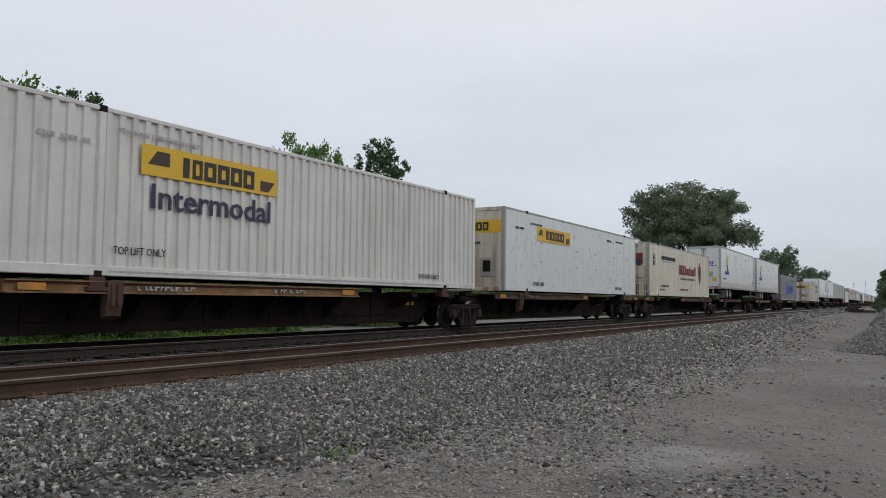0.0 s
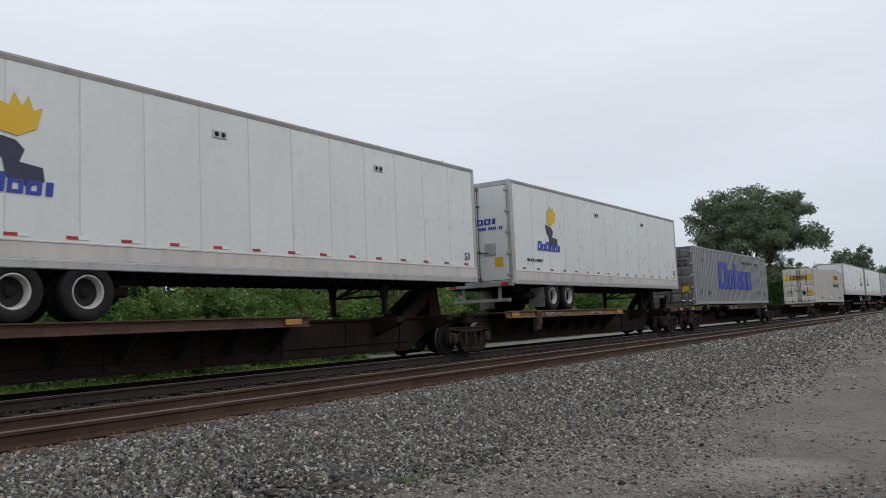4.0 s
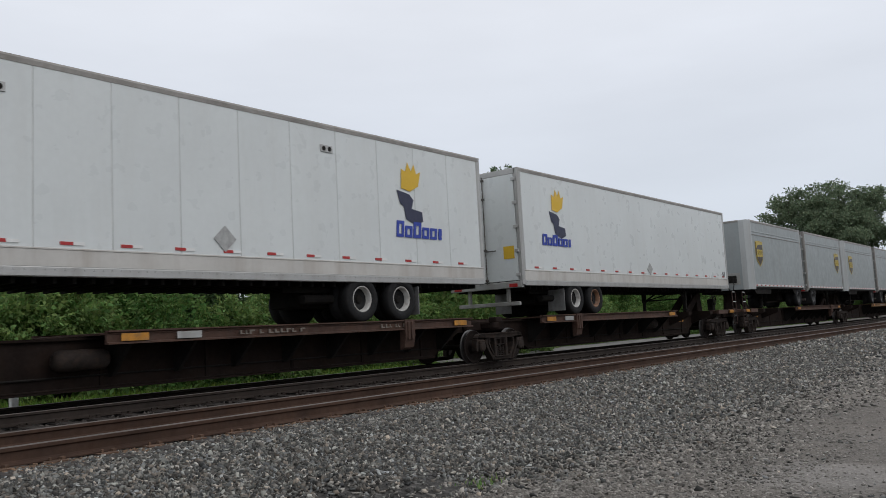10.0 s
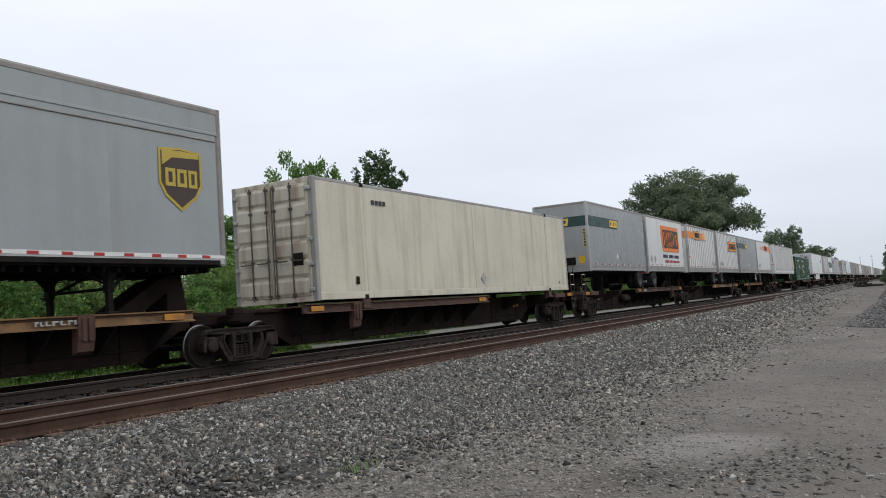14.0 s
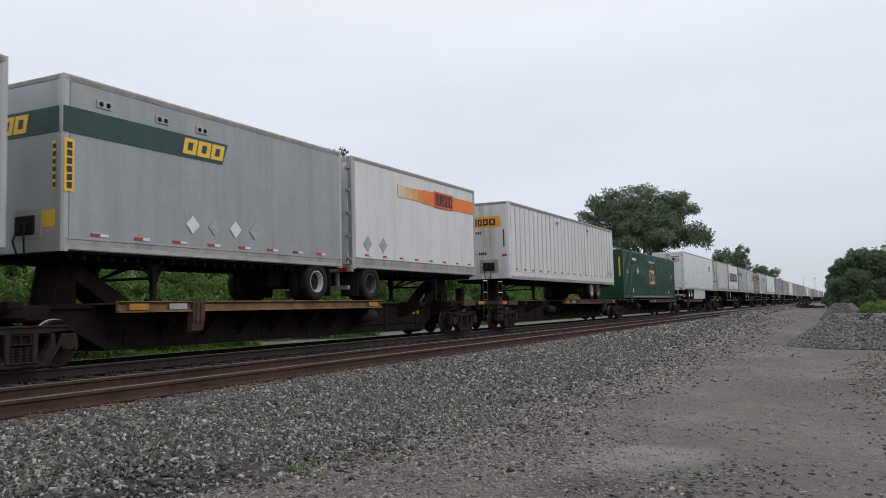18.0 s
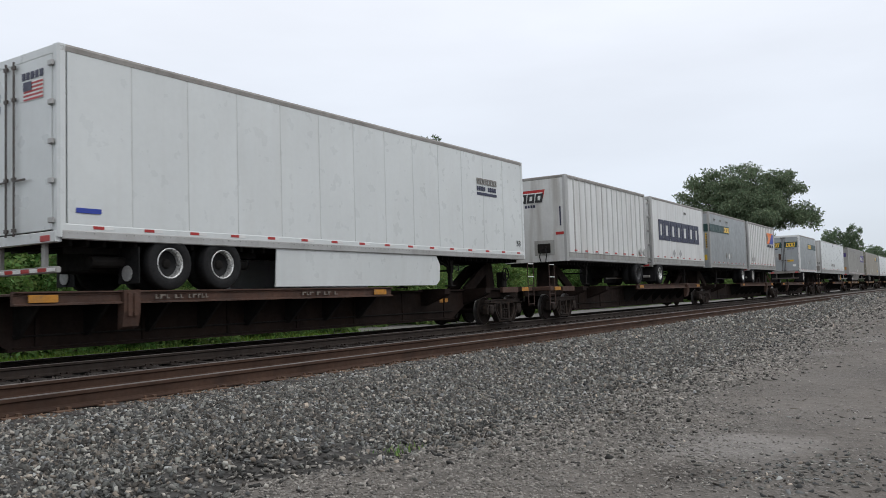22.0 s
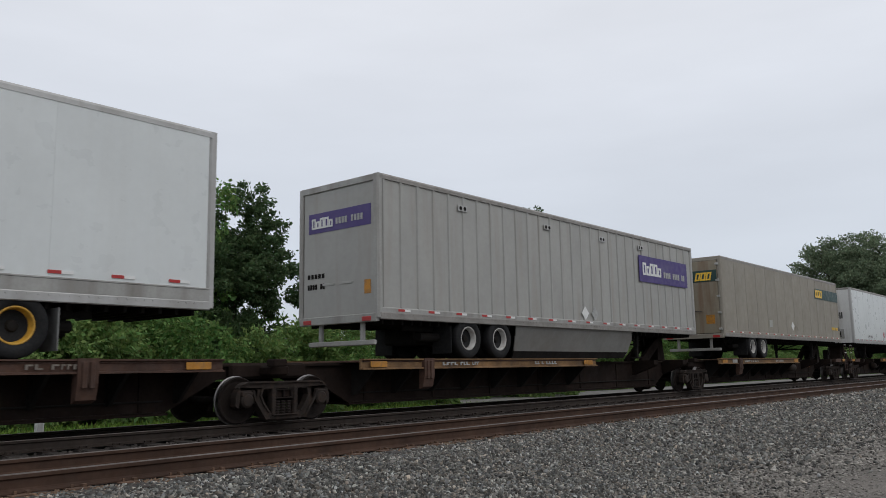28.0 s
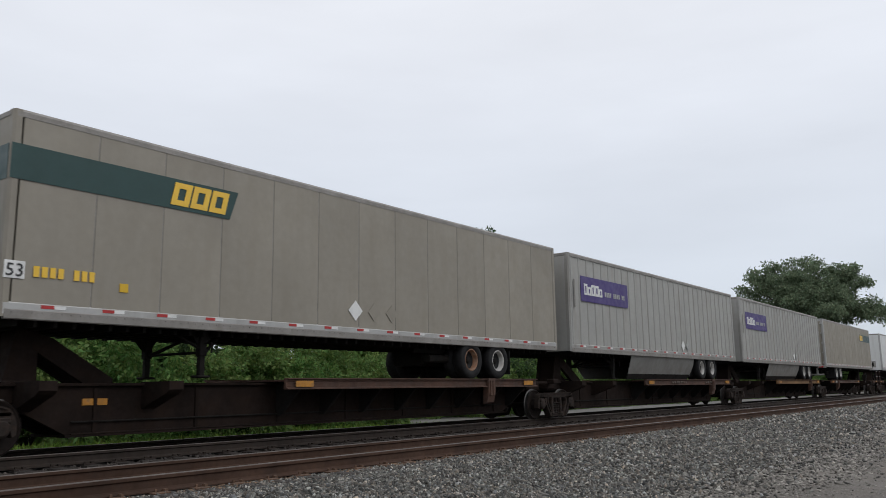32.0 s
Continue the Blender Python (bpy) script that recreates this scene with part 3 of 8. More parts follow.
def lerp_smooth(t):
    t = np.clip(t, 0, 1)
    return t * t * (3 - 2 * t)

# ---- ground ----


def ground_height(x, y):
    """Dirt road beside the track; it climbs to the level of the ballast further on."""
    x, y = np.asarray(x, float), np.asarray(y, float)
    z = -0.70 + 0.58 * lerp_smooth((y - 6) / 75)
    z = z + 0.05 * np.sin(x * 1.1 + y * 0.35) * np.exp(-((y - 10) / 40) ** 2) * 0.5
    z = z - 0.25 * lerp_smooth((x - 3.5) / 5)
    return np.where(x < -17.4, -0.5 - 0.1 * lerp_smooth((-17.4 - x) / 20), z)


GRID = {}


def surface_height(x, y):
    """Height of the uneven ground sheet itself."""
    xs, ys, Z = GRID["x"], GRID["y"], GRID["z"]
    i, j = np.clip(np.searchsorted(xs, x) - 1, 0, len(xs) - 2), np.clip(np.searchsorted(ys, y) - 1, 0, len(ys) - 2)
    u, v = (x - xs[i]) / (xs[i + 1] - xs[i]), (y - ys[j]) / (ys[j + 1] - ys[j])
    return (Z[i, j] * (1 - u) + Z[i + 1, j] * u) * (1 - v) + (Z[i, j + 1] * (1 - u) + Z[i + 1, j + 1] * u) * v


def build_ground():
    xs = np.unique(np.concatenate([[-1500, -700, -300, -140, -80, -50, -35], np.linspace(-26, -18, 9), np.linspace(-17, 8, 51), [10, 13, 18, 25, 40, 80, 160, 400, 900, 1500]]))
    ys = np.unique(np.concatenate([[-1500, -600, -200, -60, -25, -10], np.linspace(-4, 40, 89), np.linspace(42, 120, 40), [135, 160, 200, 260, 340, 450, 600, 900, 1500, 3000]]))
    X, Y = np.meshgrid(xs, ys, indexing="ij")
    Z = ground_height(X, Y)
    near = (np.abs(X) < 12) & (Y > 0) & (Y < 60)
    rough = np.array([[noise.noise(Vector((a * 0.9, b * 0.9, 0))) for b in ys] for a in xs])
    Z = Z + rough * 0.03 * near
    GRID.update(x=xs, y=ys, z=Z)
    V = np.stack([X, Y, Z], -1).reshape(-1, 3)
    ny = len(ys)
    i, j = np.meshgrid(np.arange(len(xs) - 1), np.arange(ny - 1), indexing="ij")
    a = (i * ny + j).ravel()
    ob = new("ground", smooth(fast_mesh("ground", V, np.stack([a, a + ny, a + ny + 1, a + 1], -1), "dirt")))
    tagged(ob, "grey-brown dirt and gravel service road beside the tracks", "ground", kind="structure")


build_ground()


def build_ballast():
    prof = [(-4.7, -0.78), (-5.3, -0.66), (-6.4, -0.43), (-7.2, -0.235), (-8.1, -0.232), (-9.0, -0.225), (-10.6, -0.235), (-11.1, -0.26), (-11.6, -0.235), (-13.3, -0.225), (-15.1, -0.235), (-16.0, -0.35), (-17.3, -0.55), (-18.0, -0.62)]
    ys = np.unique(np.concatenate([np.linspace(-40, 0, 15), np.linspace(0, 60, 121), np.linspace(62, 160, 40), [200, 300, 450, 700, 1100, 1600, 2400]]))
    V, k = [], len(prof)
    for y in ys:
        for c, (x, z) in enumerate(prof):
            w = 0.035 * noise.noise(Vector((x * 1.7, y * 1.3, 4))) if c not in (0, k - 1) else 0
            V.append((x + w * 2, y, z + w * (1 if x > -7.1 else 0.3)))
    i, j = np.meshgrid(np.arange(len(ys) - 1), np.arange(k - 1), indexing="ij")
    a = (i * k + j).ravel()
    ob = new("ballast_bed", smooth(fast_mesh("ballast_bed", np.array(V), np.stack([a, a + 1, a + k + 1, a + k], -1), "ballast")))
    ob.data.materials.append(MAT["oilbed"])
    for f in ob.data.polygons:
        f.material_index = int(-15.2 < f.center.x < -8.0)
    tagged(ob, "bed of grey crushed stone under two tracks", "ballast", kind="structure")


build_ballast()

# ---- the train ----
PLACED = []                 # every moving thing with its place along the train


def moving(name, s, label, category, group=""):
    ob = new(name)
    ob.location = (TRACK_FAR, s, 0)
    tagged(ob, label, category, group)
    PLACED.append((ob, s))
    return ob


def wheelset_mesh(key, mat):
    s = Shape()
    if key == "body":
        for d in (-1, 1):
            x = 0.765 * d
            s.tube([(x - 0.06 * d, 0.10), (x - 0.055 * d, 0.36), (x - 0.07 * d, 0.39), (x - 0.07 * d, 0.42), (x + 0.045 * d, 0.417), (x + 0.06 * d, 0.40), (x + 0.02 * d, 0.34), (x + 0.0 * d, 0.18), (x + 0.09 * d, 0.13), (x + 0.12 * d, 0.10)], 28)
        s.tube([(-1.02, 0.07), (1.02, 0.07)], 12)
        for d in (-1, 1):      # end caps with their three bolts show that the wheel turns
            s.tube([(d * 1.02, 0.075), (d * 1.05, 0.06)], 12)
            for k in range(3):
                a = k * 2.094
                s.box(d * 1.05 - 0.012, d * 1.05 + 0.012, 0.035 * math.cos(a) - 0.012, 0.035 * math.cos(a) + 0.012, 0.035 * math.sin(a) - 0.012, 0.035 * math.sin(a) + 0.012)
    else:
        for d in (1,):
            x = 0.765 * d
            s.tube([(x - 0.074 * d, 0.415), (x - 0.072 * d, 0.44), (x - 0.045 * d, 0.442), (x - 0.04 * d, 0.426), (x + 0.047 * d, 0.423)], 36, caps=False)
    return s.mesh("wheelset", mat)


def side_frame_mesh():
    """One cast side frame: top chord, ears over the bearings, columns and V-shaped arms with an open window on each side."""
    s = Shape()
    x0, x1 = 0.92, 1.07
    s.prism([(-0.98, 0.60), (-1.03, 0.645), (-0.97, 0.705), (-0.84, 0.74), (-0.30, 0.745), (0.30, 0.745), (0.84, 0.74), (0.97, 0.705), (1.03, 0.645), (0.98, 0.60), (0.30, 0.625), (-0.30, 0.625)], x0, x1, "x")
    s.prism([(-0.95, 0.71), (-0.83, 0.755), (0.83, 0.755), (0.95, 0.71), (0.93, 0.69), (0.82, 0.725), (-0.82, 0.725), (-0.93, 0.69)], x0 - 0.03, x1 + 0.035, "x")
    for d in (-1, 1):
        # pedestal jaws that hold the bearing
        s.prism([(0.98 * d, 0.66), (1.05 * d, 0.60), (1.09 * d, 0.48), (1.09 * d, 0.33), (1.03 * d, 0.29), (1.005 * d, 0.40), (0.99 * d, 0.54), (0.74 * d, 0.54), (0.72 * d, 0.40), (0.69 * d, 0.34), (0.64 * d, 0.42), (0.62 * d, 0.64)], x0, x1, "x")
        s.box(x1 - 0.03, x1 + 0.045, min(d * 0.735, d * 0.985), max(d * 0.735, d * 0.985), 0.50, 0.58, 0.015)
        # arm down to the spring seat, with its raised outer flange
        s.prism([(0.52 * d, 0.64), (0.78 * d, 0.64), (0.70 * d, 0.42), (0.45 * d, 0.07), (0.27 * d, 0.07), (0.27 * d, 0.17), (0.37 * d, 0.20), (0.50 * d, 0.36), (0.56 * d, 0.50)], x0, x1, "x")
        s.prism([(0.76 * d, 0.60), (0.71 * d, 0.42), (0.46 * d, 0.07), (0.43 * d, 0.07), (0.67 * d, 0.43), (0.72 * d, 0.60)], x1 - 0.02, x1 + 0.05, "x")
        s.prism([(0.55 * d, 0.62), (0.58 * d, 0.50), (0.51 * d, 0.35), (0.38 * d, 0.19), (0.36 * d, 0.21), (0.48 * d, 0.37), (0.54 * d, 0.50), (0.51 * d, 0.62)], x1 - 0.02, x1 + 0.03, "x")
        s.box(x0, x1 + 0.01, min(d * 0.205, d * 0.30), max(d * 0.205, d * 0.30), 0.12, 0.66, 0.015)
        s.tube([(x1 - 0.05, 0.135), (x1 + 0.03, 0.135), (x1 + 0.06, 0.10), (x1 + 0.065, 0.03)], 16, "x", (0, d * 0.86, 0.425))
    s.box(x0, x1 + 0.01, -0.34, 0.34, 0.05, 0.14, 0.02)
    s.box(x0 - 0.02, x1 + 0.05, -0.30, 0.30, 0.13, 0.155, 0.008)
    return s.mesh("side_frame", "truck")


def spring_mesh():
    """Coil springs and the bolster's open end above them."""
    s = Shape()
    for y in (-0.135, 0.0, 0.135):
        for k in range(5):
            s.tube([(0.155 + k * 0.05, 0.058), (0.178 + k * 0.05, 0.066), (0.20 + k * 0.05, 0.058)], 10, "z", (0.99, y, 0))
    for z in (0.43, 0.585):
        s.box(0.88, 1.06, -0.205, 0.205, z, z + 0.03, 0.008)
    for y in (-0.205, -0.02, 0.165):
        s.box(0.88, 1.055, y, y + 0.04, 0.43, 0.60, 0.008)
    return s.mesh("spring_pack", "wheelsteel")


def bogie(parent, y):
    """Two-axle bogie under a spine car."""
    bol = Shape().box(-1.0, 1.0, -0.2, 0.2, 0.44, 0.62, 0.03)
    bol.box(-0.35, 0.35, -0.25, 0.25, 0.55, 0.82, 0.03)
    b = part("bogie", shared("bolster", lambda: bol.mesh("bolster", "carsteel")), parent, "heavy cast steel two-axle bogie", (0, y, 0))
    sf = shared("side_frame", side_frame_mesh)
    part("side_frame", sf, b)
    part("side_frame", sf, b).rotation_euler = (0, 0, math.pi)
    sp = shared("spring", spring_mesh)
    part("spring_pack", sp, b)
    for d in (-0.86, 0.86):
        w = part("wheelset", shared("wheelset", lambda: wheelset_mesh("body", "wheelsteel")), b, "dark steel wheels on an axle", (0, d, 0.422))
        w["axle"] = 1 if d > 0 else 0
    for d in (-0.86, 0.86):
        part("wheel_tread", shared("tread", lambda: wheelset_mesh("tread", "bright_steel")), b, "bright polished wheel rims", (0, d, 0.422))
    return b


def spine_car(sl, sr, deck, lc, rc, hitch=(), cans=(), empty=False):
    """One unit of an articulated spine car from bogie to bogie; deck: which half carries the tyre platform."""
    P = sr - sl
    car = moving("spine_car", sl, "weathered brown-black articulated railway spine car unit" + (" running empty" if empty else ""), "railway car", "spine cars of the train")
    car["unit"] = 1
    # centre sill with a fish belly
    y0, y1 = -0.5 - (1.3 if lc else 0), P + 0.5 + (1.3 if rc else 0) - (0 if rc else 0.7)
    s = Shape()
    for x in (-0.50, 0.40):
        s.prism([(y0, 0.80), (1.1, 0.80), (2.15, 0.25), (P - 2.15, 0.25), (P - 1.1, 0.80), (y1, 0.80), (y1, 1.06), (y0, 1.06)], x, x + 0.10, "x")
    s.box(-0.55, 0.55, 2.1, P - 2.1, 0.22, 0.26)
    s.box(-0.58, 0.58, y0, y1, 1.03, 1.08, 0.01)
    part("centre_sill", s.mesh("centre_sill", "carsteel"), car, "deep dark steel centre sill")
    a, b = (1.8, 11.2) if deck == "L" else (P - 11.0, P - 1.5)
    # tyre platform
    part("platform", Shape().box(-1.26, 1.26, a + 0.01, b - 0.01, 1.09, 1.13, 0.008).mesh("platform", "deckrust"), car, "rusty tyre platform")
    edge = "deckochre" if sl in (80.9, 208.9, 266.7, 440.7, 459.3, 532.0) or int(sl) % 5 == 0 else "deckrust"
    for d in (-1, 1):
        x = 1.22 * d
        part("edge_beam", Shape().prism([(x - 0.03, 0.94), (x + 0.09 * d, 0.94), (x + 0.09 * d, 0.965), (x + 0.03 * d, 0.98), (x + 0.03 * d, 1.12), (x + 0.09 * d, 1.135), (x + 0.09 * d, 1.16), (x - 0.03 * d, 1.16)][:: 1], a, b).mesh("edge_beam", edge), car, "rust-brown channel-section edge beam")
    gus = shared("gusset", lambda: Shape().prism([(0.45, 0.42), (0.62, 0.42), (1.20, 0.96), (1.20, 1.09), (0.45, 1.09)], -0.03, 0.03).mesh("gusset", "dark"))
    for k in range(8):
        part("gusset", gus, car, "", (0, a + 0.45 + k * (b - a - 0.9) / 7, 0))
    # the hanging pedestal bracket on the platform's edge
    brk = shared("bracket", lambda: Shape().prism([(1.16, 1.17), (1.34, 1.17), (1.34, 0.80), (1.28, 0.55), (1.16, 0.50)], -0.16, 0.16).box(1.33, 1.37, -0.1, -0.02, 0.72, 1.12, 0.01).box(1.33, 1.37, 0.02, 0.1, 0.72, 1.12, 0.01).mesh("pedestal_bracket", "deckrust"))
    for y in ((2.0 if deck == "L" else b - a - 2.4),):
        part("pedestal_bracket", brk, car, "rusty folding pedestal bracket", (0, a + y, 0))
    # plain cross arms on the half with no platform
    arm = shared("arm", lambda: Shape().prism([(0.45, 0.62), (1.22, 0.90), (1.30, 0.96), (1.30, 1.10), (0.45, 1.10)], -0.14, 0.14).mesh("cross_arm", "carsteel"))
    arms = (P - 3.6, P - 1.4) if deck == "L" else (1.4, 3.6)
    for y in arms:
        part("cross_arm", arm, car, "", (0, y, 0))
        part("cross_arm", arm, car, "", (0, y, 0)).rotation_euler = (0, 0, math.pi)
    for y in cans:
        for x in (-1.2, 1.2):
            part("pedestal", shared("pedestal", lambda: Shape().box(-0.10, 0.10, -0.16, 0.16, 1.02, 1.238, 0.015).box(-0.13, 0.13, -0.22, 0.22, 0.98, 1.06, 0.01).mesh("pedestal", "deckrust")), car, "rusty container pedestal", (x, y, 0))
    # reflectors and painted marks along the edge
    ref = shared("reflector", lambda: Shape().box(1.300, 1.312, -0.24, 0.24, 0.985, 1.105, 0.004).mesh("reflector", "reflector"))
    pale = shared("palemark", lambda: Shape().box(1.300, 1.310, -0.24, 0.24, 0.985, 1.105, 0.004).mesh("pale_reflector", "alu"))
    for i, y in enumerate((a + 0.45, b - 0.5) if int(sl) % 3 else (a + 0.45, a + 1.45, b - 0.5)):
        part("reflector", pale if i == 1 and int(sl) % 3 == 0 else ref, car, "", (0, y, 0))
    ref2 = shared("reflector2", lambda: Shape().box(0.502, 0.512, -0.22, 0.22, 0.72, 0.83, 0.004).mesh("reflector", "reflector"))
    for y in ((P - 2.6,) if deck == "L" else (2.6,)) if int(sl) % 2 else ():
        part("reflector", ref2, car, "", (0, y, 0))
    marks = Shape()
    rnd = random.Random(int(sl * 10))
    for start, count in ((a + 2.5, 10), (a + 6.2, 7)):
        y = start
        for _ in range(count):
            w = rnd.choice((0.06, 0.09, 0.11))
            marks.box(1.285, 1.306, y, y + w * 0.35, 1.01, 1.085)
            marks.box(1.285, 1.306, y + w * 0.35, y + w, 1.01, 1.03) if rnd.random() < 0.6 else marks.box(1.285, 1.306, y + w * 0.35, y + w, 1.06, 1.085)
            y += w + rnd.choice((0.03, 0.03, 0.12))
    if rnd.random() < 0.6:
        part("stencil", marks.mesh("stencil", "palegrey" if edge == "deckochre" else "stencil"), car, "worn white stencilled marks")["kind"] = "stuff"
    # brake reservoir and pipes slung on the open half
    yt = P - 6.0 if deck == "L" else 6.2
    if int(sl) % 3 == 0:
        part("air_tank", shared("tank", lambda: smooth(Shape().tube([(-0.45, 0.07), (-0.43, 0.13), (-0.36, 0.17), (0.36, 0.17), (0.43, 0.13), (0.45, 0.07)], 16, "y", (0.72, 0, 0.72)).mesh("air_tank", "truck"))), car, "rusty brake air tank", (0, yt, 0))
    ribs = Shape()
    for k in range(7):
        y = 2.6 + k * (P - 5.2) / 6
        ribs.box(0.498, 0.53, y - 0.03, y + 0.03, 0.27, 1.0)
    ribs.box(0.498, 0.56, 2.2, P - 2.2, 0.255, 0.285, 0.008)
    part("sill_stiffener", ribs.mesh("sill_stiffener", "carsteel"), car)["kind"] = "stuff"
    part("brake_pipe", Shape().rod((0.53, 2.2, 0.46), (0.53, P - 2.2, 0.46), 0.018, 6).mesh("brake_pipe", "dark"), car)
    # stands that hold up the trailers' noses
    for y, d in hitch:
        def pedestal(d=d):
            """Tapered box upright on the strut's side, with a hollow in each flank and the hitch plate on top."""
            m = Shape()
            for x in (-0.32, 0.25):
                m.prism([(-0.34 * d, 1.08), (0.20 * d, 1.08), (0.18 * d, 1.95), (-0.16 * d, 1.95)], x, x + 0.07, "x")
            m.prism([(-0.28 * d, 1.08), (0.14 * d, 1.08), (0.12 * d, 1.95), (-0.12 * d, 1.95)], -0.25, 0.25, "x")
            m.box(-0.55, 0.55, -0.42, 0.42, 1.95, 2.02, 0.02)
            m.box(-0.55, 0.55, -0.40, 0.40, 1.06, 1.12, 0.015)
            return m.mesh("hitch_stand", "carsteel")
        h = part("hitch_stand", shared(("stand", d), pedestal), car, "dark steel trailer hitch stand", (0, y, 0))
        bare = abs(sl + y - 402.3) < 0.1
        for x in (-0.28, 0.28):
            if bare:
                me = shared(("strut", d, True), lambda: Shape().beam((0, 0.22 * d, 1.80), (0, 2.1 * d, 1.12), 0.10).mesh("strut", "redstrut"))
            else:
                me = shared(("strut", d, False), lambda: Shape().prism([(0.10 * d, 1.62), (0.10 * d, 1.88), (0.42 * d, 1.80), (1.50 * d, 1.16), (1.50 * d, 1.08), (0.98 * d, 1.08)], -0.05, 0.05, "x").mesh("strut", "carsteel"))
            part("strut", me, h, "red diagonal strut" if bare else "broad dark diagonal strut", (x, 0, 0))
    for end, is_c in ((0.0, lc), (P, rc)):
        d = -1 if end == 0 else 1
        if is_c:
            e = end + d * 0.75
            part("end_platform", Shape().box(-1.30, 1.30, min(e, e + d * 0.72), max(e, e + d * 0.72), 0.98, 1.12, 0.02).box(-1.3, -1.2, end - 0.5, end + 0.5, 0.95, 1.12, 0.01).box(1.2, 1.3, end - 0.5, end + 0.5, 0.95, 1.12, 0.01).mesh("end_platform", "deckrust"), car, "rusty end platform")
            part("reflector", ref, car, "", (0.01, e + d * 0.2, 0))
            g0, g1 = end + d * 1.16, end + d * 1.56
            lad = Shape()
            for y in (g0, g1):
                lad.rod((1.31, y, 0.50), (1.31, y, 1.88), 0.017, 6)
            for z in (0.56, 0.88, 1.16):
                lad.rod((1.31, g0, z), (1.31, g1, z), 0.013, 6)
            lad = part("ladder", lad.mesh("ladder", "strut"), car, "brown steel end ladder")
            for z in (1.44, 1.86):
                part("handhold", Shape().rod((1.312, g0, z), (1.312, g1, z), 0.015, 6).mesh("handhold", "palewhite"), lad, "white-painted rung")
            part("coupler", Shape().box(-0.12, 0.12, min(end + d * 1.2, end + d * 2.06), max(end + d * 1.2, end + d * 2.06), 0.72, 0.98, 0.04).box(-0.2, 0.2, min(end + d * 1.75, end + d * 2.04), max(end + d * 1.75, end + d * 2.04), 0.66, 1.0, 0.05).mesh("coupler", "truck"), car, "knuckle coupler")
            brk2 = Shape().tube([(0.56, 0.19), (0.57, 0.21), (0.60, 0.21), (0.61, 0.19), (0.585, 0.175), (0.56, 0.19)], 18, "x", (0, end + d * 1.0, 1.55), caps=False).rod((0.585, end + d * 1.0, 1.36), (0.585, end + d * 1.0, 1.74), 0.014, 6).rod((0.585, end + d * 1.0 - 0.19, 1.55), (0.585, end + d * 1.0 + 0.19, 1.55), 0.014, 6).rod((0.5, end + d * 1.0, 1.1), (0.5, end + d * 1.0, 1.6), 0.03).box(0.30, 0.56, end + d * 1.0 - 0.13, end + d * 1.0 + 0.13, 1.12, 1.62, 0.03)
            if d > 0:
                part("brake_wheel", brk2.mesh("brake_wheel", "dark"), car, "hand brake wheel on its mast")
        else:
            if end == 0:
                part("joint_casting", shared("joint", lambda: Shape().box(-0.62, 0.62, -0.9, 0.9, 0.80, 1.10, 0.05).box(-0.9, 0.9, -0.25, 0.25, 0.85, 1.05, 0.04).box(0.95, 1.2, -0.35, -0.05, 1.02, 1.16, 0.02).mesh("joint_casting", "carsteel")), car, "articulation joint casting")
    bogie(car, 0)
    if rc:
        bogie(car, P)
    return car


# ---- markings ----
FACE = 1.302


def plate(name, parent, mat, y0, y1, z0, z1, x=FACE, lean=0.0, label="", end=False, t=0.008):
    """A flat sign on the side (y, z), or on the end wall facing the camera (x, z)."""
    s = Shape()
    pts = [(y0 + lean * 0, z0), (y1 - max(lean, 0), z0), (y1, z1), (y0 + max(-lean, 0), z1)] if lean else [(y0, z0), (y1, z0), (y1, z1), (y0, z1)]
    if end:
        s.prism(pts, x - t, x, "y")
    else:
        s.prism(pts, x, x + t, "x")
    return part(name, s.mesh(name, mat), parent, label)


def blocks(name, parent, mat, y0, y1, z0, z1, widths, x=FACE, slant=0.0, tall=(), label="", end=False, t=0.012, gap=0.16, low=0.72):
    """A brand name drawn as plain blocks, one for each sign; tall lists the blocks of full height."""
    unit = (y1 - y0) / (sum(widths) + gap * (len(widths) - 1))
    y = y0
    for i, w in enumerate(widths):
        H = (z1 - z0) if (not tall or i in tall) else (z1 - z0) * low
        a, b = y, y + w * unit
        span, ax = ((x - t, x) if end else (x, x + t)), "y" if end else "x"
        s = Shape()
        slab = lambda p, q, lo, hi: s.prism([(p + slant * lo, z0 + lo), (q + slant * lo, z0 + lo), (q + slant * hi, z0 + hi), (p + slant * hi, z0 + hi)], *span, ax)
        if w >= 0.75:          # an open frame
            k, g = 0.30 * (b - a), min(0.24 * H, 0.30 * (b - a))
            slab(a, a + k, 0, H)
            slab(b - k, b, 0, H)
            slab(a + k, b - k, 0, g)
            slab(a + k, b - k, H - g, H)
        else:
            slab(a + 0.15 * (b - a), b - 0.15 * (b - a), 0, H)
        part(name, s.mesh(name, mat), parent, label if i == 0 else "")
        y += (w + gap) * unit


def bars(name, parent, mat, y0, y1, z0, z1, n, x=FACE, end=False, label="", t=0.01):
    """Small writing as plain bars."""
    s = Shape()
    w = (y1 - y0) / n
    for i in range(n):
        if n > 6 and i % 5 == 4:
            continue
        a, b = y0 + i * w, y0 + i * w + w * 0.68
        if end:
            s.box(a, b, x - t, x, z0, z1)
        else:
            s.box(x, x + t, a, b, z0, z1)
    ob = part(name, s.mesh(name, mat), parent, label)
    ob["kind"] = "stuff"
    return ob


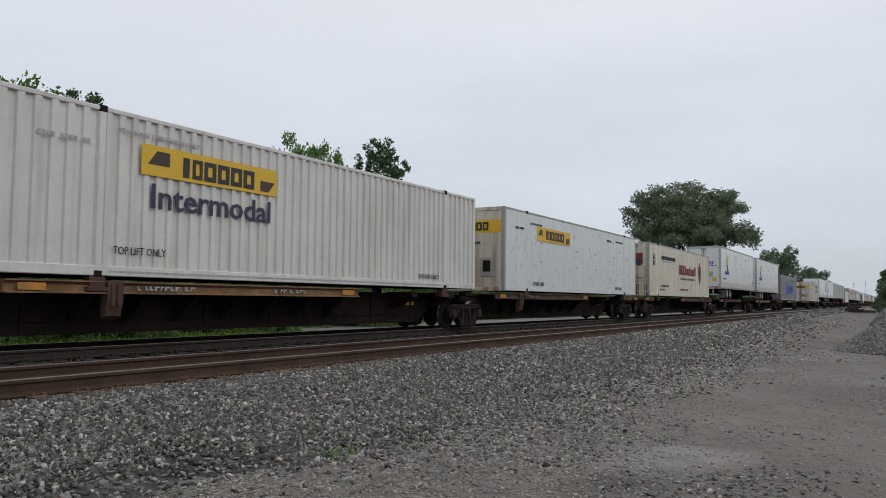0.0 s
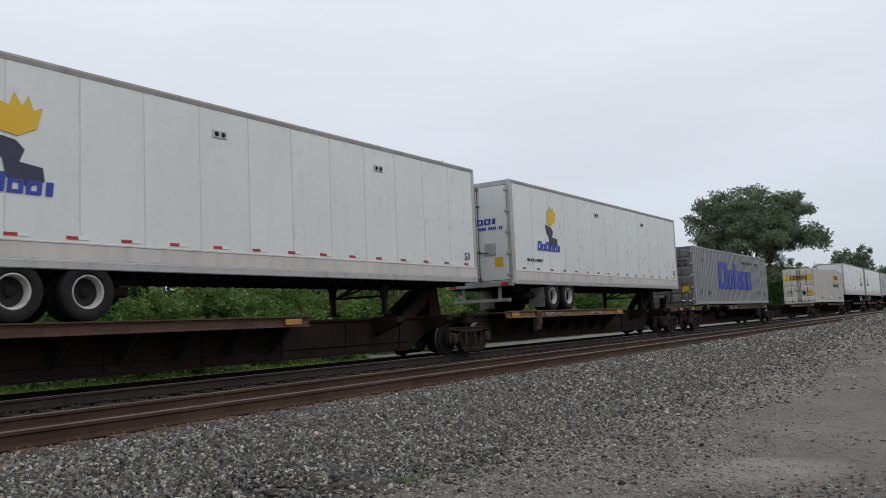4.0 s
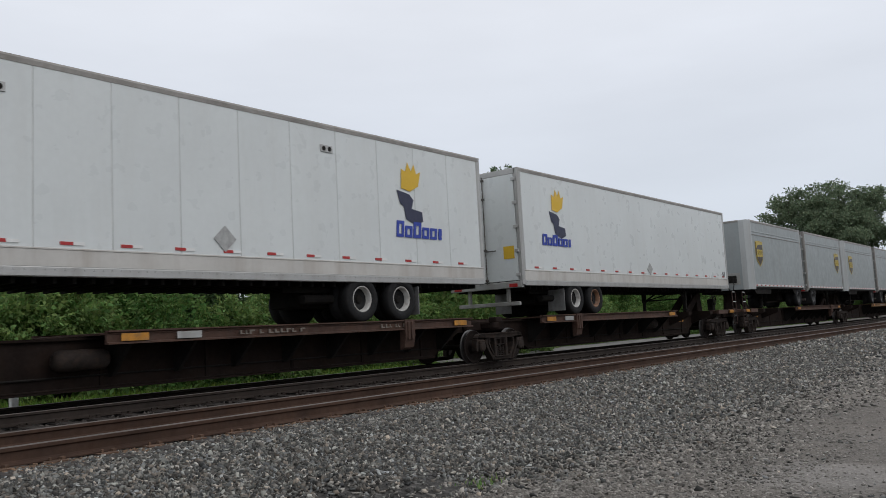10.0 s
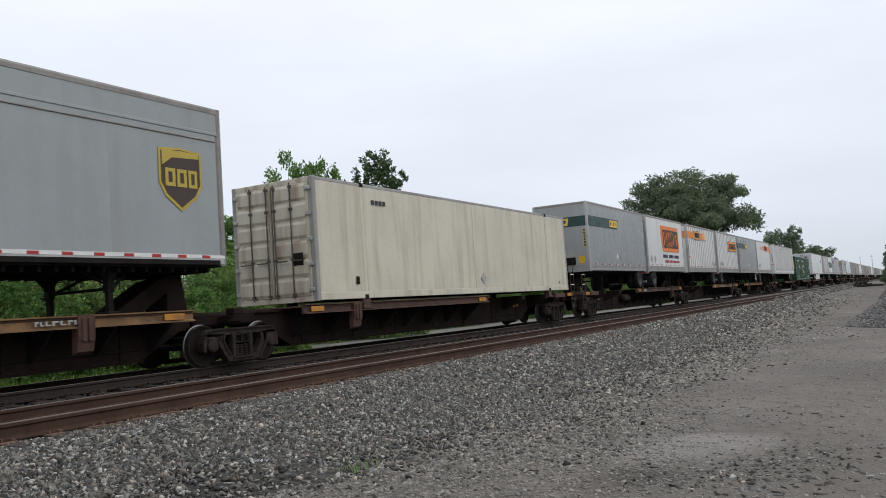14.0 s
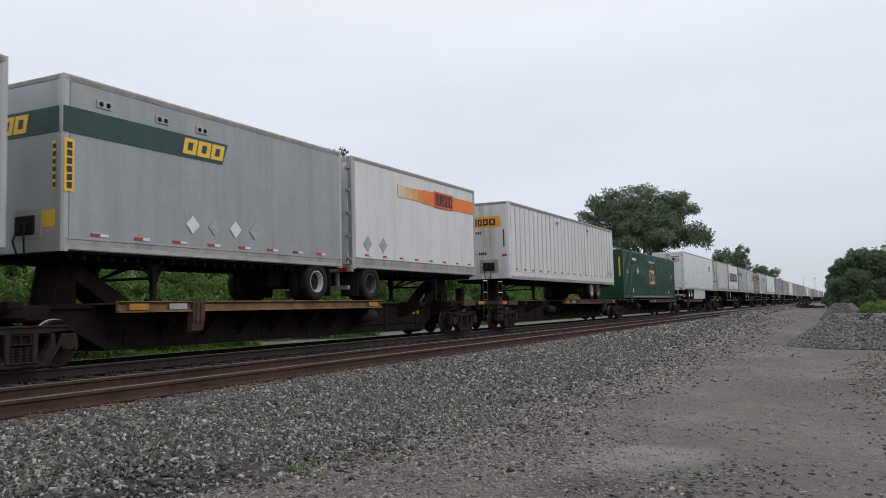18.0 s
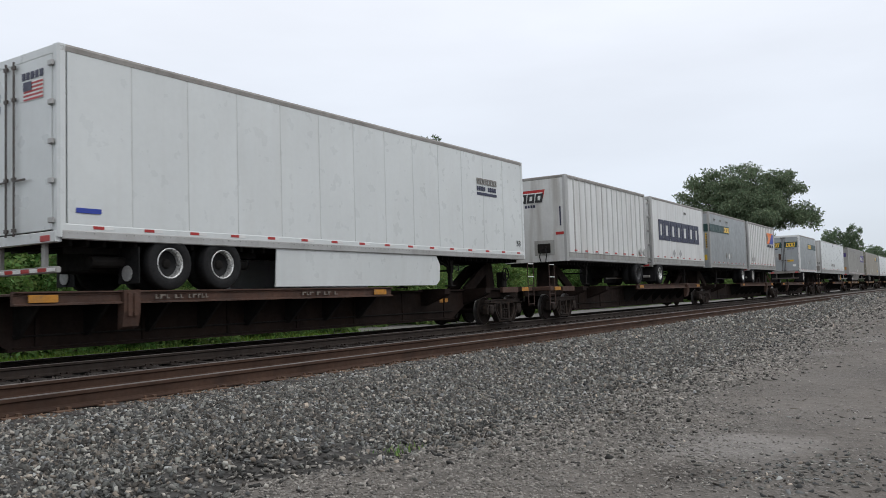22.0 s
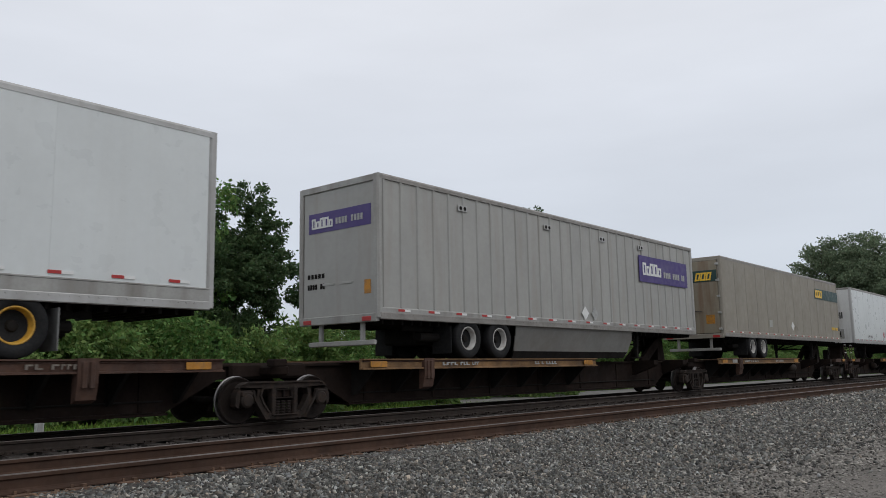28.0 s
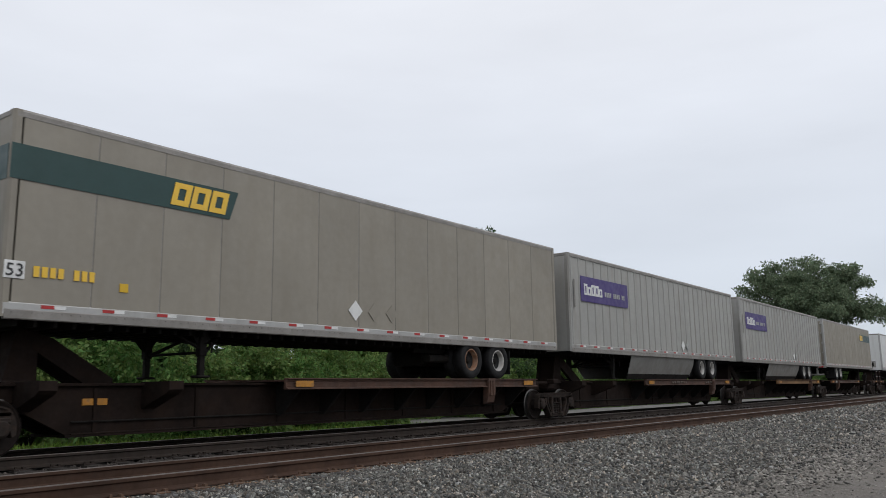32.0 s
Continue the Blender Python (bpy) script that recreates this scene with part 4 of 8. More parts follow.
def words(name, parent, mat, text, y0, z0, width, height=None, x=FACE, end=False, label="", t=0.009, bold=0.0):
    """Plain words in the built-in font, scaled to the width and height given."""
    def make():
        cu = bpy.data.curves.new(name, "FONT")
        cu.body, cu.extrude, cu.resolution_u, cu.space_line, cu.offset = text, 0.1, 2, 0.85, bold
        ob = bpy.data.objects.new("lettering", cu)
        me = bpy.data.meshes.new_from_object(ob)
        bpy.data.objects.remove(ob)
        co = np.empty(len(me.vertices) * 3, np.float32)
        me.vertices.foreach_get("co", co)
        co = co.reshape(-1, 3)
        lo, hi = co.min(0), co.max(0)
        co = (co - lo) / (hi - lo)
        w = np.stack([co[:, 2], co[:, 0], co[:, 1]], -1) if not end else np.stack([co[:, 0], 1 - co[:, 2], co[:, 1]], -1)
        me.vertices.foreach_set("co", w.ravel())
        me.materials.clear()
        me.materials.append(MAT[mat])
        return me
    ob = part(name, shared((name, text, mat, end, bold), make), parent, label)
    h = height or width * 0.12
    ob.scale = (t, width, h) if not end else (width, t, h)
    ob.location = (x, y0, z0) if not end else (y0, x - t, z0)
    return ob


def diamond(parent, mat, y, z, r, name="placard", label=""):
    return part(name, Shape().prism([(y, z - r), (y + r, z), (y, z + r), (y - r, z)], FACE, FACE + 0.008, "x").mesh(name, mat), parent, label)


# ---- containers ----


def corrugated(y0, y1, z0, z1, x, depth=0.048, pitch=0.28):
    """Pressed trapezoid sheet along y with its outer face at x; depth goes inwards."""
    n = max(1, round((y1 - y0) / pitch))
    p = (y1 - y0) / n
    ins = x - depth if x > 0 else x + depth
    pts = []
    for i in range(n):
        y = y0 + i * p
        pts += [(x, y), (x, y + 0.40 * p), (ins, y + 0.47 * p), (ins, y + 0.93 * p)]
    pts.append((x, y1))
    k = len(pts)
    vs = [(a, b, z0) for a, b in pts] + [(a, b, z1) for a, b in pts]
    return vs, [(i, i + 1, k + i + 1, k + i) for i in range(k - 1)]


def door_leaf(x0, x1, z0, z1, mat, name):
    """Door leaf with pressed panels between its stiles."""
    return Shape().box(x0 + 0.01, x1 - 0.01, 0.0, 0.05, z0, z1, 0.008).mesh(name, mat)


def doors(parent, mat, z0, z1, ribs, rods=2, w=1.16):
    for d in (-1, 1):
        x0, x1 = (-w, -0.012) if d < 0 else (0.012, w)
        leaf = part("door", door_leaf(x0, x1, z0, z1, mat, "door"), parent, "", (0, -0.012, 0))
        h = (z1 - z0) / max(ribs, 1)
        for k in range(ribs):
            part("pressed_panel", shared(("pressed", mat, ribs), lambda: Shape().prism([(-0.03, 0.09), (0.002, 0.02), (0.002, h - 0.02), (-0.03, h - 0.09)], -w / 2 + 0.09, w / 2 - 0.09, "x").mesh("pressed_panel", mat)), leaf, "", ((x0 + x1) / 2, 0, z0 + k * h))
        for k in range(rods):
            x = d * (0.12 + 0.52 * k)
            r = Shape().rod((x, -0.05, z0 - 0.05), (x, -0.05, z1 + 0.04), 0.018, 6)
            for z in (z0 + 0.05, z0 + 0.9, z1 - 0.6, z1 - 0.06):
                r.box(x - 0.05, x + 0.05, -0.066, -0.03, z - 0.03, z + 0.03)
            r.box(min(x, x + d * 0.36), max(x, x + d * 0.36), -0.075, -0.05, z0 + 0.85, z0 + 0.88)
            part("lock_rod", r.mesh("lock_rod", "lockrod"), leaf, "dull steel lock rod")
        for k in range(5):
            part("hinge", shared("hinge", lambda: Shape().box(-0.07, 0.07, -0.045, 0.0, -0.045, 0.045, 0.01).mesh("hinge", "alu")), leaf, "", (d * (w + 0.005), 0, z0 + 0.15 + k * (z1 - z0 - 0.3) / 4))


def container(name, s, label, mat, corr=True, end="doors", end_mat=None, ribs=5, rail_mat=None, casting="dark", plain=False):
    """53-foot container: corrugated or smooth sides, rails, posts at the lifting points, doors or a front wall."""
    L, z0, z1 = 16.15, 1.22, 4.21
    c = moving(name, s, label, "container", "containers on the train")
    end_mat, rail_mat = end_mat or mat, rail_mat or mat
    for sgn in (1, -1):
        if corr:
            bays = [(0.12, 1.90), (2.06, L - 2.06), (L - 1.90, L - 0.12)]
            for a, b in bays if sgn > 0 else bays[1:2]:
                if sgn < 0:
                    a, b = 0.1, L - 0.1
                vs, fs = corrugated(a, b, z0 + 0.2, z1 - 0.09, 1.288 * sgn)
                part("side_wall", Shape().add(vs, fs).mesh("side_wall", mat), c, "corrugated steel side sheet")
        elif sgn < 0:
            part("side_wall", Shape().box(-1.29, -1.25, 0.1, L - 0.1, z0 + 0.18, z1 - 0.08).mesh("side_wall", mat), c)
        else:
            edges = [0.12, 1.92, 2.06, L / 2, L - 2.06, L - 1.92, L - 0.12] if plain else [0.12, 1.05, 1.92] + [2.06 + k * (L - 4.12) / 10 for k in range(11)] + [L - 1.92, L - 1.05, L - 0.12]
            for a, b in zip(edges[:-1], edges[1:]):
                if b - a > 0.2:
                    part("side_panel", Shape().box(1.24, 1.288, a + 0.008, b - 0.008, z0 + 0.19, z1 - 0.085, 0.006).mesh("side_panel", mat), c)
        part("bottom_rail", Shape().box(1.17 if sgn > 0 else -1.295, 1.295 if sgn > 0 else -1.17, 0.1, L - 0.1, z0 + (0.03 if corr else 0.02), z0 + 0.205, 0.012).mesh("bottom_rail", rail_mat), c)
        part("top_rail", Shape().box(1.2 if sgn > 0 else -1.295, 1.295 if sgn > 0 else -1.2, 0.1, L - 0.1, z1 - 0.095, z1 - 0.01, 0.012).mesh("top_rail", rail_mat if corr else "dirtyrail"), c)
        for y in (1.98, L - 1.98):
            x0, x1 = (1.18, 1.298) if sgn > 0 else (-1.298, -1.18)
            part("lifting_post", Shape().box(x0, x1, y - 0.075, y + 0.075, z0 + 0.02, z1 - 0.02, 0.012).mesh("lifting_post", mat), c, "flat post at the lifting point")
            for zz, hh in ((z0 - 0.0, 0.13), (z1 - 0.12, 0.13)):
                xa, xb = (1.14, 1.302) if sgn > 0 else (-1.302, -1.14)
                part("corner_casting", Shape().box(xa, xb, y - 0.09, y + 0.09, zz, zz + hh, 0.015).mesh("corner_casting", casting), c)
        for y in (0.0, L - 0.14):
            x0, x1 = (1.15, 1.297) if sgn > 0 else (-1.297, -1.15)
            part("corner_post", Shape().box(x0, x1, y, y + 0.14, z0, z1, 0.02).mesh("corner_post", mat if corr else "dirtyrail"), c)
    part("roof", Shape().box(-1.21, 1.21, 0.1, L - 0.1, z1 - 0.06, z1 - 0.015, 0.01).mesh("roof", mat), c)
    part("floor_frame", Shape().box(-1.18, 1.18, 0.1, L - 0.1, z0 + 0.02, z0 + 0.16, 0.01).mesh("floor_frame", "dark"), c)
    part("far_end_wall", Shape().box(-1.16, 1.16, L - 0.08, L - 0.03, z0 + 0.1, z1 - 0.05).mesh("far_end_wall", mat), c)
    part("end_header", Shape().box(-1.16, 1.16, 0.0, 0.1, z1 - 0.14, z1 - 0.01, 0.012).mesh("end_header", end_mat), c)
    part("end_sill", Shape().box(-1.16, 1.16, 0.0, 0.1, z0 + 0.0, z0 + 0.14, 0.012).mesh("end_sill", end_mat), c)
    if end == "doors":
        doors(c, end_mat, z0 + 0.14, z1 - 0.14, ribs)
    else:
        part("front_wall", Shape().box(-1.16, 1.16, 0.02, 0.07, z0 + 0.14, z1 - 0.14, 0.008).mesh("front_wall", end_mat), c)
    part("rubbing_strip", Shape().box(1.296, 1.302, 2.2, L - 2.2, z0 + 0.09, z0 + 0.13).mesh("rubbing_strip", "palegrey"), c) if corr else None
    return c


# ---- road trailers ----


def wheel_meshes(rim):
    def tyre():
        s = Shape()
        s.tube([(-0.30, 0.27), (-0.30, 0.44), (-0.27, 0.475), (-0.05, 0.475), (-0.02, 0.43), (0.02, 0.43), (0.05, 0.475), (0.27, 0.475), (0.30, 0.45), (0.305, 0.36), (0.285, 0.275), (0.16, 0.27)], 26)
        return smooth(s.mesh("tyre", "tyre"))

    def disc():
        s = Shape()
        s.tube([(0.10, 0.275), (0.285, 0.285), (0.292, 0.265), (0.275, 0.25), (0.17, 0.235), (0.10, 0.205), (0.085, 0.14), (0.095, 0.10), (0.09, 0.02)], 22)
        return smooth(s.mesh("rim", rim))

    def holes():
        s = Shape()
        for k in range(8):
            a = k * math.pi / 4
            s.tube([(0.08, 0.038), (0.116, 0.038)], 8, "x", (0, 0.178 * math.cos(a), 0.175 * math.sin(a)))
        for k in range(10):
            a = k * math.pi / 5
            s.tube([(0.08, 0.014), (0.125, 0.012)], 6, "x", (0, 0.135 * math.cos(a), 0.135 * math.sin(a)))
        s.tube([(0.08, 0.10), (0.16, 0.095), (0.20, 0.075), (0.21, 0.03)], 14)
        return s.mesh("hub", "dark")
    return shared("tyre", tyre), shared(("rim", rim), disc), shared("holes", holes)


def trailer_wheel(parent, y, rim="rimwhite", far=False):
    ty, di, ho = wheel_meshes(rim)
    w = part("wheel", ty, parent, "dusty black dual tyres", (-0.97 if far else 0.97, y, 1.635))
    r = part("rim", di, w, {"rimwhite": "white steel rim", "rimalu": "polished alloy rim", "rimyellow": "rusty yellow rim", "rimrust": "rusty rim", "rimdark": "dark steel rim"}[rim])
    if far:
        w.rotation_euler = (0, 0, math.pi)
    else:
        part("hub", ho, w, "dark greasy hub")


def side_panels(t, mat, style, L, z0, z1, y0=0.15):
    """Near side: flush plates with narrow joints, or sheets with pressed posts between them."""
    run = L - 0.15 - y0
    if style == "plate":
        n = max(2, round(run / 1.24))
        p = run / n

        def mk():
            return Shape().box(1.262, 1.292, 0.011, p - 0.011, z0, z1, 0.004).mesh("side_panel", mat)
    elif style == "rib":
        n = max(2, round(run / 0.545))
        p = run / n

        def mk():
            return Shape().box(1.235, 1.266, 0.086, p - 0.012, z0, z1).mesh("side_panel", mat)
        me = shared(("post", mat, round(z0, 2), round(z1, 2)), lambda: Shape().prism([(1.235, -0.012), (1.262, -0.012), (1.266, 0.0), (1.296, 0.020), (1.296, 0.064), (1.266, 0.084), (1.235, 0.086)], z0, z1, "z").mesh("side_post", "ribpost" if mat in ("white", "bright") else mat))
        for i in range(n):
            part("side_post", me, t, "", (0, y0 + i * p, 0))
    else:
        n = max(2, round(run / 2.7))
        p = run / n

        def mk():
            return Shape().box(1.262, 1.290, 0.0005, p - 0.0005, z0, z1, 0.0012).mesh("side_panel", mat)
    me = shared(("panel", mat, style, round(L, 2), round(z0, 2), round(z1, 2), y0), mk)
    if style != "rib":
        part("side_lining", shared(("lining", mat in ("bright", "white"), round(L, 2), round(z0, 2), round(z1, 2), y0), lambda: Shape().box(1.235, 1.284, 0.3 if y0 < 0.3 else 0.52, L - 0.14, z0 + 0.002, z1 - 0.002).mesh("side_lining", "seam" if mat in ("bright", "white") else "dulledge")), t)
    for i in range(n):
        part("side_panel", me, t, "", (0, y0 + i * p, 0))


def rivet_rail(y0, y1, z0):
    """Low rail along the floor's edge with a row of rivets."""
    s = Shape().prism([(1.24, z0 - 0.075), (1.29, z0 - 0.075), (1.304, z0 - 0.06), (1.304, z0 + 0.06), (1.299, z0 + 0.075), (1.24, z0 + 0.075)], y0, y1)
    y = y0 + 0.1
    while y < y1 - 0.1:
        s.box(1.303, 1.311, y, y + 0.022, z0 + 0.02, z0 + 0.042)
        y += 0.15
    return s


def under_floor(L, cap):
    """Floor with its rows of deep cross-members."""
    s = Shape().box(-1.21, 1.0 if cap else 1.21, 0.05, L - 0.05, 2.0, 2.14)
    y = 0.3
    while y < L - 0.2:
        s.box(-1.19, 1.0 if cap and y < 0.5 else 1.10, y, y + 0.06, 1.90, 2.01)
        y += 0.305
    return s


def trailer(s, L, nose, mat, style, label, rim="rimwhite", wheels=None, band=0.0, roof="dulledge", rail="alu", end_mat=None, roll_door=False, post=None, skirt=None, cap=False, tape=True, z1=5.15, railh=0.0, kick="dirtyrail"):
    """Van trailer riding on the train. nose: its front end, not the doors, faces back along the line of sight."""
    z0 = 2.06
    t = moving("van_trailer", s, label, "trailer", "road trailers on the train")
    end_mat, post = end_mat or mat, post or rail
    side_panels(t, mat, style, L, z0 + 0.17, z1 - 0.12 - band, 0.5 if cap else 0.15)
    if band:
        part("upper_panel", Shape().box(1.25, 1.288, 0.5 if cap else 0.1, L - 0.1, z1 - 0.12 - band, z1 - 0.10, 0.003).box(1.28, 1.305, 0.5 if cap else 0.1, L - 0.1, z1 - 0.16 - band, z1 - 0.10 - band, 0.008).mesh("upper_panel", mat), t, "upper side band above a moulding")
    part("far_side_wall", shared(("farwall", mat, round(L, 2)), lambda: Shape().box(-1.29, -1.25, 0.1, L - 0.1, z0, z1 - 0.05).mesh("far_side_wall", mat)), t)
    y_cap = 0.5 if cap else 0.05
    part("bottom_rail", shared(("brail", rail, round(L, 2), cap), lambda: Shape().prism([(1.20, z0 - 0.02), (1.285, z0 - 0.02), (1.30, z0), (1.30, z0 + 0.16), (1.285, z0 + 0.185), (1.20, z0 + 0.185)], y_cap, L - 0.05).mesh("bottom_rail", rail)), t, "aluminium bottom rail")
    if L > 14:
        low = "alu" if mat in ("bright", "white") else "dulledge"
        part("lower_rail", shared(("lrail", low, round(L, 2), cap), lambda: rivet_rail(y_cap + 0.02, L - 0.07, z0).mesh("lower_rail", low)), t, "riveted metal lower rail")
    if railh:
        part("kick_rail", shared(("krail", round(L, 2), railh, kick), lambda: Shape().prism([(1.24, z0 + 0.08), (1.3025, z0 + 0.08), (1.3025, z0 + railh - 0.03), (1.314, z0 + railh - 0.025), (1.314, z0 + railh - 0.005), (1.30, z0 + railh), (1.24, z0 + railh)], y_cap + 0.03, L - 0.08).mesh("kick_rail", kick)), t, "broad aluminium side rail with a moulding")
    part("top_rail", shared(("trail", roof, round(L, 2), z1, cap), lambda: Shape().prism([(1.20, z1 - 0.13), (1.298, z1 - 0.13), (1.298, z1 - 0.05), (1.26, z1 - 0.005), (1.20, z1)], y_cap, L - 0.05).prism([(-1.20, z1 - 0.13), (-1.20, z1), (-1.26, z1 - 0.005), (-1.298, z1 - 0.05), (-1.298, z1 - 0.13)], 0.05, L - 0.05).mesh("top_rail", roof)), t, "dull metal roof rail")
    part("roof", shared(("roof", round(L, 2), z1, cap), lambda: Shape().box(-1.21, 1.21, 0.22 if cap else 0.05, L - 0.05, z1 - 0.05, z1 - 0.008).mesh("roof", "alu")), t)
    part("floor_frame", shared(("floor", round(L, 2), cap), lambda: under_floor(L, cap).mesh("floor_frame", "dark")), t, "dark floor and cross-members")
    part("far_end_wall", shared(("fend", mat, z1), lambda: Shape().box(-1.26, 1.26, -0.05, 0.0, z0, z1 - 0.02, 0.01).mesh("far_end_wall", mat)), t, "", (0, L, 0))
    if cap:
        part("corner_panel", shared(("cappanel", post, z1), lambda: Shape().prism([(0.88, 0.03), (0.90, 0.0), (1.12, 0.05), (1.24, 0.20), (1.297, 0.42), (1.297, 0.51), (1.25, 0.51), (1.20, 0.24), (1.08, 0.10)], z0 - 0.05, z1 - 0.04, "z").mesh("corner_panel", "silvercap" if post == "alu" else post)), t, "rounded metal corner panel")
    for y in (0.0, L - 0.13):
        if cap and y == 0.0:
            continue
        part("corner_post", shared(("cpost", post, z1), lambda: Shape().prism([(1.16, 0.0), (1.26, 0.0), (1.298, 0.04), (1.298, 0.13), (1.16, 0.13)], z0 - 0.04, z1 - 0.02, "z").mesh("corner_post", post)), t, "", (0, y, 0))
        part("corner_post", shared(("cpost", post, z1, 2), lambda: Shape().box(-1.298, -1.16, 0, 0.13, z0 - 0.04, z1 - 0.02, 0.02).mesh("corner_post", post)), t, "", (0, y, 0))
    # the end that faces the camera
    if nose:
        part("front_wall", shared(("nose", end_mat, z1, cap), lambda: Shape().box(-1.17, 0.9 if cap else 1.17, 0.0, 0.06, z0 - 0.04, z1 - 0.08, 0.01).mesh("front_wall", end_mat)), t, "plain front wall")
        part("end_rail", shared(("nrail", roof, z1, cap), lambda: Shape().box(-1.2, 0.9 if cap else 1.2, -0.01, 0.09, z1 - 0.13, z1 - 0.02, 0.02).mesh("end_rail", roof)), t)
        part("coupling_box", shared("cbox", lambda: Shape().box(0.12, 0.62, -0.05, 0.01, z0 + 0.28, z0 + 0.62, 0.02).tube([(-0.09, 0.05), (-0.04, 0.06)], 10, "y", (0.3, 0, z0 + 0.46)).tube([(-0.09, 0.05), (-0.04, 0.06)], 10, "y", (0.46, 0, z0 + 0.46)).mesh("coupling_box", "dark")), t, "dark box with air and cable couplings")
        part("air_hose", shared("hose", lambda: Shape().rod((0.30, -0.09, z0 + 0.44), (0.24, -0.16, z0 + 0.16), 0.018, 6).rod((0.24, -0.16, z0 + 0.16), (0.27, -0.10, z0 - 0.06), 0.018, 6).rod((0.46, -0.09, z0 + 0.44), (0.52, -0.15, z0 + 0.20), 0.018, 6).rod((0.52, -0.15, z0 + 0.20), (0.44, -0.08, z0 - 0.06), 0.018, 6).mesh("air_hose", "tyre")), t, "black hanging air hoses")
        part("coupling_plate", shared(("cplate", end_mat), lambda: Shape().box(-0.02, 0.78, -0.012, 0.004, z0 + 0.20, z0 + 0.74, 0.004).mesh("coupling_plate", "dirtyrail")), t, "grey mounting plate")
    else:
        part("end_header", shared(("ehead", post, z1), lambda: Shape().box(-1.2, 1.2, 0.0, 0.08, z1 - 0.17, z1 - 0.02, 0.012).mesh("end_header", post)), t)
        part("end_sill", shared(("esill", post, z1, mat == "silver"), lambda: Shape().box(-1.24, 1.24, -0.02, 0.1, z0 - 0.12, z0 + 0.06, 0.012).mesh("end_sill", "dulledge" if mat == "silver" else post)), t)
        if roll_door:
            part("roll_door", Shape().box(-1.14, 1.14, 0.03, 0.07, z0 + 0.06, z1 - 0.17, 0.005).box(-0.5, -0.1, 0.015, 0.03, z0 + 0.75, z0 + 0.8, 0.004).box(0.1, 0.5, 0.015, 0.03, z0 + 0.75, z0 + 0.8, 0.004).mesh("roll_door", end_mat), t, "roll-up rear door")
        else:
            doors(t, end_mat, z0 + 0.08, z1 - 0.18, 0, 1, 1.15)
        bump = Shape().box(-1.05, 1.05, 0.10, 0.20, 1.46, 1.57, 0.015)
        for x in (-0.72, 0.62):
            bump.box(x, x + 0.1, 0.11, 0.19, 1.55, 2.0, 0.01)
        dull = mat in ("silver", "shieldgrey")
        part("rear_bumper", shared(("bump", dull), lambda: bump.mesh("rear_bumper", "lockrod" if dull else "dirtyrail")), t, "rear under-run bumper")
        for x in (0.82, -1.10):
            part("tail_light", shared("tail", lambda: Shape().box(0, 0.28, -0.03, 0.0, z0 - 0.10, z0 + 0.0, 0.01).mesh("tail_light", "red")), t, "red tail light", (x, 0, 0))
    if tape:
        dense = mat == "shieldgrey"
        zt = z0 + (railh + 0.05 if railh else 0.105)

        def tapes(kind):
            s2 = Shape()
            k = 0
            y = 0.6
            while y < L - 0.5:
                if dense:
                    if kind == "red":
                        s2.box(1.284, 1.3065, y, y + 0.20, zt, zt + 0.055)
                    else:
                        s2.box(1.284, 1.3065, y + 0.205, y + 0.60, zt, zt + 0.055)
                    y += 0.61
                    continue
                if kind == "red":
                    s2.box(1.284, 1.306, y, y + 0.20, zt, zt + 0.05)
                else:
                    s2.box(1.284, 1.306, y + 0.20, y + 0.38, zt, zt + 0.05)
                y += 0.98
            return s2.mesh("reflective_tape", "red" if kind == "red" else "palewhite")
        part("reflective_tape", shared(("tape", "red", round(L, 2), railh, dense), lambda: tapes("red")), t, "red reflective tape")["kind"] = "stuff"
        part("reflective_tape", shared(("tape", "white", round(L, 2), railh, dense), lambda: tapes("white")), t, "white reflective tape")["kind"] = "stuff"
    # running gear
    tandem = L > 10
    if wheels is None:
        wheels = ((3.0, 4.24) if not nose else (L - 4.45, L - 3.2)) if tandem else ((0.95,) if not nose else (L - 1.1,))
    mid = sum(wheels) / len(wheels)
    sus = Shape()
    for x in (-0.55, 0.45):
        sus.box(x, x + 0.1, mid - (1.4 if tandem else 0.8), mid + (1.4 if tandem else 0.8), 1.78, z0 - 0.05, 0.01)
    for y in wheels:
        sus.rod((-0.9, y, 1.635), (0.9, y, 1.635), 0.07)
        for x in (-0.5, 0.5):
            sus.box(x - 0.08, x + 0.08, y - 0.2, y + 0.2, 1.6, 1.82, 0.02)
    sus.box(-0.50, 0.50, mid - (1.7 if tandem else 0.95), mid + (1.7 if tandem else 0.95), 1.50, 1.93, 0.04)
    for y in wheels:           # brake chambers and springs
        for x in (-0.58, 0.58):
            sus.tube([(-0.16, 0.08), (-0.14, 0.11), (0.14, 0.11), (0.16, 0.08)], 10, "y", (x, y + 0.34, 1.56))
            sus.box(x - 0.05, x + 0.05, y - 0.55, y + 0.55, 1.76, 1.88, 0.03)
    if tandem:
        sus.box(0.62, 0.70, mid - 2.3, mid + 2.0, 1.80, z0 - 0.04, 0.01)
        sus.rod((0.8, mid - 1.9, 1.66), (0.8, mid + 1.6, 1.66), 0.10, 10)
    part("axle_frame", sus.mesh("axle_frame", "dark"), t, "axles and suspension frame")
    rims = rim if isinstance(rim, tuple) else (rim,) * len(wheels)
    for y, r in zip(wheels, rims):
        trailer_wheel(t, y, r)
        trailer_wheel(t, y, r, True)
    pale = mat == "bright" and not skirt
    flap_y = mid + (0.62 + (0.62 if tandem else 0)) * (1 if nose else -1)
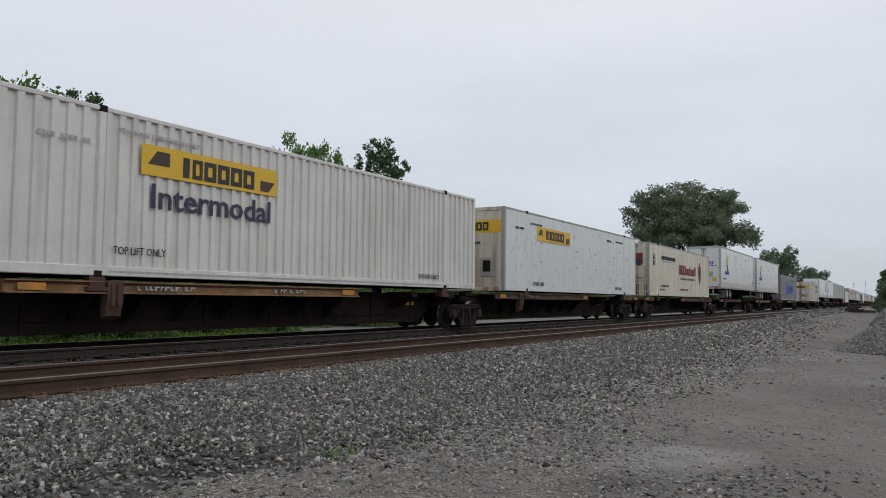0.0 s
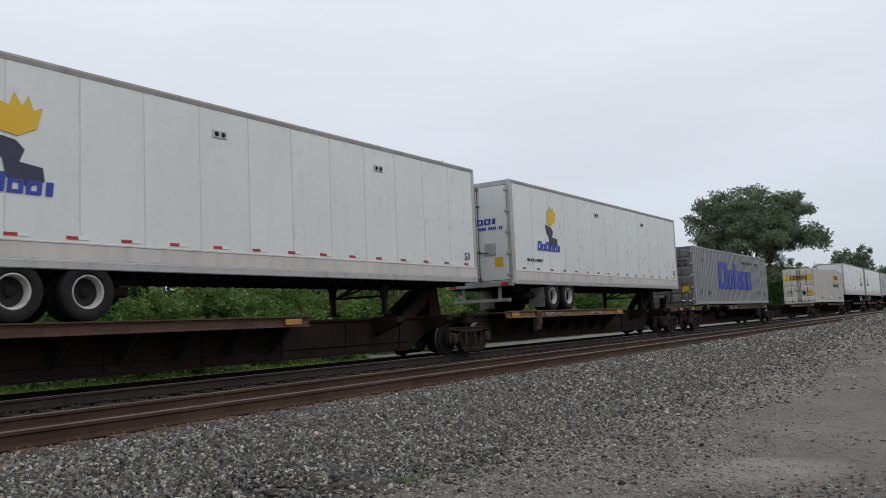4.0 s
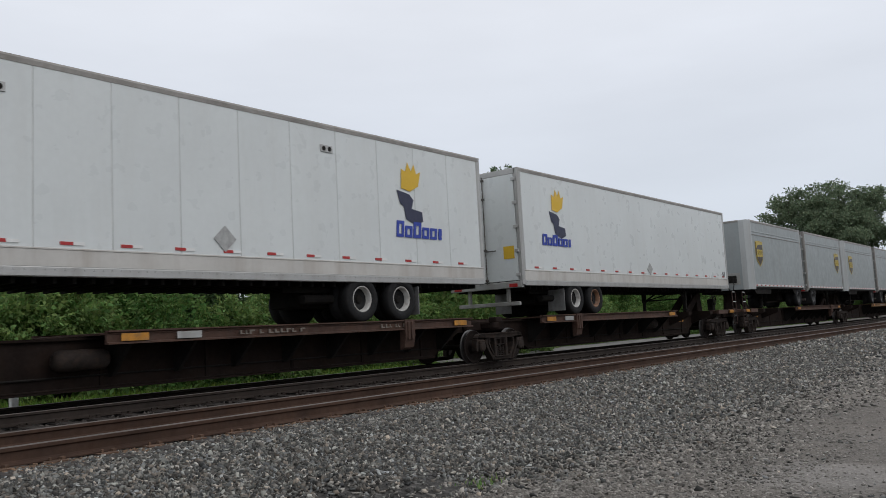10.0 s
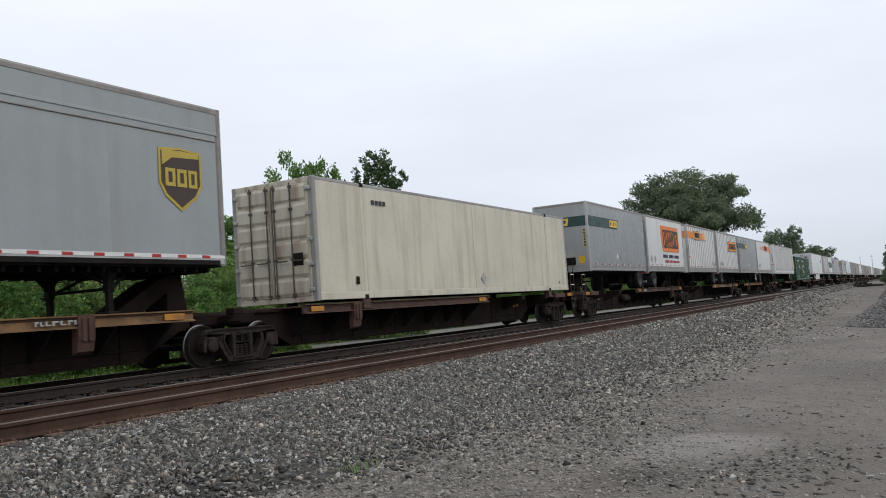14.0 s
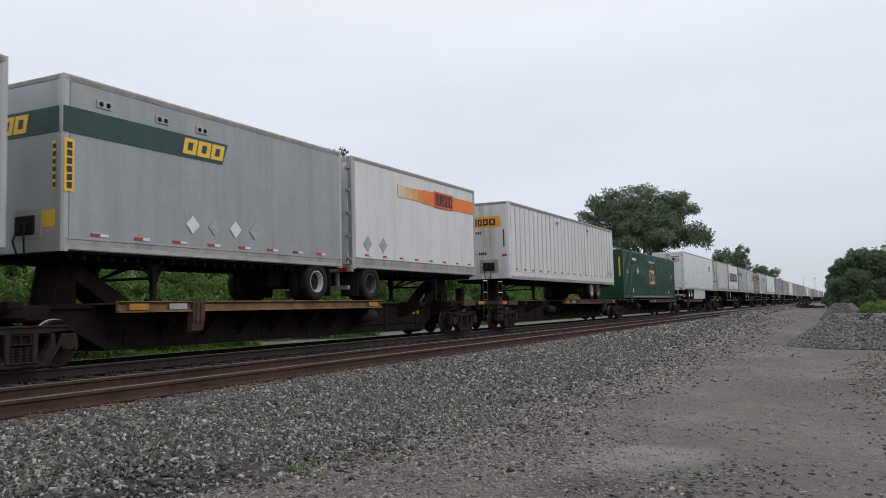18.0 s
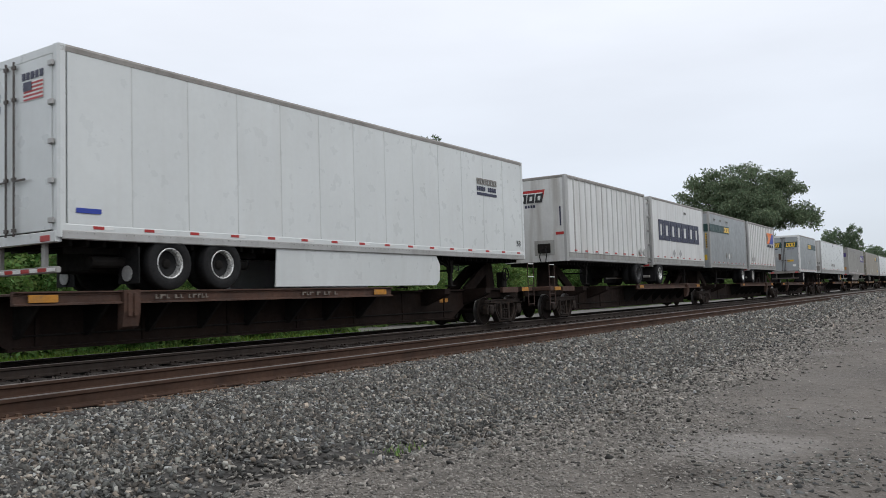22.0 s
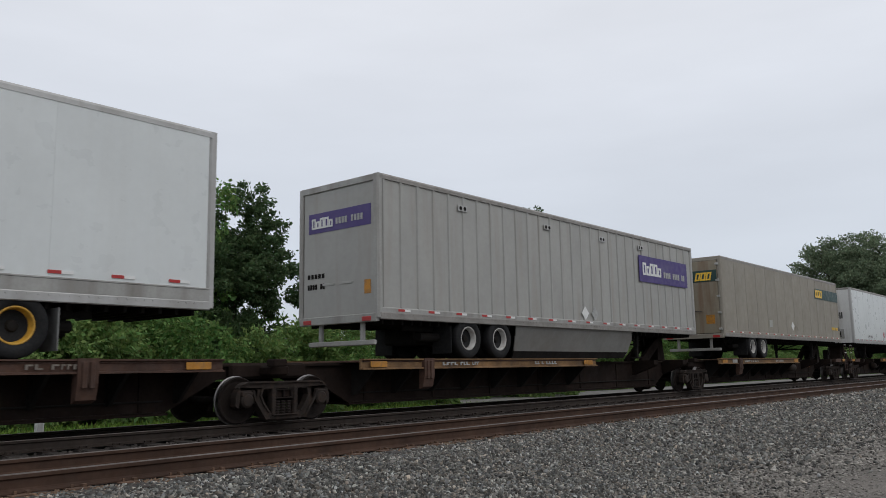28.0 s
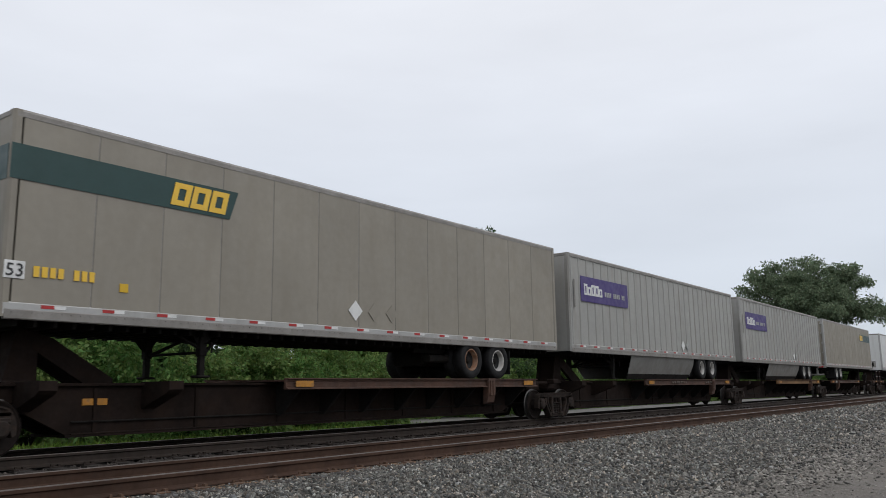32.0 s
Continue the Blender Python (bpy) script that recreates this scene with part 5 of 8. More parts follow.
    part("mud_flap", shared(("flap", pale), lambda: Shape().box(0.66, 1.24, -0.012, 0.012, 1.28, 1.92, 0.006).mesh("mud_flap", "paleflap" if pale else "tyre")), t, "pale rubber mud flap" if pale else "black rubber mud flap", (0, flap_y, 0))
    part("mud_flap", SHARED[("flap", pale)], t, "", (0, flap_y, 0)).rotation_euler = (0, 0, math.pi)
    # landing gear
    gy = (3.8 if tandem else 2.47) if nose else (L - 3.8 if tandem else L - 2.47)

    def gear():
        g = Shape()
        for x in (-0.85, 0.85):
            g.box(x - 0.075, x + 0.075, -0.075, 0.075, 1.55, z0, 0.012)
            g.box(x - 0.055, x + 0.055, -0.055, 0.055, 1.20, 1.56, 0.01)
            g.box(x - 0.13, x + 0.13, -0.13, 0.13, 1.165, 1.21, 0.015)
            g.rod((x, 0.06, 1.60), (x * 0.55, 0.75, z0 - 0.03), 0.035, 6)
            g.rod((x, -0.06, 1.70), (x * 0.7, -0.55, z0 - 0.03), 0.03, 6)
            g.prism([(-0.30, z0 - 0.02), (0.30, z0 - 0.02), (0.09, z0 - 0.30), (-0.09, z0 - 0.30)], x - 0.02, x + 0.02, "x")
        g.rod((-0.85, 0, 1.62), (0.85, 0, 1.62), 0.03, 6)
        g.rod((-0.85, 0, 1.60), (0.85, 0, 2.0), 0.025, 6)
        g.rod((0.90, 0.02, 1.78), (1.12, 0.02, 1.78), 0.018, 6)
        g.rod((1.12, 0.02, 1.78), (1.12, 0.02, 1.60), 0.015, 6)
        return g.mesh("landing_gear", "dark")
    part("landing_gear", shared("gear", gear), t, "dark landing gear legs", (0, gy, 0))
    ky = 0.9 if nose else L - 0.9
    part("kingpin_plate", shared("kingpin", lambda: Shape().box(-0.6, 0.6, -0.6, 0.6, z0 - 0.10, z0 - 0.04, 0.01).mesh("kingpin_plate", "dark")), t, "", (0, ky, 0))
    if skirt:
        a, b = skirt
        sk = Shape().prism([(a + (0 if mat == "bright" else 0.35), 1.20), (b - 0.15, 1.20), (b, 1.32), (b, 1.75), (b - 0.25, z0), (a, z0)], 1.235, 1.262, "x")
        tilt = 0.06 if mat == "bright" else 0.46
        sk.v = [(x - tilt * (z0 - z), y, z) for x, y, z in sk.v]
        part("side_skirt", sk.mesh("side_skirt", "bright" if mat == "bright" else "skirtgrey"), t, "flat aerodynamic side skirt")
        far_sk = Shape()
        far_sk.v, far_sk.f = [(-x, y, z) for x, y, z in sk.v], list(sk.f)
        part("side_skirt", far_sk.mesh("side_skirt", "bright" if mat == "bright" else "skirtgrey"), t)
        if mat != "bright":
            st = Shape().prism([(a + 0.30, 1.17), (b - 0.15, 1.17), (b - 0.03, 1.36), (a + 0.28, 1.36)], 1.228, 1.27, "x")
            st.v = [(x - tilt * (z0 - z), y, z) for x, y, z in st.v]
            part("skirt_strip", st.mesh("skirt_strip", "dark"), t, "black rubber lower edge")
    return t

# ---- the train's cars: bogie to bogie, platform half, couplers at the ends ----
UNITS = [(5.7, 23.2, "L", 0, 0), (23.2, 40.65, "L", 0, 1), (44.87, 62.9, "R", 1, 0), (62.9, 80.9, "L", 0, 0), (80.9, 98.4, "L", 0, 1),
         (102.2, 119.0, "R", 1, 0), (119.0, 136.5, "R", 0, 0), (136.5, 153.75, "R", 0, 0), (153.75, 171.1, "R", 0, 0), (171.1, 187.1, "L", 0, 1)]
UNITS += [(191.1, 208.9, "R", 1, 0), (208.9, 227.7, "R", 0, 0), (227.7, 245.2, "L", 0, 1), (249.26, 266.7, "R", 1, 0), (266.7, 285.5, "R", 0, 0),
         (285.5, 302.74, "L", 0, 1), (306.9, 324.5, "R", 1, 0), (324.5, 343.1, "R", 0, 0), (343.1, 360.4, "L", 0, 1), (364.7, 382.8, "R", 1, 0)]
UNITS += [(382.8, 401.4, "R", 0, 0), (401.4, 418.2, "L", 0, 1), (422.2, 440.7, "R", 1, 0), (440.7, 459.3, "L", 0, 0), (459.3, 477.0, "L", 0, 1),
         (480.85, 497.6, "R", 1, 0), (497.6, 514.7, "R", 0, 0), (514.7, 532.0, "R", 0, 0), (532.0, 549.4, "R", 0, 0), (549.4, 566.6, "L", 0, 1)]
start = 570.7
while start < 1080:
    UNITS += [(start, start + 17.9, "R", 1, 0), (start + 17.9, start + 36.3, "R", 0, 0), (start + 36.3, start + 53.8, "L", 0, 1)]
    start += 57.9
# kingpins that need a stand: place along the train, way the strut leans
HITCH = [(80.2, -1), (98.2, -1), (154.8, 1), (187.0, -1), (192.0, 1), (208.0, -1), (210.4, 1), (226.6, -1), (249.95, 1), (265.6, -1), (268.6, 1), (284.2, -1), (286.95, 1), (302.6, -1),
         (307.6, 1), (360.8, -1), (365.7, 1), (381.5, -1), (384.5, 1), (400.1, -1), (402.3, 1), (418.7, -1), (423.7, 1), (458.1, -1), (476.9, -1), (481.5, 1), (499.1, 1), (516.2, 1), (533.5, 1), (566.1, -1)]
CANS = [7.18, 25.59, 44.35, 101.91, 136.52, 230.0, 325.0, 608.0]
for n, (a, b, deck, lc, rc) in enumerate(UNITS):
    if a > 570:
        hs = [(1.2, 1)] if deck == "R" else [(b - a - 1.0, -1)]
    else:
        hs = [(s - a, d) for s, d in HITCH if a <= s + 0.001 < b + (0.9 if rc else 0)]
    if a == 119.0:      # the empty unit: its stand lies folded
        hs = []
    cs = [q + d - a for q in CANS for d in (1.98, 14.17) if a < q + 8 < b]
    spine_car(a, b, deck, lc, rc, hs, cs, empty=(a == 119.0))

# ---- containers ----
c = container("container", 7.18, "off-white corrugated container with a yellow and black sign panel", "offwhite", True, "front")
plate("sign_panel", c, "signyellow", 2.80, 6.48, 3.13, 3.70, label="yellow sign panel")
blocks("letter_block", c, "black", 3.75, 5.75, 3.20, 3.58, (0.7, 0.8, 1, 1, 1, 1), FACE + 0.008, label="black block")
plate("emblem", c, "brown", 2.95, 3.45, 3.34, 3.60, FACE + 0.008, lean=-0.2)
plate("emblem", c, "brown", 5.95, 6.40, 3.20, 3.42, FACE + 0.008, lean=0.2)
words("lettering", c, "navy", "Intermodal", 3.05, 2.52, 3.24, 0.47, bold=0.014, label="dark blue lettering")
words("lettering", c, "black", "TOP LIFT ONLY", 2.26, 1.64, 1.17, 0.14)
words("lettering", c, "black", "TOP LIFT ONLY", 12.6, 1.50, 1.17, 0.13)
words("lettering", c, "palegrey", "STACKING THREE HIGH ONLY", 2.3, 3.80, 1.9, 0.09)
bars("stencil", c, "palegrey", 0.75, 1.75, 3.50, 3.58, 12)
plate("sign_panel", c, "signyellow", -1.1, 1.15, 3.2, 3.75, 0.02, end=True)

c = container("container", 25.59, "smooth white insulated container with yellow sign panels", "bright", False, "front", "rustcream")
plate("sign_panel", c, "signyellow", 2.89, 6.46, 3.18, 3.72, label="yellow sign panel")
blocks("letter_block", c, "black", 3.75, 5.70, 3.28, 3.62, (0.7, 0.8, 1, 1, 1, 1), FACE + 0.008)
plate("emblem", c, "brown", 3.0, 3.4, 3.40, 3.62, FACE + 0.008, lean=-0.15)
plate("emblem", c, "brown", 5.95, 6.38, 3.24, 3.46, FACE + 0.008, lean=0.15)
words("lettering", c, "black", "TOP LIFT ONLY", 2.46, 1.46, 1.13, 0.14)
words("lettering", c, "black", "TOP LIFT ONLY", 12.54, 1.44, 1.13, 0.14)
words("lettering", c, "black", "STACK TWO HIGH ONLY", 2.25, 3.74, 1.15, 0.08)
words("lettering", c, "black", "STACK TWO HIGH ONLY", 12.7, 3.74, 1.15, 0.08)
bars("stencil", c, "black", 11.4, 12.1, 3.70, 3.80, 10)
bars("stencil", c, "black", 0.9, 1.75, 3.50, 3.57, 10)
for y, z in ((3.35, 3.1), (3.35, 2.4), (7.2, 3.0), (7.2, 2.3), (9.7, 3.0), (9.7, 2.3), (12.4, 3.0), (12.4, 2.3), (14.8, 3.0), (14.8, 2.2)):
    part("side_boss", shared("boss", lambda: Shape().tube([(1.285, 0.05), (1.31, 0.045), (1.315, 0.02)], 10).mesh("side_boss", "alu")), c, "", (0, y, z))
plate("sign_panel", c, "signyellow", -1.10, 1.15, 3.28, 3.74, 0.02, end=True, label="yellow sign panel")
blocks("letter_block", c, "black", -0.75, 0.65, 3.37, 3.66, (0.7, 0.8, 1, 1, 1, 1), 0.012, end=True)
bars("stencil", c, "black", -0.3, 0.35, 2.88, 2.98, 9, 0.02, True)
plate("hatch", c, "alu", 0.35, 0.85, 1.75, 2.4, 0.016, end=True, label="small metal hatch", t=0.03)
plate("hatch_recess", c, "dark", 0.45, 0.75, 1.9, 2.3, -0.013, end=True, t=0.004)
plate("placard", c, "deckrust", -0.98, -0.62, 2.0, 2.35, 0.02, end=True)

c = container("container", 44.35, "cream smooth-sided container with crimson lettering blocks and a crest", "cream", False, "doors", "rustcream", 0)
blocks("letter_block", c, "crimson", 6.96, 11.63, 2.63, 3.22, (1.1, 1.1, 1.2, 0.9, 0.9, 0.5, 0.9, 0.9, 0.9), tall=(0, 1, 2, 5, 8), gap=0.2)
words("lettering", c, "navy", "GLOBAL TRANSPORTATION", 7.25, 2.29, 4.19, 0.14)
blocks("letter_block", c, "navy", 2.70, 5.98, 3.36, 3.58, (1,) * 9, gap=0.35)
bars("stencil", c, "palegrey", 2.75, 5.95, 3.24, 3.29, 30)
part("crest", Shape().prism([(12.5, 2.9), (12.55, 3.3), (12.75, 3.35), (12.85, 3.6), (13.05, 3.6), (13.15, 3.35), (13.35, 3.3), (13.4, 2.9), (13.2, 2.4), (12.95, 2.1), (12.7, 2.4)], FACE, FACE + 0.008, "x").mesh("crest", "crimson"), c, "dark crimson crest")
plate("crest_shield", c, "navy", 12.72, 13.18, 2.5, 3.05, FACE + 0.008)
words("lettering", c, "black", "53 ft\nXHC", 0.77, 2.95, 0.62, 0.66)
bars("stencil", c, "black", 2.66, 4.32, 1.78, 1.88, 14)
words("lettering", c, "black", "TOP LIFT ONLY", 2.25, 1.55, 1.14, 0.11)
bars("stencil", c, "crimson", 7.3, 9.6, 1.62, 1.72, 20)
plate("label_panel", c, "crimson", -1.0, -0.6, 3.0, 3.6, -0.045, end=True)
plate("crest", c, "crimson", 0.5, 0.95, 3.0, 3.6, -0.045, end=True)
plate("crest_shield", c, "navy", 0.6, 0.85, 2.9, 3.3, -0.06, end=True)
bars("stencil", c, "black", -0.95, -0.1, 2.42, 2.52, 10, -0.045, True)
blocks("letter_block", c, "crimson", -1.05, -0.1, 2.8, 2.93, (1,) * 9, -0.045, end=True)

c = container("container", 101.91, "grey corrugated container with big blue lettering blocks", "grey", True, "doors", "doorgrey", 6, casting="red")
blocks("letter_block", c, "blue", 4.42, 11.70, 2.10, 3.58, (1.7, 1.0, 0.7, 0.9, 1.05, 1.0), tall=(0, 2), gap=0.14, label="large blue block")
words("lettering", c, "black", "53", 0.86, 1.80, 0.32, 0.24)
words("lettering", c, "black", "53", 14.98, 1.80, 0.30, 0.24)
bars("stencil", c, "black", 12.8, 13.83, 3.60, 3.76, 10)
bars("stencil", c, "black", 13.64, 13.92, 1.82, 2.02, 2)
bars("stencil", c, "black", 14.66, 14.9, 3.72, 3.80, 3)
for y in (15.5, 15.72):
    plate("marker_plate", c, "palegrey", y, y + 0.08, 3.72, 3.92)
bars("stencil", c, "black", 2.3, 2.6, 1.75, 1.95, 2)
bars("stencil", c, "black", 9.6, 12.3, 3.62, 3.76, 12)
bars("stencil", c, "black", 1.35, 1.6, 3.5, 3.6, 3)
blocks("letter_block", c, "blue", -0.98, -0.2, 3.20, 3.45, (1.7, 1, 0.7, 0.9, 1, 1), -0.045, tall=(0, 2), end=True)
bars("stencil", c, "black", 0.25, 1.0, 3.42, 3.55, 6, -0.045, True)
bars("stencil", c, "black", 0.25, 1.0, 3.22, 3.35, 7, -0.045, True)
plate("label_panel", c, "signyellow", 0.62, 0.98, 1.95, 2.25, -0.045, end=True, label="yellow label")

c = container("container", 136.52, "off-white corrugated container with yellow sign panel and green lettering", "warmwhite", True, "doors", "rustwhite", 6)
plate("sign_panel", c, "signyellow", 9.62, 13.26, 3.28, 3.86, label="yellow sign panel")
blocks("letter_block", c, "black", 10.55, 12.55, 3.38, 3.74, (0.7, 0.8, 1, 1, 1, 1), FACE + 0.008)
plate("emblem", c, "brown", 9.75, 10.2, 3.52, 3.76, FACE + 0.008, lean=-0.15)
plate("emblem", c, "brown", 12.72, 13.18, 3.34, 3.58, FACE + 0.008, lean=0.15)
words("lettering", c, "greenletter", "Intermodal", 9.84, 2.66, 3.2, 0.46, bold=0.014, label="green lettering")
words("lettering", c, "black", "TOP LIFT ONLY", 12.62, 1.57, 1.2, 0.14)
words("lettering", c, "black", "TOP LIFT ONLY", 2.3, 1.57, 1.2, 0.14)
diamond(c, "palewhite", 7.92, 1.77, 0.23)
plate("inspection_mark", c, "red", 7.9, 7.95, 3.55, 3.95)
bars("stencil", c, "palegrey", 4.3, 5.6, 3.72, 3.80, 12)
bars("stencil", c, "black", 14.6, 15.3, 3.5, 3.57, 9)
for x0, x1 in ((-1.08, -0.02), (0.02, 1.12)):
    plate("sign_panel", c, "signyellow", x0, x1, 3.20, 3.66, -0.045, end=True)
blocks("letter_block", c, "black", -0.72, 0.62, 3.28, 3.58, (0.7, 0.8, 1, 1, 1, 1), -0.055, end=True)
plate("label_panel", c, "signyellow", 0.68, 1.05, 1.88, 2.35, -0.045, end=True, label="yellow label")
plate("label_panel", c, "dark", 0.25, 0.5, 1.95, 2.25, -0.045, end=True)
plate("label_panel", c, "palegrey", -0.9, -0.55, 1.95, 2.3, -0.045, end=True)

c = container("container", 230.0, "plain smooth cream container with dented rusty doors", "cream", False, "doors", "rustcream", 6, plain=True)
bars("stencil", c, "black", 2.4, 3.1, 3.68, 3.80, 4)
diamond(c, "palegrey", 8.6, 1.72, 0.2)
plate("mark", c, "dark", 1.55, 1.68, 1.6, 1.8)
diamond(c, "dark", 15.2, 1.55, 0.05)
plate("placard", c, "dark", 0.62, 0.95, 2.1, 2.4, -0.045, end=True)

c = container("container", 325.0, "dark green corrugated container with a yellow square logo", "green", True, "front", "green", casting="dark")
plate("sign_panel", c, "signyellow", 7.17, 8.72, 2.19, 3.14, label="yellow square logo")
blocks("letter_block", c, "black", 7.32, 7.78, 2.36, 3.02, (1,), FACE + 0.008)
blocks("letter_block", c, "blue", 7.80, 8.60, 2.42, 2.90, (1.2, 0.8), FACE + 0.008)
diamond(c, "palewhite", 3.78, 2.97, 0.23)
words("lettering", c, "palewhite", "WARNING HIGH CUBE", 7.1, 3.62, 1.75, 0.13)
words("lettering", c, "palewhite", "53", 0.85, 2.75, 0.36, 0.24)
words("lettering", c, "palewhite", "53", 14.7, 2.75, 0.36, 0.24)
bars("stencil", c, "palewhite", 2.3, 3.4, 3.62, 3.78, 6)
bars("stencil", c, "palewhite", 2.3, 2.55, 1.6, 1.85, 2)
plate("mark", c, "palewhite", 12.4, 12.65, 1.6, 1.7)
plate("mark", c, "palewhite", 13.5, 13.75, 1.55, 1.8)
plate("mark", c, "signyellow", 1.02, 1.12, 2.6, 3.75, 0.02, end=True)
plate("sign_panel", c, "signyellow", -0.85, -0.2, 3.25, 3.72, 0.02, end=True)
blocks("letter_block", c, "black", -0.75, -0.3, 3.32, 3.64, (1, 1), 0.012, end=True)
words("lettering", c, "palewhite", "53", -0.65, 2.4, 0.36, 0.24, 0.02, True)
bars("stencil", c, "palewhite", 0.62, 0.75, 2.0, 3.7, 1, 0.02, True)
plate("label_panel", c, "palewhite", -0.75, -0.2, 1.7, 1.95, 0.02, end=True)

# ---- trailers ----


def goose(t, y, z, sc=1.0):
    """A two-colour bird emblem as plain shapes, with its block name below."""
    p = lambda a, b: (y + a * sc, z + b * sc)
    part("emblem", Shape().prism([p(0.15, 0.0), p(0.45, -0.05), p(0.75, 0.1), p(0.85, 0.45), p(0.70, 0.38), p(0.62, 0.60), p(0.52, 0.42), p(0.40, 0.62), p(0.32, 0.40), p(0.18, 0.45)], FACE, FACE + 0.008, "x").mesh("emblem", "signyellow"), t, "orange-yellow plume shape")
    part("emblem", Shape().prism([p(0.0, -0.05), p(0.42, -0.12), p(0.56, -0.25), p(0.48, -0.45), p(0.85, -0.50), p(0.88, -0.72), p(0.62, -0.82), p(0.28, -0.70), p(0.22, -0.42), p(0.1, -0.35)], FACE, FACE + 0.008, "x").mesh("emblem", "navy"), t, "dark curved shape")


def shield(t, y0, y1, z0, z1):
    w, c = y1 - y0, (y0 + y1) / 2

    def shape(k, x, mat, nm, top=None):
        a, b = c - w * k / 2, c + w * k / 2
        zb, zt = z0 + (1 - k) * w * 0.7, z1 - (1 - k) * w * 0.4
        pts = [(c, zb), (c + w * k * 0.36, zb + 0.22 * (zt - zb)), (b, zb + 0.42 * (zt - zb)), (b, zt - 0.05), (c, zt), (a, zt - 0.05), (a, zb + 0.42 * (zt - zb)), (c - w * k * 0.36, zb + 0.22 * (zt - zb))]
        part(nm, Shape().prism(pts, x, x + 0.006, "x").mesh(nm, mat), t, "brown shield with a gold rim" if mat == "brown" else "")
    shape(1.0, FACE, "shieldgold", "shield_rim")
    shape(0.9, FACE + 0.006, "brown", "shield")
    part("shield_top", Shape().prism([(y0 + 0.07 * w, z1 - 0.30 * (z1 - z0)), (y0 + 0.3 * w, z1 - 0.17 * (z1 - z0)), (y1 - 0.07 * w, z1 - 0.14 * (z1 - z0)), (y1 - 0.07 * w, z1 - 0.07 * (z1 - z0)), (c, z1 - 0.05 * (z1 - z0)), (y0 + 0.07 * w, z1 - 0.07 * (z1 - z0))], FACE + 0.012, FACE + 0.018, "x").mesh("shield_top", "shieldgold"), t, "gold upper field")
    blocks("letter_block", t, "shieldgold", y0 + 0.13 * w, y1 - 0.13 * w, z0 + 0.38 * (z1 - z0), z0 + 0.66 * (z1 - z0), (1, 1, 0.9), FACE + 0.012, gap=0.18)


def greenband(t, y0, y1, z0, z1, text0, text1, lean):
    pts = [(y0, z0), (y1 - (0.18 if lean > 0 else 0), z0), (y1, z1), (y0 + (0.18 if lean < 0 else 0), z1)]
    if lean < 0:
        pts = [(y0, z0), (y1, z0), (y1, z1), (y0 + 0.22, z1)]
    part("colour_band", Shape().prism(pts, FACE, FACE + 0.006, "x").mesh("colour_band", "teal"), t, "dark green band")
    blocks("letter_block", t, "gold", text0, text1 - 0.08, z0 + 0.07, z1 - 0.06, (1, 1, 1), FACE + 0.006, slant=0.22, gap=0.1, label="gold slanted block")


VENTS = shared("vent", lambda: Shape().box(FACE - 0.01, FACE + 0.01, 0, 0.34, 0, 0.15, 0.006).mesh("vent", "alu"))
HOLE = shared("venthole", lambda: Shape().tube([(FACE + 0.008, 0.05), (FACE + 0.016, 0.05)], 10, "x", (0, 0.09, 0.075)).mesh("vent_hole", "dark"))


def vents(t, ys, z=4.66):
    for y in ys:
        v = part("vent", VENTS, t, "small double vent", (0, y, z))
        part("vent_hole", HOLE, v)
        part("vent_hole", HOLE, v, "", (0, 0.16, 0))


def placards(t, ys, z, r=0.2, mats=("palewhite", "palegrey")):
    for i, y in enumerate(ys):
        diamond(t, mats[i % len(mats)], y, z, r)


W53 = "white flush-panelled trailer with yellow and navy emblem"
for s, nose in ((65.06, False), (83.20, False)):
    t = trailer(s, 16.0, nose, "bright", "plate", W53 + ", doors showing", "rimwhite", (2.72, 3.94), railh=0.36, z1=5.28, kick="warmwhite")
    goose(t, 2.3, 4.05)
    blocks("letter_block", t, "blue", 1.69, 3.33, 3.12, 3.42, (0.9, 0.9, 1, 0.9, 0.9, 0.6), tall=(0, 2), slant=0.1)
    words("lettering", t, "black", "AIR-RIDE EQUIPPED", 0.90, 2.71, 1.11, 0.11)
    vents(t, (6.5, 11.4), 4.61)
    words("lettering", t, "black", "53", 15.33, 2.62, 0.26, 0.2)
    blocks("letter_block", t, "blue", -0.8, 0.75, 3.9, 4.15, (0.9, 0.9, 1, 0.9, 0.9, 0.6), -0.015, slant=0.1, tall=(0, 2), end=True)
    bars("stencil", t, "blue", 0.1, 1.0, 3.72, 3.82, 12, -0.015, True)
    bars("stencil", t, "black", -0.9, -0.2, 3.05, 3.12, 10, -0.015, True)
    bars("stencil", t, "black", -0.9, -0.3, 2.9, 2.97, 8, -0.015, True)
    plate("label_panel", t, "signyellow", 0.65, 0.95, 2.55, 2.85, -0.015, end=True)
    plate("emblem", t, "palegrey", 0.3, 0.7, 2.9, 3.3, -0.015, end=True)
t = trailer(153.85, 16.4, True, "bright", "plate", W53 + ", front wall showing", "rimwhite", railh=0.36, z1=5.28, kick="warmwhite")
goose(t, 13.15, 4.15)
blocks("letter_block", t, "blue", 13.07, 14.70, 3.03, 3.40, (0.9, 0.9, 1, 0.9, 0.9, 0.6), tall=(0, 2), slant=0.1)
placards(t, (8.47,), 2.72, 0.24, ("palegrey",))
vents(t, (4.37, 10.86), 4.66)
blocks("letter_block", t, "blue", -0.35, 0.65, 4.4, 4.6, (0.9, 0.9, 1, 0.9, 0.9, 0.6), 0.0, slant=0.1, tall=(0, 2), end=True)
bars("stencil", t, "black", 0.6, 1.05, 2.95, 3.08, 5, 0.0, True)
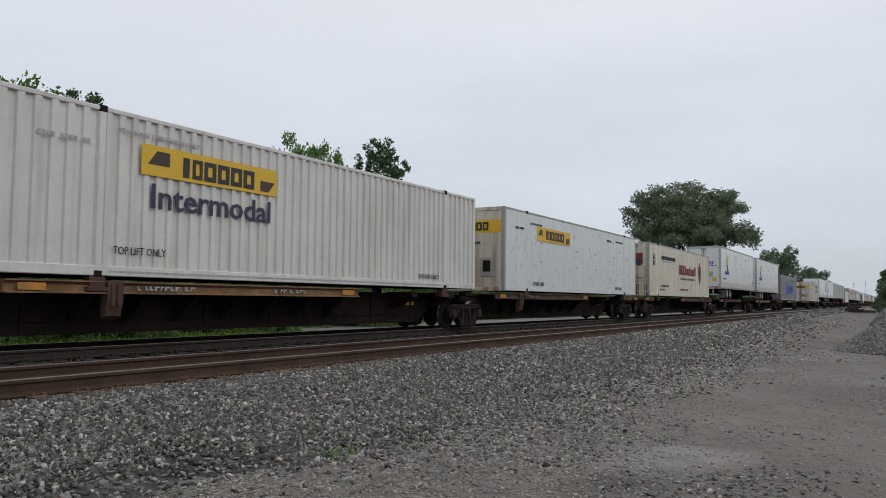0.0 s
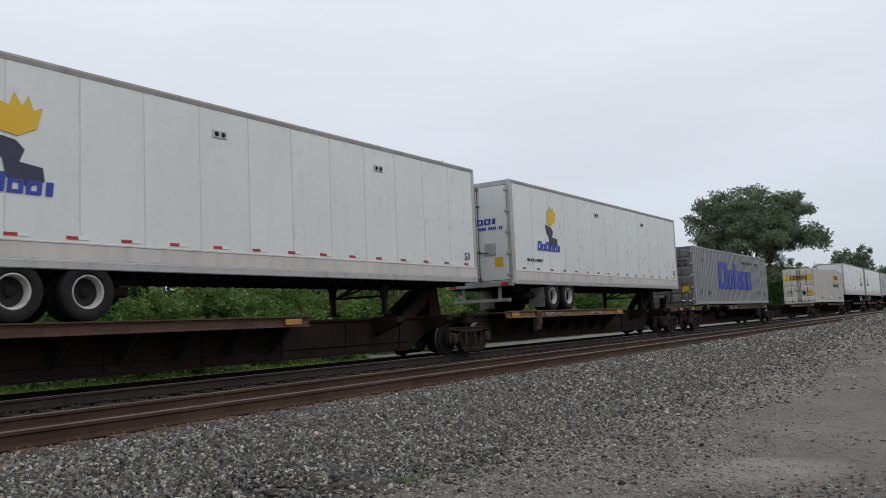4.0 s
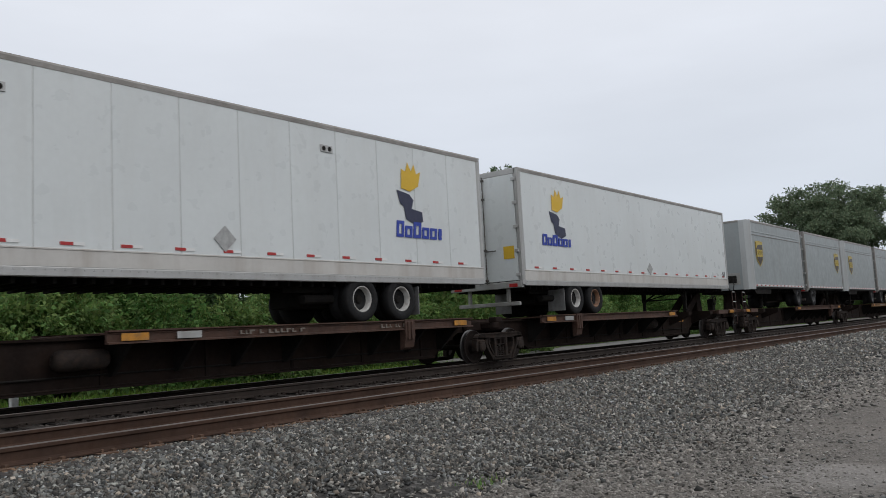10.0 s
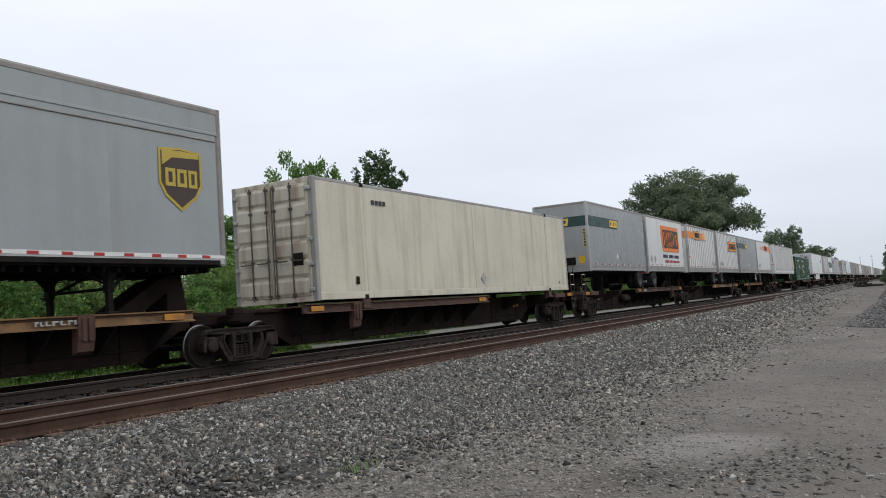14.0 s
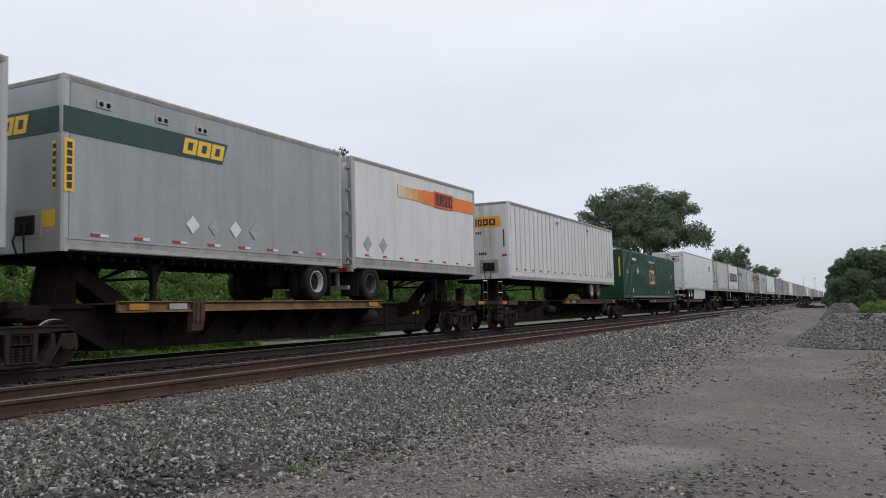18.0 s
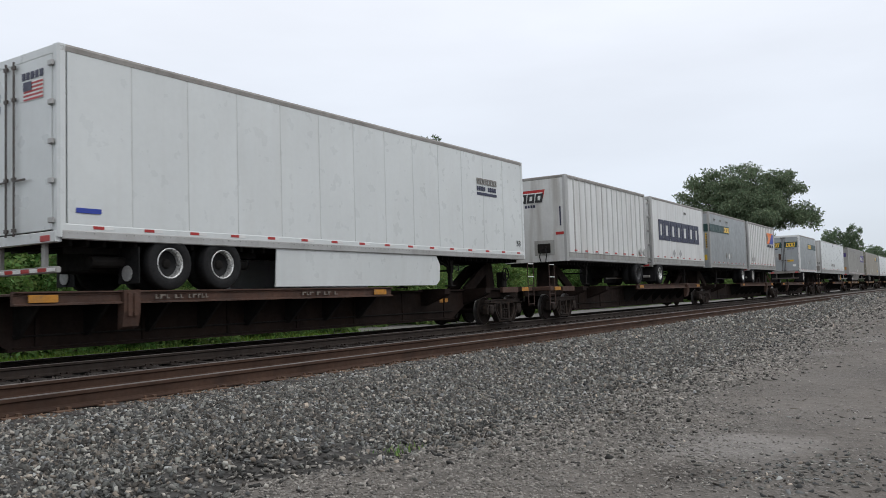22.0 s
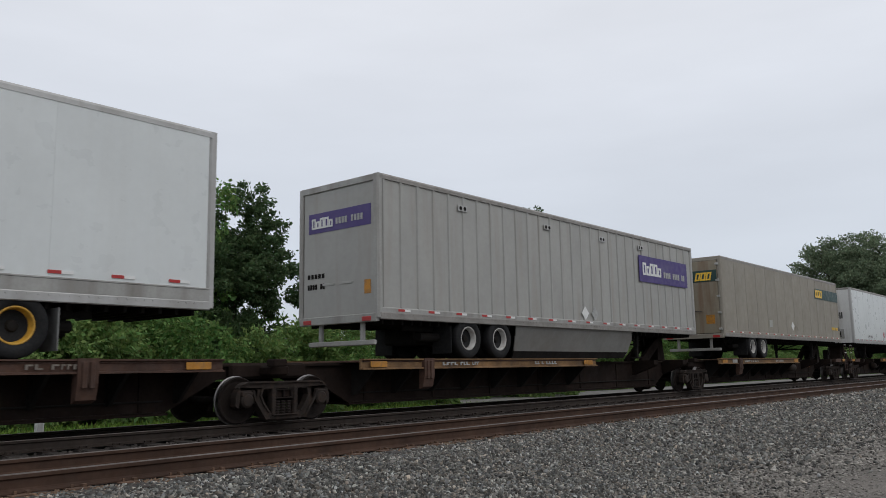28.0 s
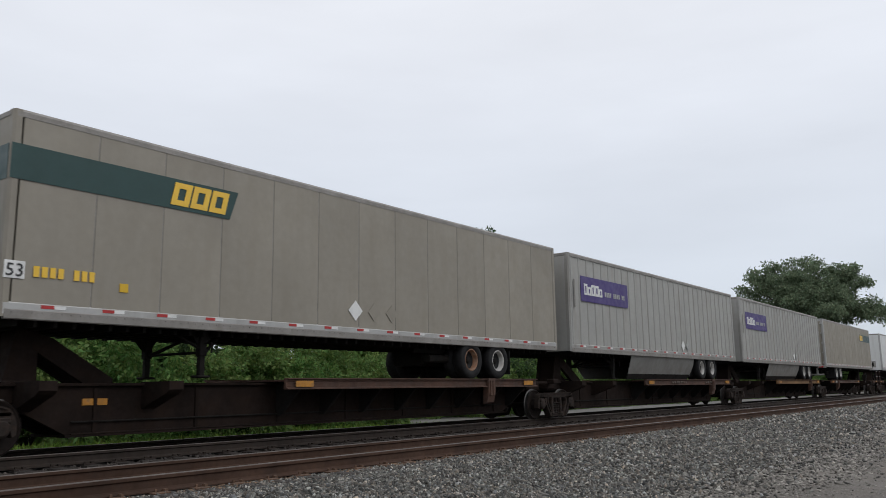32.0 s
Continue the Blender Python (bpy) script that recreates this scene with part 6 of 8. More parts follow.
words("lettering", t, "black", "53", 0.62, 2.32, 0.25, 0.2)
t = trailer(172.04, 15.95, False, "bright", "smooth", W53 + ", stained doors showing", ("rimwhite", "rimrust"), (2.85, 4.08), railh=0.36, z1=5.28, kick="warmwhite")
goose(t, 1.55, 4.2)
blocks("letter_block", t, "blue", 1.08, 2.69, 3.15, 3.47, (0.9, 0.9, 1, 0.9, 0.9, 0.6), tall=(0, 2), slant=0.1)
placards(t, (8.16,), 2.64, 0.22, ("palegrey",))
words("lettering", t, "black", "53", 15.3, 2.5, 0.26, 0.2)
plate("label_panel", t, "signyellow", 0.7, 1.05, 2.75, 3.1, -0.015, end=True, label="yellow label")
plate("placard", t, "dulledge", -0.7, -0.2, 2.25, 2.65, -0.015, end=True)

for s, L, nose, y0 in ((191.1, 8.55, True, 0.89), (200.5, 8.05, False, 6.32), (209.5, 8.6, True, 1.08), (219.15, 7.95, False, 6.32)):
    t = trailer(s, L, nose, "shieldgrey", "smooth", "pale grey short trailer with a brown and gold shield", "rimdark", band=0.42, z1=5.26, roof="dulledge", rail="alu", post="dulledge" if not nose else "alu", cap=nose)
    shield(t, y0, y0 + 1.06, 3.06, 4.30)
    for a, b in ((0.3, 2.9), (L - 2.1, L - 0.5)) if nose else ((0.35, 1.7),):
        part("wheel_guard", Shape().prism([(a, 2.045), (b, 2.045), (b - 0.1, 1.80), (a + 0.35, 1.80)], 1.22, 1.25, "x").mesh("wheel_guard", "dark"), t, "black lower side guard")
    part("sill_strip", Shape().box(1.25, 1.3035, 0.52 if nose else 0.15, L - 0.15, 2.03, 2.135, 0.01).mesh("sill_strip", "dark"), t, "black strip along the lower edge")
    part("moulding", Shape().box(1.286, 1.312, 0.55 if nose else 0.15, L - 0.15, 4.54, 4.575, 0.008).mesh("moulding", "dulledge"), t, "grey moulding")
    bars("stencil", t, "navy", -1.0, -0.5, 4.25, 4.4, 6, 0.0, True)


def fading(t, steps, z0, z1):
    """A painted band that bleaches out along the side, in steps (from, to, colour)."""
    for a, b, mat in steps:
        plate("colour_band", t, mat, a, b, z0, z1, label="orange band bleached by the sun")


def cut_sign(t, y0, y1, z0, z1, middle, ends, lean=0.08):
    """Sign panel with cut corners, a dark border and deeper-coloured ends."""
    def shape(e, x, a, b, mat):
        w = y1 - y0
        return Shape().prism([(a - e, z0 - e + lean * (a - y0) / w), (b + e, z0 - e), (b + e + 0.04, z0 + 0.12), (b + e, z1 + e), (a - e, z1 + e), (a - e - 0.05, z1 - 0.15)], x, x + 0.005, "x").mesh("sign_panel", mat)
    part("sign_border", shape(0.035, FACE, y0, y1, "black"), t, "dark border")
    part("sign_panel", shape(0.0, FACE + 0.004, y0, y1, middle), t, "amber sign panel with cut corners")
    w = (y1 - y0) * 0.16
    plate("sign_end", t, ends, y0 + 0.03, y0 + w, z0 + 0.05 + lean, z1 - 0.04, FACE + 0.008, t=0.003)
    plate("sign_end", t, ends, y1 - w, y1 - 0.03, z0 + 0.06, z1 - 0.04, FACE + 0.008, t=0.003)


def number_column(t, y, z0, z1, n, mat, back=None):
    """A column of unreadable figures down the corner post of the side."""
    if back:
        plate("number_strip", t, back, y - 0.03, y + 0.17, z0 - 0.04, z1 + 0.04)
    h = (z1 - z0) / n
    for k in range(n):
        plate("digit_bar", t, mat, y + 0.02, y + 0.12, z0 + k * h + h * 0.12, z0 + k * h + h * 0.85, FACE + (0.009 if back else 0.0))

t = trailer(249.05, 8.55, True, "silver", "smooth", "silver short trailer with dark green band and gold blocks", "rimdark", rail="alu", railh=0.20)
greenband(t, 0.10, 4.34, 4.05, 4.50, 2.97, 4.20, 1)
plate("colour_band", t, "teal", -1.17, 1.2, 4.05, 4.50, 0.0, end=True)
blocks("letter_block", t, "gold", -0.75, 0.35, 4.12, 4.44, (1, 1, 1), -0.008, slant=0.22, gap=0.1, end=True)
bars("stencil", t, "gold", 1.05, 1.16, 3.1, 3.95, 1, 0.0, True)
for k in range(6):
    plate("digit_bar", t, "black", 1.07, 1.14, 3.14 + k * 0.135, 3.22 + k * 0.135, -0.011, end=True)
plate("label_panel", t, "signyellow", 0.75, 1.05, 2.4, 2.72, 0.0, end=True)
placards(t, (3.85, 4.5), 2.72, 0.18)
for x in (-0.9, -0.3):
    plate("placard", t, "palewhite", x, x + 0.3, 2.5, 2.8, 0.0, end=True)

t = trailer(258.3, 8.1, False, "white", "smooth", "white short trailer with an orange sign panel", "rimdark", railh=0.28)
part("sign_panel", Shape().prism([(3.15, 3.20), (6.85, 3.20), (6.95, 3.35), (6.95, 4.70), (2.97, 4.70), (2.97, 4.1)], FACE, FACE + 0.006, "x").mesh("sign_panel", "signorange"), t, "orange sign panel with a cut corner")
blocks("letter_block", t, "black", 3.35, 6.70, 3.42, 4.48, (1, 0.8, 0.75, 0.75, 1, 1.2), FACE + 0.006, gap=0.22, label="tall black block")
bars("stencil", t, "navy", 3.11, 7.0, 2.84, 3.02, 15)
bars("stencil", t, "red", 3.5, 6.8, 2.56, 2.70, 18)
placards(t, (0.62, 1.35), 2.72, 0.22, ("palegrey",))
bars("stencil", t, "black", -0.4, 0.2, 3.5, 3.6, 4, -0.015, True)

t = trailer(267.7, 8.45, True, "white", "rib", "white ribbed short trailer with a faded orange band", "rimdark", roof="dulledge", railh=0.28)
fading(t, ((0.0, 1.86, "fade_a"), (3.66, 4.3, "fade_a"), (4.3, 4.85, "fade_b"), (4.85, 5.35, "fade_c"), (5.35, 5.75, "fade_d")), 4.26, 4.70)
cut_sign(t, 2.02, 3.50, 4.22, 4.76, "amber", "signyellow", 0.0)
number_column(t, 0.06, 3.2, 4.1, 6, "black")
plate("label_panel", t, "red", 0.02, 0.36, 2.95, 3.08)
blocks("letter_block", t, "black", 2.15, 3.35, 4.32, 4.68, (1, 0.8, 0.75, 0.75, 1, 1.2), FACE + 0.012, gap=0.22)
plate("colour_band", t, "fade_a", 0.25, 1.16, 4.26, 4.70, 0.0, end=True)
plate("sign_panel", t, "amber", -0.75, 0.12, 4.22, 4.74, 0.0, end=True)
blocks("letter_block", t, "black", -0.65, 0.04, 4.32, 4.66, (1, 0.8, 0.75, 0.75, 1, 1.2), -0.008, gap=0.22, end=True)
placards(t, (7.6, 8.1), 2.6, 0.17, ("palegrey",))
t = trailer(276.97, 8.05, False, "white", "rib", "white ribbed short trailer with a yellow-orange sign", "rimdark", railh=0.28)
cut_sign(t, 4.34, 7.57, 3.75, 4.48, "amber", "signorange", 0.05)
blocks("letter_block", t, "black", 4.62, 7.30, 3.90, 4.34, (1, 0.8, 0.75, 0.75, 1, 1.2), FACE + 0.011, gap=0.25)
placards(t, (0.9, 1.7), 2.7, 0.2, ("palegrey",))
plate("sign_panel", t, "signorange", -0.2, 0.95, 4.1, 4.5, -0.015, end=True)
blocks("letter_block", t, "black", -0.1, 0.85, 4.16, 4.42, (1, 0.8, 0.75, 0.75, 1, 1.2), -0.024, end=True)

t = trailer(286.05, 8.6, True, "silver", "smooth", "silver short trailer with dark green band and gold blocks", "rimwhite", railh=0.20)
greenband(t, 0.0, 4.16, 4.10, 4.56, 2.80, 4.05, 1)
plate("colour_band", t, "teal", -1.17, 1.2, 4.10, 4.56, 0.0, end=True)
blocks("letter_block", t, "gold", -0.75, 0.35, 4.17, 4.50, (1, 1, 1), -0.008, slant=0.22, gap=0.1, end=True)
vents(t, (0.7, 2.1, 3.2), 4.66)
placards(t, (3.1, 3.75, 4.4, 5.05), 2.72, 0.19)
bars("stencil", t, "gold", 1.05, 1.16, 3.1, 3.95, 1, 0.0, True)
for k in range(6):
    plate("digit_bar", t, "black", 1.07, 1.14, 3.14 + k * 0.135, 3.22 + k * 0.135, -0.011, end=True)
plate("label_panel", t, "signyellow", 0.8, 1.12, 2.45, 2.75, 0.0, end=True)
number_column(t, 0.06, 3.1, 3.95, 6, "black", "gold")
t = trailer(295.2, 8.15, False, "white", "smooth", "white short trailer with a fading orange band", "rimdark", railh=0.28)
fading(t, ((2.5, 2.95, "fade_d"), (2.95, 3.4, "fade_c"), (3.4, 3.8, "fade_b"), (3.8, 4.1, "fade_a")), 4.28, 4.64)
plate("colour_band", t, "signorange", 4.1, 8.0, 4.24, 4.68)
plate("sign_panel", t, "redorange", 4.87, 6.32, 4.20, 4.73, FACE + 0.006)
blocks("letter_block", t, "black", 5.0, 6.2, 4.28, 4.66, (1, 0.8, 0.75, 0.75, 1, 1.2), FACE + 0.012, gap=0.22)
placards(t, (0.75, 1.6), 2.75, 0.22, ("palegrey",))

t = trailer(306.7, 16.0, True, "white", "rib", "long white ribbed trailer with a yellow sign on its front", ("rimwhite", "rimrust"), end_mat="stained", railh=0.28, kick="white", rail="white")
part("sign_panel", Shape().prism([(-0.98, 4.12), (0.88, 4.12), (0.95, 4.20), (0.88, 4.56), (-0.98, 4.56), (-1.04, 4.46)], -0.008, 0.0, "y").mesh("sign_panel", "amber"), t, "amber sign panel with cut corners")
blocks("letter_block", t, "black", -0.8, 0.7, 4.2, 4.46, (1, 0.8, 0.75, 0.75, 1, 1.2), -0.008, gap=0.22, end=True)
bars("stencil", t, "black", -0.5, 0.3, 3.0, 3.1, 9, 0.0, True)
bars("stencil", t, "navy", -0.25, 0.1, 3.85, 3.95, 4, 0.0, True)
bars("stencil", t, "navy", 1.02, 1.1, 3.3, 4.0, 1, 0.0, True)
plate("label_panel", t, "red", 0.95, 1.16, 2.92, 3.0, 0.0, end=True)
vents(t, (5.9, 10.8), 4.66)
placards(t, (14.9, 15.4), 2.6, 0.17, ("palegrey",))

t = trailer(345.6, 15.85, False, "bright", "plate", "clean white trailer with side skirt and a door flag", "rimalu", (2.15, 3.36), skirt=(4.8, 10.95), rail="bright", post="bright")
plate("flag", t, "palewhite", 0.35, 0.92, 4.30, 4.62, -0.015, end=True, label="small striped flag decal")
for k in range(5):
    plate("flag_stripe", t, "red", 0.35, 0.92, 4.31 + k * 0.064, 4.342 + k * 0.064, -0.023, end=True, t=0.004)
plate("flag_canton", t, "navy", 0.35, 0.6, 4.47, 4.62, -0.03, end=True, t=0.004)
for k in range(4):
    plate("reflective_tape", t, "red", -0.95 + k * 0.5, -0.7 + k * 0.5, 1.485, 1.545, 0.098, end=True, label="red reflective tape" if k == 0 else "")
    plate("reflective_tape", t, "palewhite", -0.69 + k * 0.5, -0.46 + k * 0.5, 1.485, 1.545, 0.098, end=True)
for x in (-0.95, 0.95):
    part("flap_emblem", Shape().tube([(0.0, 0.14), (0.012, 0.14)], 18, "y", (x, 1.47, 1.46)).mesh("flap_emblem", "palegrey"), t, "pale round emblem on the mud flap")
bars("stencil", t, "navy", 0.3, 0.95, 4.66, 4.78, 5, -0.015, True)
bars("stencil", t, "navy", -0.95, -0.35, 4.42, 4.55, 5, -0.015, True)
bars("stencil", t, "navy", -0.95, -0.35, 4.22, 4.34, 6, -0.015, True)
blocks("letter_block", t, "dulledge", 12.95, 14.1, 4.16, 4.34, (1, 1, 1, 1, 1, 1), gap=0.2)
plate("label_panel", t, "navy", 12.95, 14.1, 3.84, 3.92)
bars("stencil", t, "navy", 12.95, 14.1, 3.97, 4.10, 9)
words("lettering", t, "black", "53", 15.3, 2.4, 0.24, 0.18)
plate("label_panel", t, "blue", 0.3, 0.75, 2.42, 2.5)

t = trailer(364.77, 8.35, True, "white", "rib", "white ribbed short trailer with a red and black front emblem", "rimdark", end_mat="stained", railh=0.28)
plate("emblem", t, "red", -0.55, 0.47, 4.28, 4.66, 0.0, lean=0.1, end=True)
plate("emblem", t, "palewhite", -0.6, 0.38, 4.26, 4.56, -0.008, end=True)
blocks("letter_block", t, "black", -0.62, 0.36, 4.20, 4.52, (1.1, 1, 1), -0.016, slant=0.15, end=True)
bars("stencil", t, "navy", -0.35, 0.1, 4.02, 4.12, 4, 0.0, True)
bars("stencil", t, "navy", 1.02, 1.1, 3.3, 4.0, 1, 0.0, True)
plate("label_panel", t, "red", 0.85, 1.16, 2.98, 3.08, 0.0, end=True)
placards(t, (7.5, 8.0), 2.55, 0.17, ("palegrey",))
t = trailer(373.95, 8.4, False, "white", "plate", "white short trailer with large dark blue lettering blocks", "rimalu", railh=0.28)
blocks("letter_block", t, "navy", 0.92, 7.38, 3.20, 4.15, (0.85, 1.1, 1.1, 0.95, 1.35, 1.1, 1.0), gap=0.1, label="large dark blue block")
vents(t, (4.9,), 4.6)
placards(t, (3.1, 4.1), 2.62, 0.2, ("palegrey",))

t = trailer(383.6, 8.5, True, "silver", "smooth", "silver short trailer with dark green band and gold blocks", "rimalu", railh=0.20)
greenband(t, 0.0, 4.30, 4.03, 4.46, 2.98, 4.2, 1)
plate("colour_band", t, "teal", -1.17, 1.2, 4.03, 4.46, 0.0, end=True)
blocks("letter_block", t, "gold", -0.75, 0.35, 4.10, 4.40, (1, 1, 1), -0.008, slant=0.22, gap=0.1, end=True)
vents(t, (0.9, 2.2, 3.6), 4.66)
placards(t, (3.4, 4.0, 4.6), 2.75, 0.19, ("dulledge", "palewhite", "palegrey"))
bars("stencil", t, "gold", 1.05, 1.16, 3.1, 3.95, 1, 0.0, True)
for k in range(6):
    plate("digit_bar", t, "black", 1.07, 1.14, 3.14 + k * 0.135, 3.22 + k * 0.135, -0.011, end=True)
plate("label_panel", t, "signyellow", 0.75, 1.1, 2.45, 2.75, 0.0, end=True)
t = trailer(392.8, 8.25, False, "white", "rib", "white ribbed short trailer with an orange and blue emblem", "rimwhite", railh=0.28)
plate("emblem", t, "signorange", 5.70, 7.68, 3.90, 4.66, label="orange and blue square emblem")
part("emblem", Shape().prism([(6.3, 3.90), (7.68, 3.90), (7.68, 4.6), (7.3, 4.62)], FACE + 0.008, FACE + 0.014, "x").mesh("emblem", "blue"), t)
part("emblem", Shape().prism([(5.70, 4.0), (6.1, 4.28), (5.70, 4.55)], FACE + 0.008, FACE + 0.014, "x").mesh("emblem", "dulledge"), t)
bars("stencil", t, "navy", 5.70, 7.65, 3.65, 3.82, 13)
placards(t, (1.0, 1.35), 2.7, 0.2, ("palegrey",))

t = trailer(411.35, 8.2, False, "silver", "smooth", "silver short trailer with green and gold door signs", "rimwhite", (1.35,), rail="white")
part("colour_band", Shape().prism([(3.95, 4.02), (8.1, 4.02), (8.1, 4.46), (4.05, 4.50)], FACE, FACE + 0.006, "x").mesh("colour_band", "teal"), t, "dark green band")
blocks("letter_block", t, "gold", 4.2, 5.6, 4.10, 4.42, (1, 1, 1), FACE + 0.006, slant=0.22, gap=0.1)
for x0, x1 in ((-1.12, -0.14), (0.08, 1.10)):
    plate("door_sign", t, "teal", x0, x1, 4.10, 4.58, -0.015, end=True)
    blocks("letter_block", t, "gold", x0 + 0.14, x1 - 0.2, 4.17, 4.50, (1, 1, 1), -0.024, slant=0.22, gap=0.1, end=True)
    bars("stencil", t, "navy", x0 + 0.25, x1 - 0.25, 3.95, 4.02, 6, -0.015, True)
plate("label_panel", t, "signyellow", 0.28, 0.78, 2.92, 3.08, -0.015, end=True, label="yellow number label")
plate("emblem", t, "palegrey", -0.85, -0.4, 3.25, 3.65, -0.015, end=True)
plate("emblem", t, "deckrust", -0.4, -0.2, 3.1, 3.6, -0.015, end=True)
plate("label_panel", t, "palewhite", 0.7, 0.95, 2.5, 2.68, -0.015, end=True)
placards(t, (3.7, 4.4), 2.85, 0.2)

t = trailer(422.8, 16.15, True, "bright", "smooth", "long plain white trailer with worn grey placards", ("rimalu", "rimyellow"), end_mat="stained", roof="alu", railh=0.30)
placards(t, (6.5, 7.15, 7.8, 8.4), 2.83, 0.19, ("palegrey", "dulledge"))
bars("stencil", t, "black", 7.73, 8.2, 4.80, 4.90, 5)
words("lettering", t, "black", "53", 0.9, 2.85, 0.25, 0.2, 0.0, True)
bars("stencil", t, "navy", -1.0, -0.5, 3.9, 4.02, 6, 0.0, True)
plate("label_panel", t, "dulledge", 0.75, 1.1, 2.25, 2.7, 0.0, end=True)
t = trailer(442.95, 16.1, False, "ribgrey", "rib", "long dusty grey ribbed trailer, purple signs, side skirt", "rimwhite", (3.05, 4.29), roll_door=True, skirt=(5.03, 11.5), rail="dirtyrail")
plate("sign_panel", t, "purple", 11.90, 15.56, 3.63, 4.49, label="purple sign panel")
blocks("letter_block", t, "palewhite", 12.14, 13.47, 3.86, 4.27, (0.8, 0.8, 0.85, 0.9, 0.8), FACE + 0.008, tall=(0, 2, 3), gap=0.08, low=0.75)
bars("stencil", t, "palegrey", 13.67, 15.35, 3.86, 4.06, 12, FACE + 0.008)
plate("sign_panel", t, "purple", -0.97, 1.06, 4.04, 4.50, 0.03, end=True)
blocks("letter_block", t, "palewhite", -0.85, -0.15, 4.14, 4.38, (0.8, 0.8, 0.85, 0.9, 0.8), 0.02, tall=(0, 2, 3), gap=0.08, end=True)
bars("stencil", t, "palegrey", -0.05, 0.95, 4.18, 4.32, 10, 0.02, True)
bars("stencil", t, "dark", -1.0, -0.4, 3.0, 3.1, 5, 0.03, True)
bars("stencil", t, "dark", -1.0, -0.4, 2.75, 2.87, 7, 0.03, True)
plate("label_panel", t, "reflector", 0.85, 1.05, 2.55, 2.85, 0.03, end=True)
vents(t, (2.7, 6.4, 9.4, 11.9), 4.66)
placards(t, (8.4, 8.95), 2.45, 0.2, ("palewhite", "palegrey"))
t = trailer(461.74, 16.0, False, "beige", "plate", "long road-dirty beige trailer with green band and rusty doors", "rimwhite", (3.0, 4.25), end_mat="rustbeige", rail="beige", roof="dulledge")
greenband(t, 11.87, 16.0, 4.10, 4.62, 12.05, 13.2, -1)
for x0, x1 in ((-1.12, -0.05), (0.08, 1.12)):
    plate("door_sign", t, "teal", x0, x1, 4.15, 4.6, -0.015, end=True)
    blocks("letter_block", t, "gold", x0 + 0.15, x1 - 0.25, 4.2, 4.52, (1, 1, 1), -0.024, slant=0.22, gap=0.1, end=True)
bars("stencil", t, "gold", 14.49, 15.6, 2.60, 2.74, 8)
words("lettering", t, "black", "53", 15.68, 2.58, 0.24, 0.2)
placards(t, (8.2, 8.95), 2.62, 0.21, ("palewhite", "beige"))
plate("patch_plate", t, "ribgrey", 5.1, 5.5, 2.5, 2.8)
plate("label_panel", t, "reflector", 0.6, 0.95, 2.5, 2.85, -0.015, end=True)
t = trailer(480.65, 15.05, True, "bright", "plate", "long white trailer with red and white warning placards", "rimrust", end_mat="stained", roof="dulledge")
for y in (3.02, 13.21):
    plate("label_panel", t, "black", y - 0.008, y + 1.108, 2.322, 2.518, x=1.294)
    plate("label_panel", t, "palewhite", y, y + 1.10, 2.33, 2.51, x=1.302, t=0.003)
words("lettering", t, "black", "LIFT HERE", 3.10, 2.36, 0.94, 0.12, 1.304)
words("lettering", t, "black", "LIFT HERE", 13.29, 2.36, 0.9, 0.12, 1.304)
placards(t, (7.02,), 2.58, 0.2, ("red",))
diamond(t, "palewhite", 7.02, 2.58, 0.09).location.x = 0.008
placards(t, (7.66,), 2.57, 0.21, ("palegrey",))
diamond(t, "red", 8.29, 2.58, 0.18)
plate("placard_band", t, "palewhite", 8.1, 8.48, 2.53, 2.63, FACE + 0.009)
plate("placard", t, "red", -0.6, -0.3, 2.5, 2.8, 0.0, end=True)
plate("placard", t, "palegrey", -0.2, 0.1, 2.45, 2.75, 0.0, end=True)
bars("stencil", t, "black", 0.5, 0.8, 3.4, 3.75, 3, 0.0, True)
t = trailer(498.2, 16.25, True, "beige", "plate", "long road-dirty beige trailer with dark green band and gold blocks", ("rimrust", "rimwhite"), end_mat="beige", rail="alu", roof="dulledge", post="beige")
greenband(t, 0.0, 4.17, 4.06, 4.60, 2.71, 3.95, 1)
plate("colour_band", t, "teal", -1.17, 1.22, 4.06, 4.60, 0.0, end=True)
blocks("letter_block", t, "gold", -0.7, 0.4, 4.14, 4.52, (1, 1, 1), -0.008, slant=0.22, gap=0.1, end=True)
bars("stencil", t, "gold", 0.45, 1.45, 2.63, 2.79, 8)
plate("number_patch", t, "palewhite", 0.02, 0.32, 2.58, 2.84, FACE)
words("lettering", t, "black", "53", 0.05, 2.61, 0.24, 0.19, FACE + 0.008)
plate("label_panel", t, "signyellow", 1.85, 2.0, 2.52, 2.66)
placards(t, (7.4,), 2.6, 0.22, ("palewhite",))
placards(t, (8.0, 8.6), 2.6, 0.2, ("beige",))
bars("stencil", t, "gold", -0.7, 0.3, 3.42, 3.54, 8, 0.0, True)
for x, m in ((0.5, "palewhite"), (0.85, "signyellow")):
    plate("label_panel", t, m, x, x + 0.22, 2.9, 3.2, 0.0, end=True)


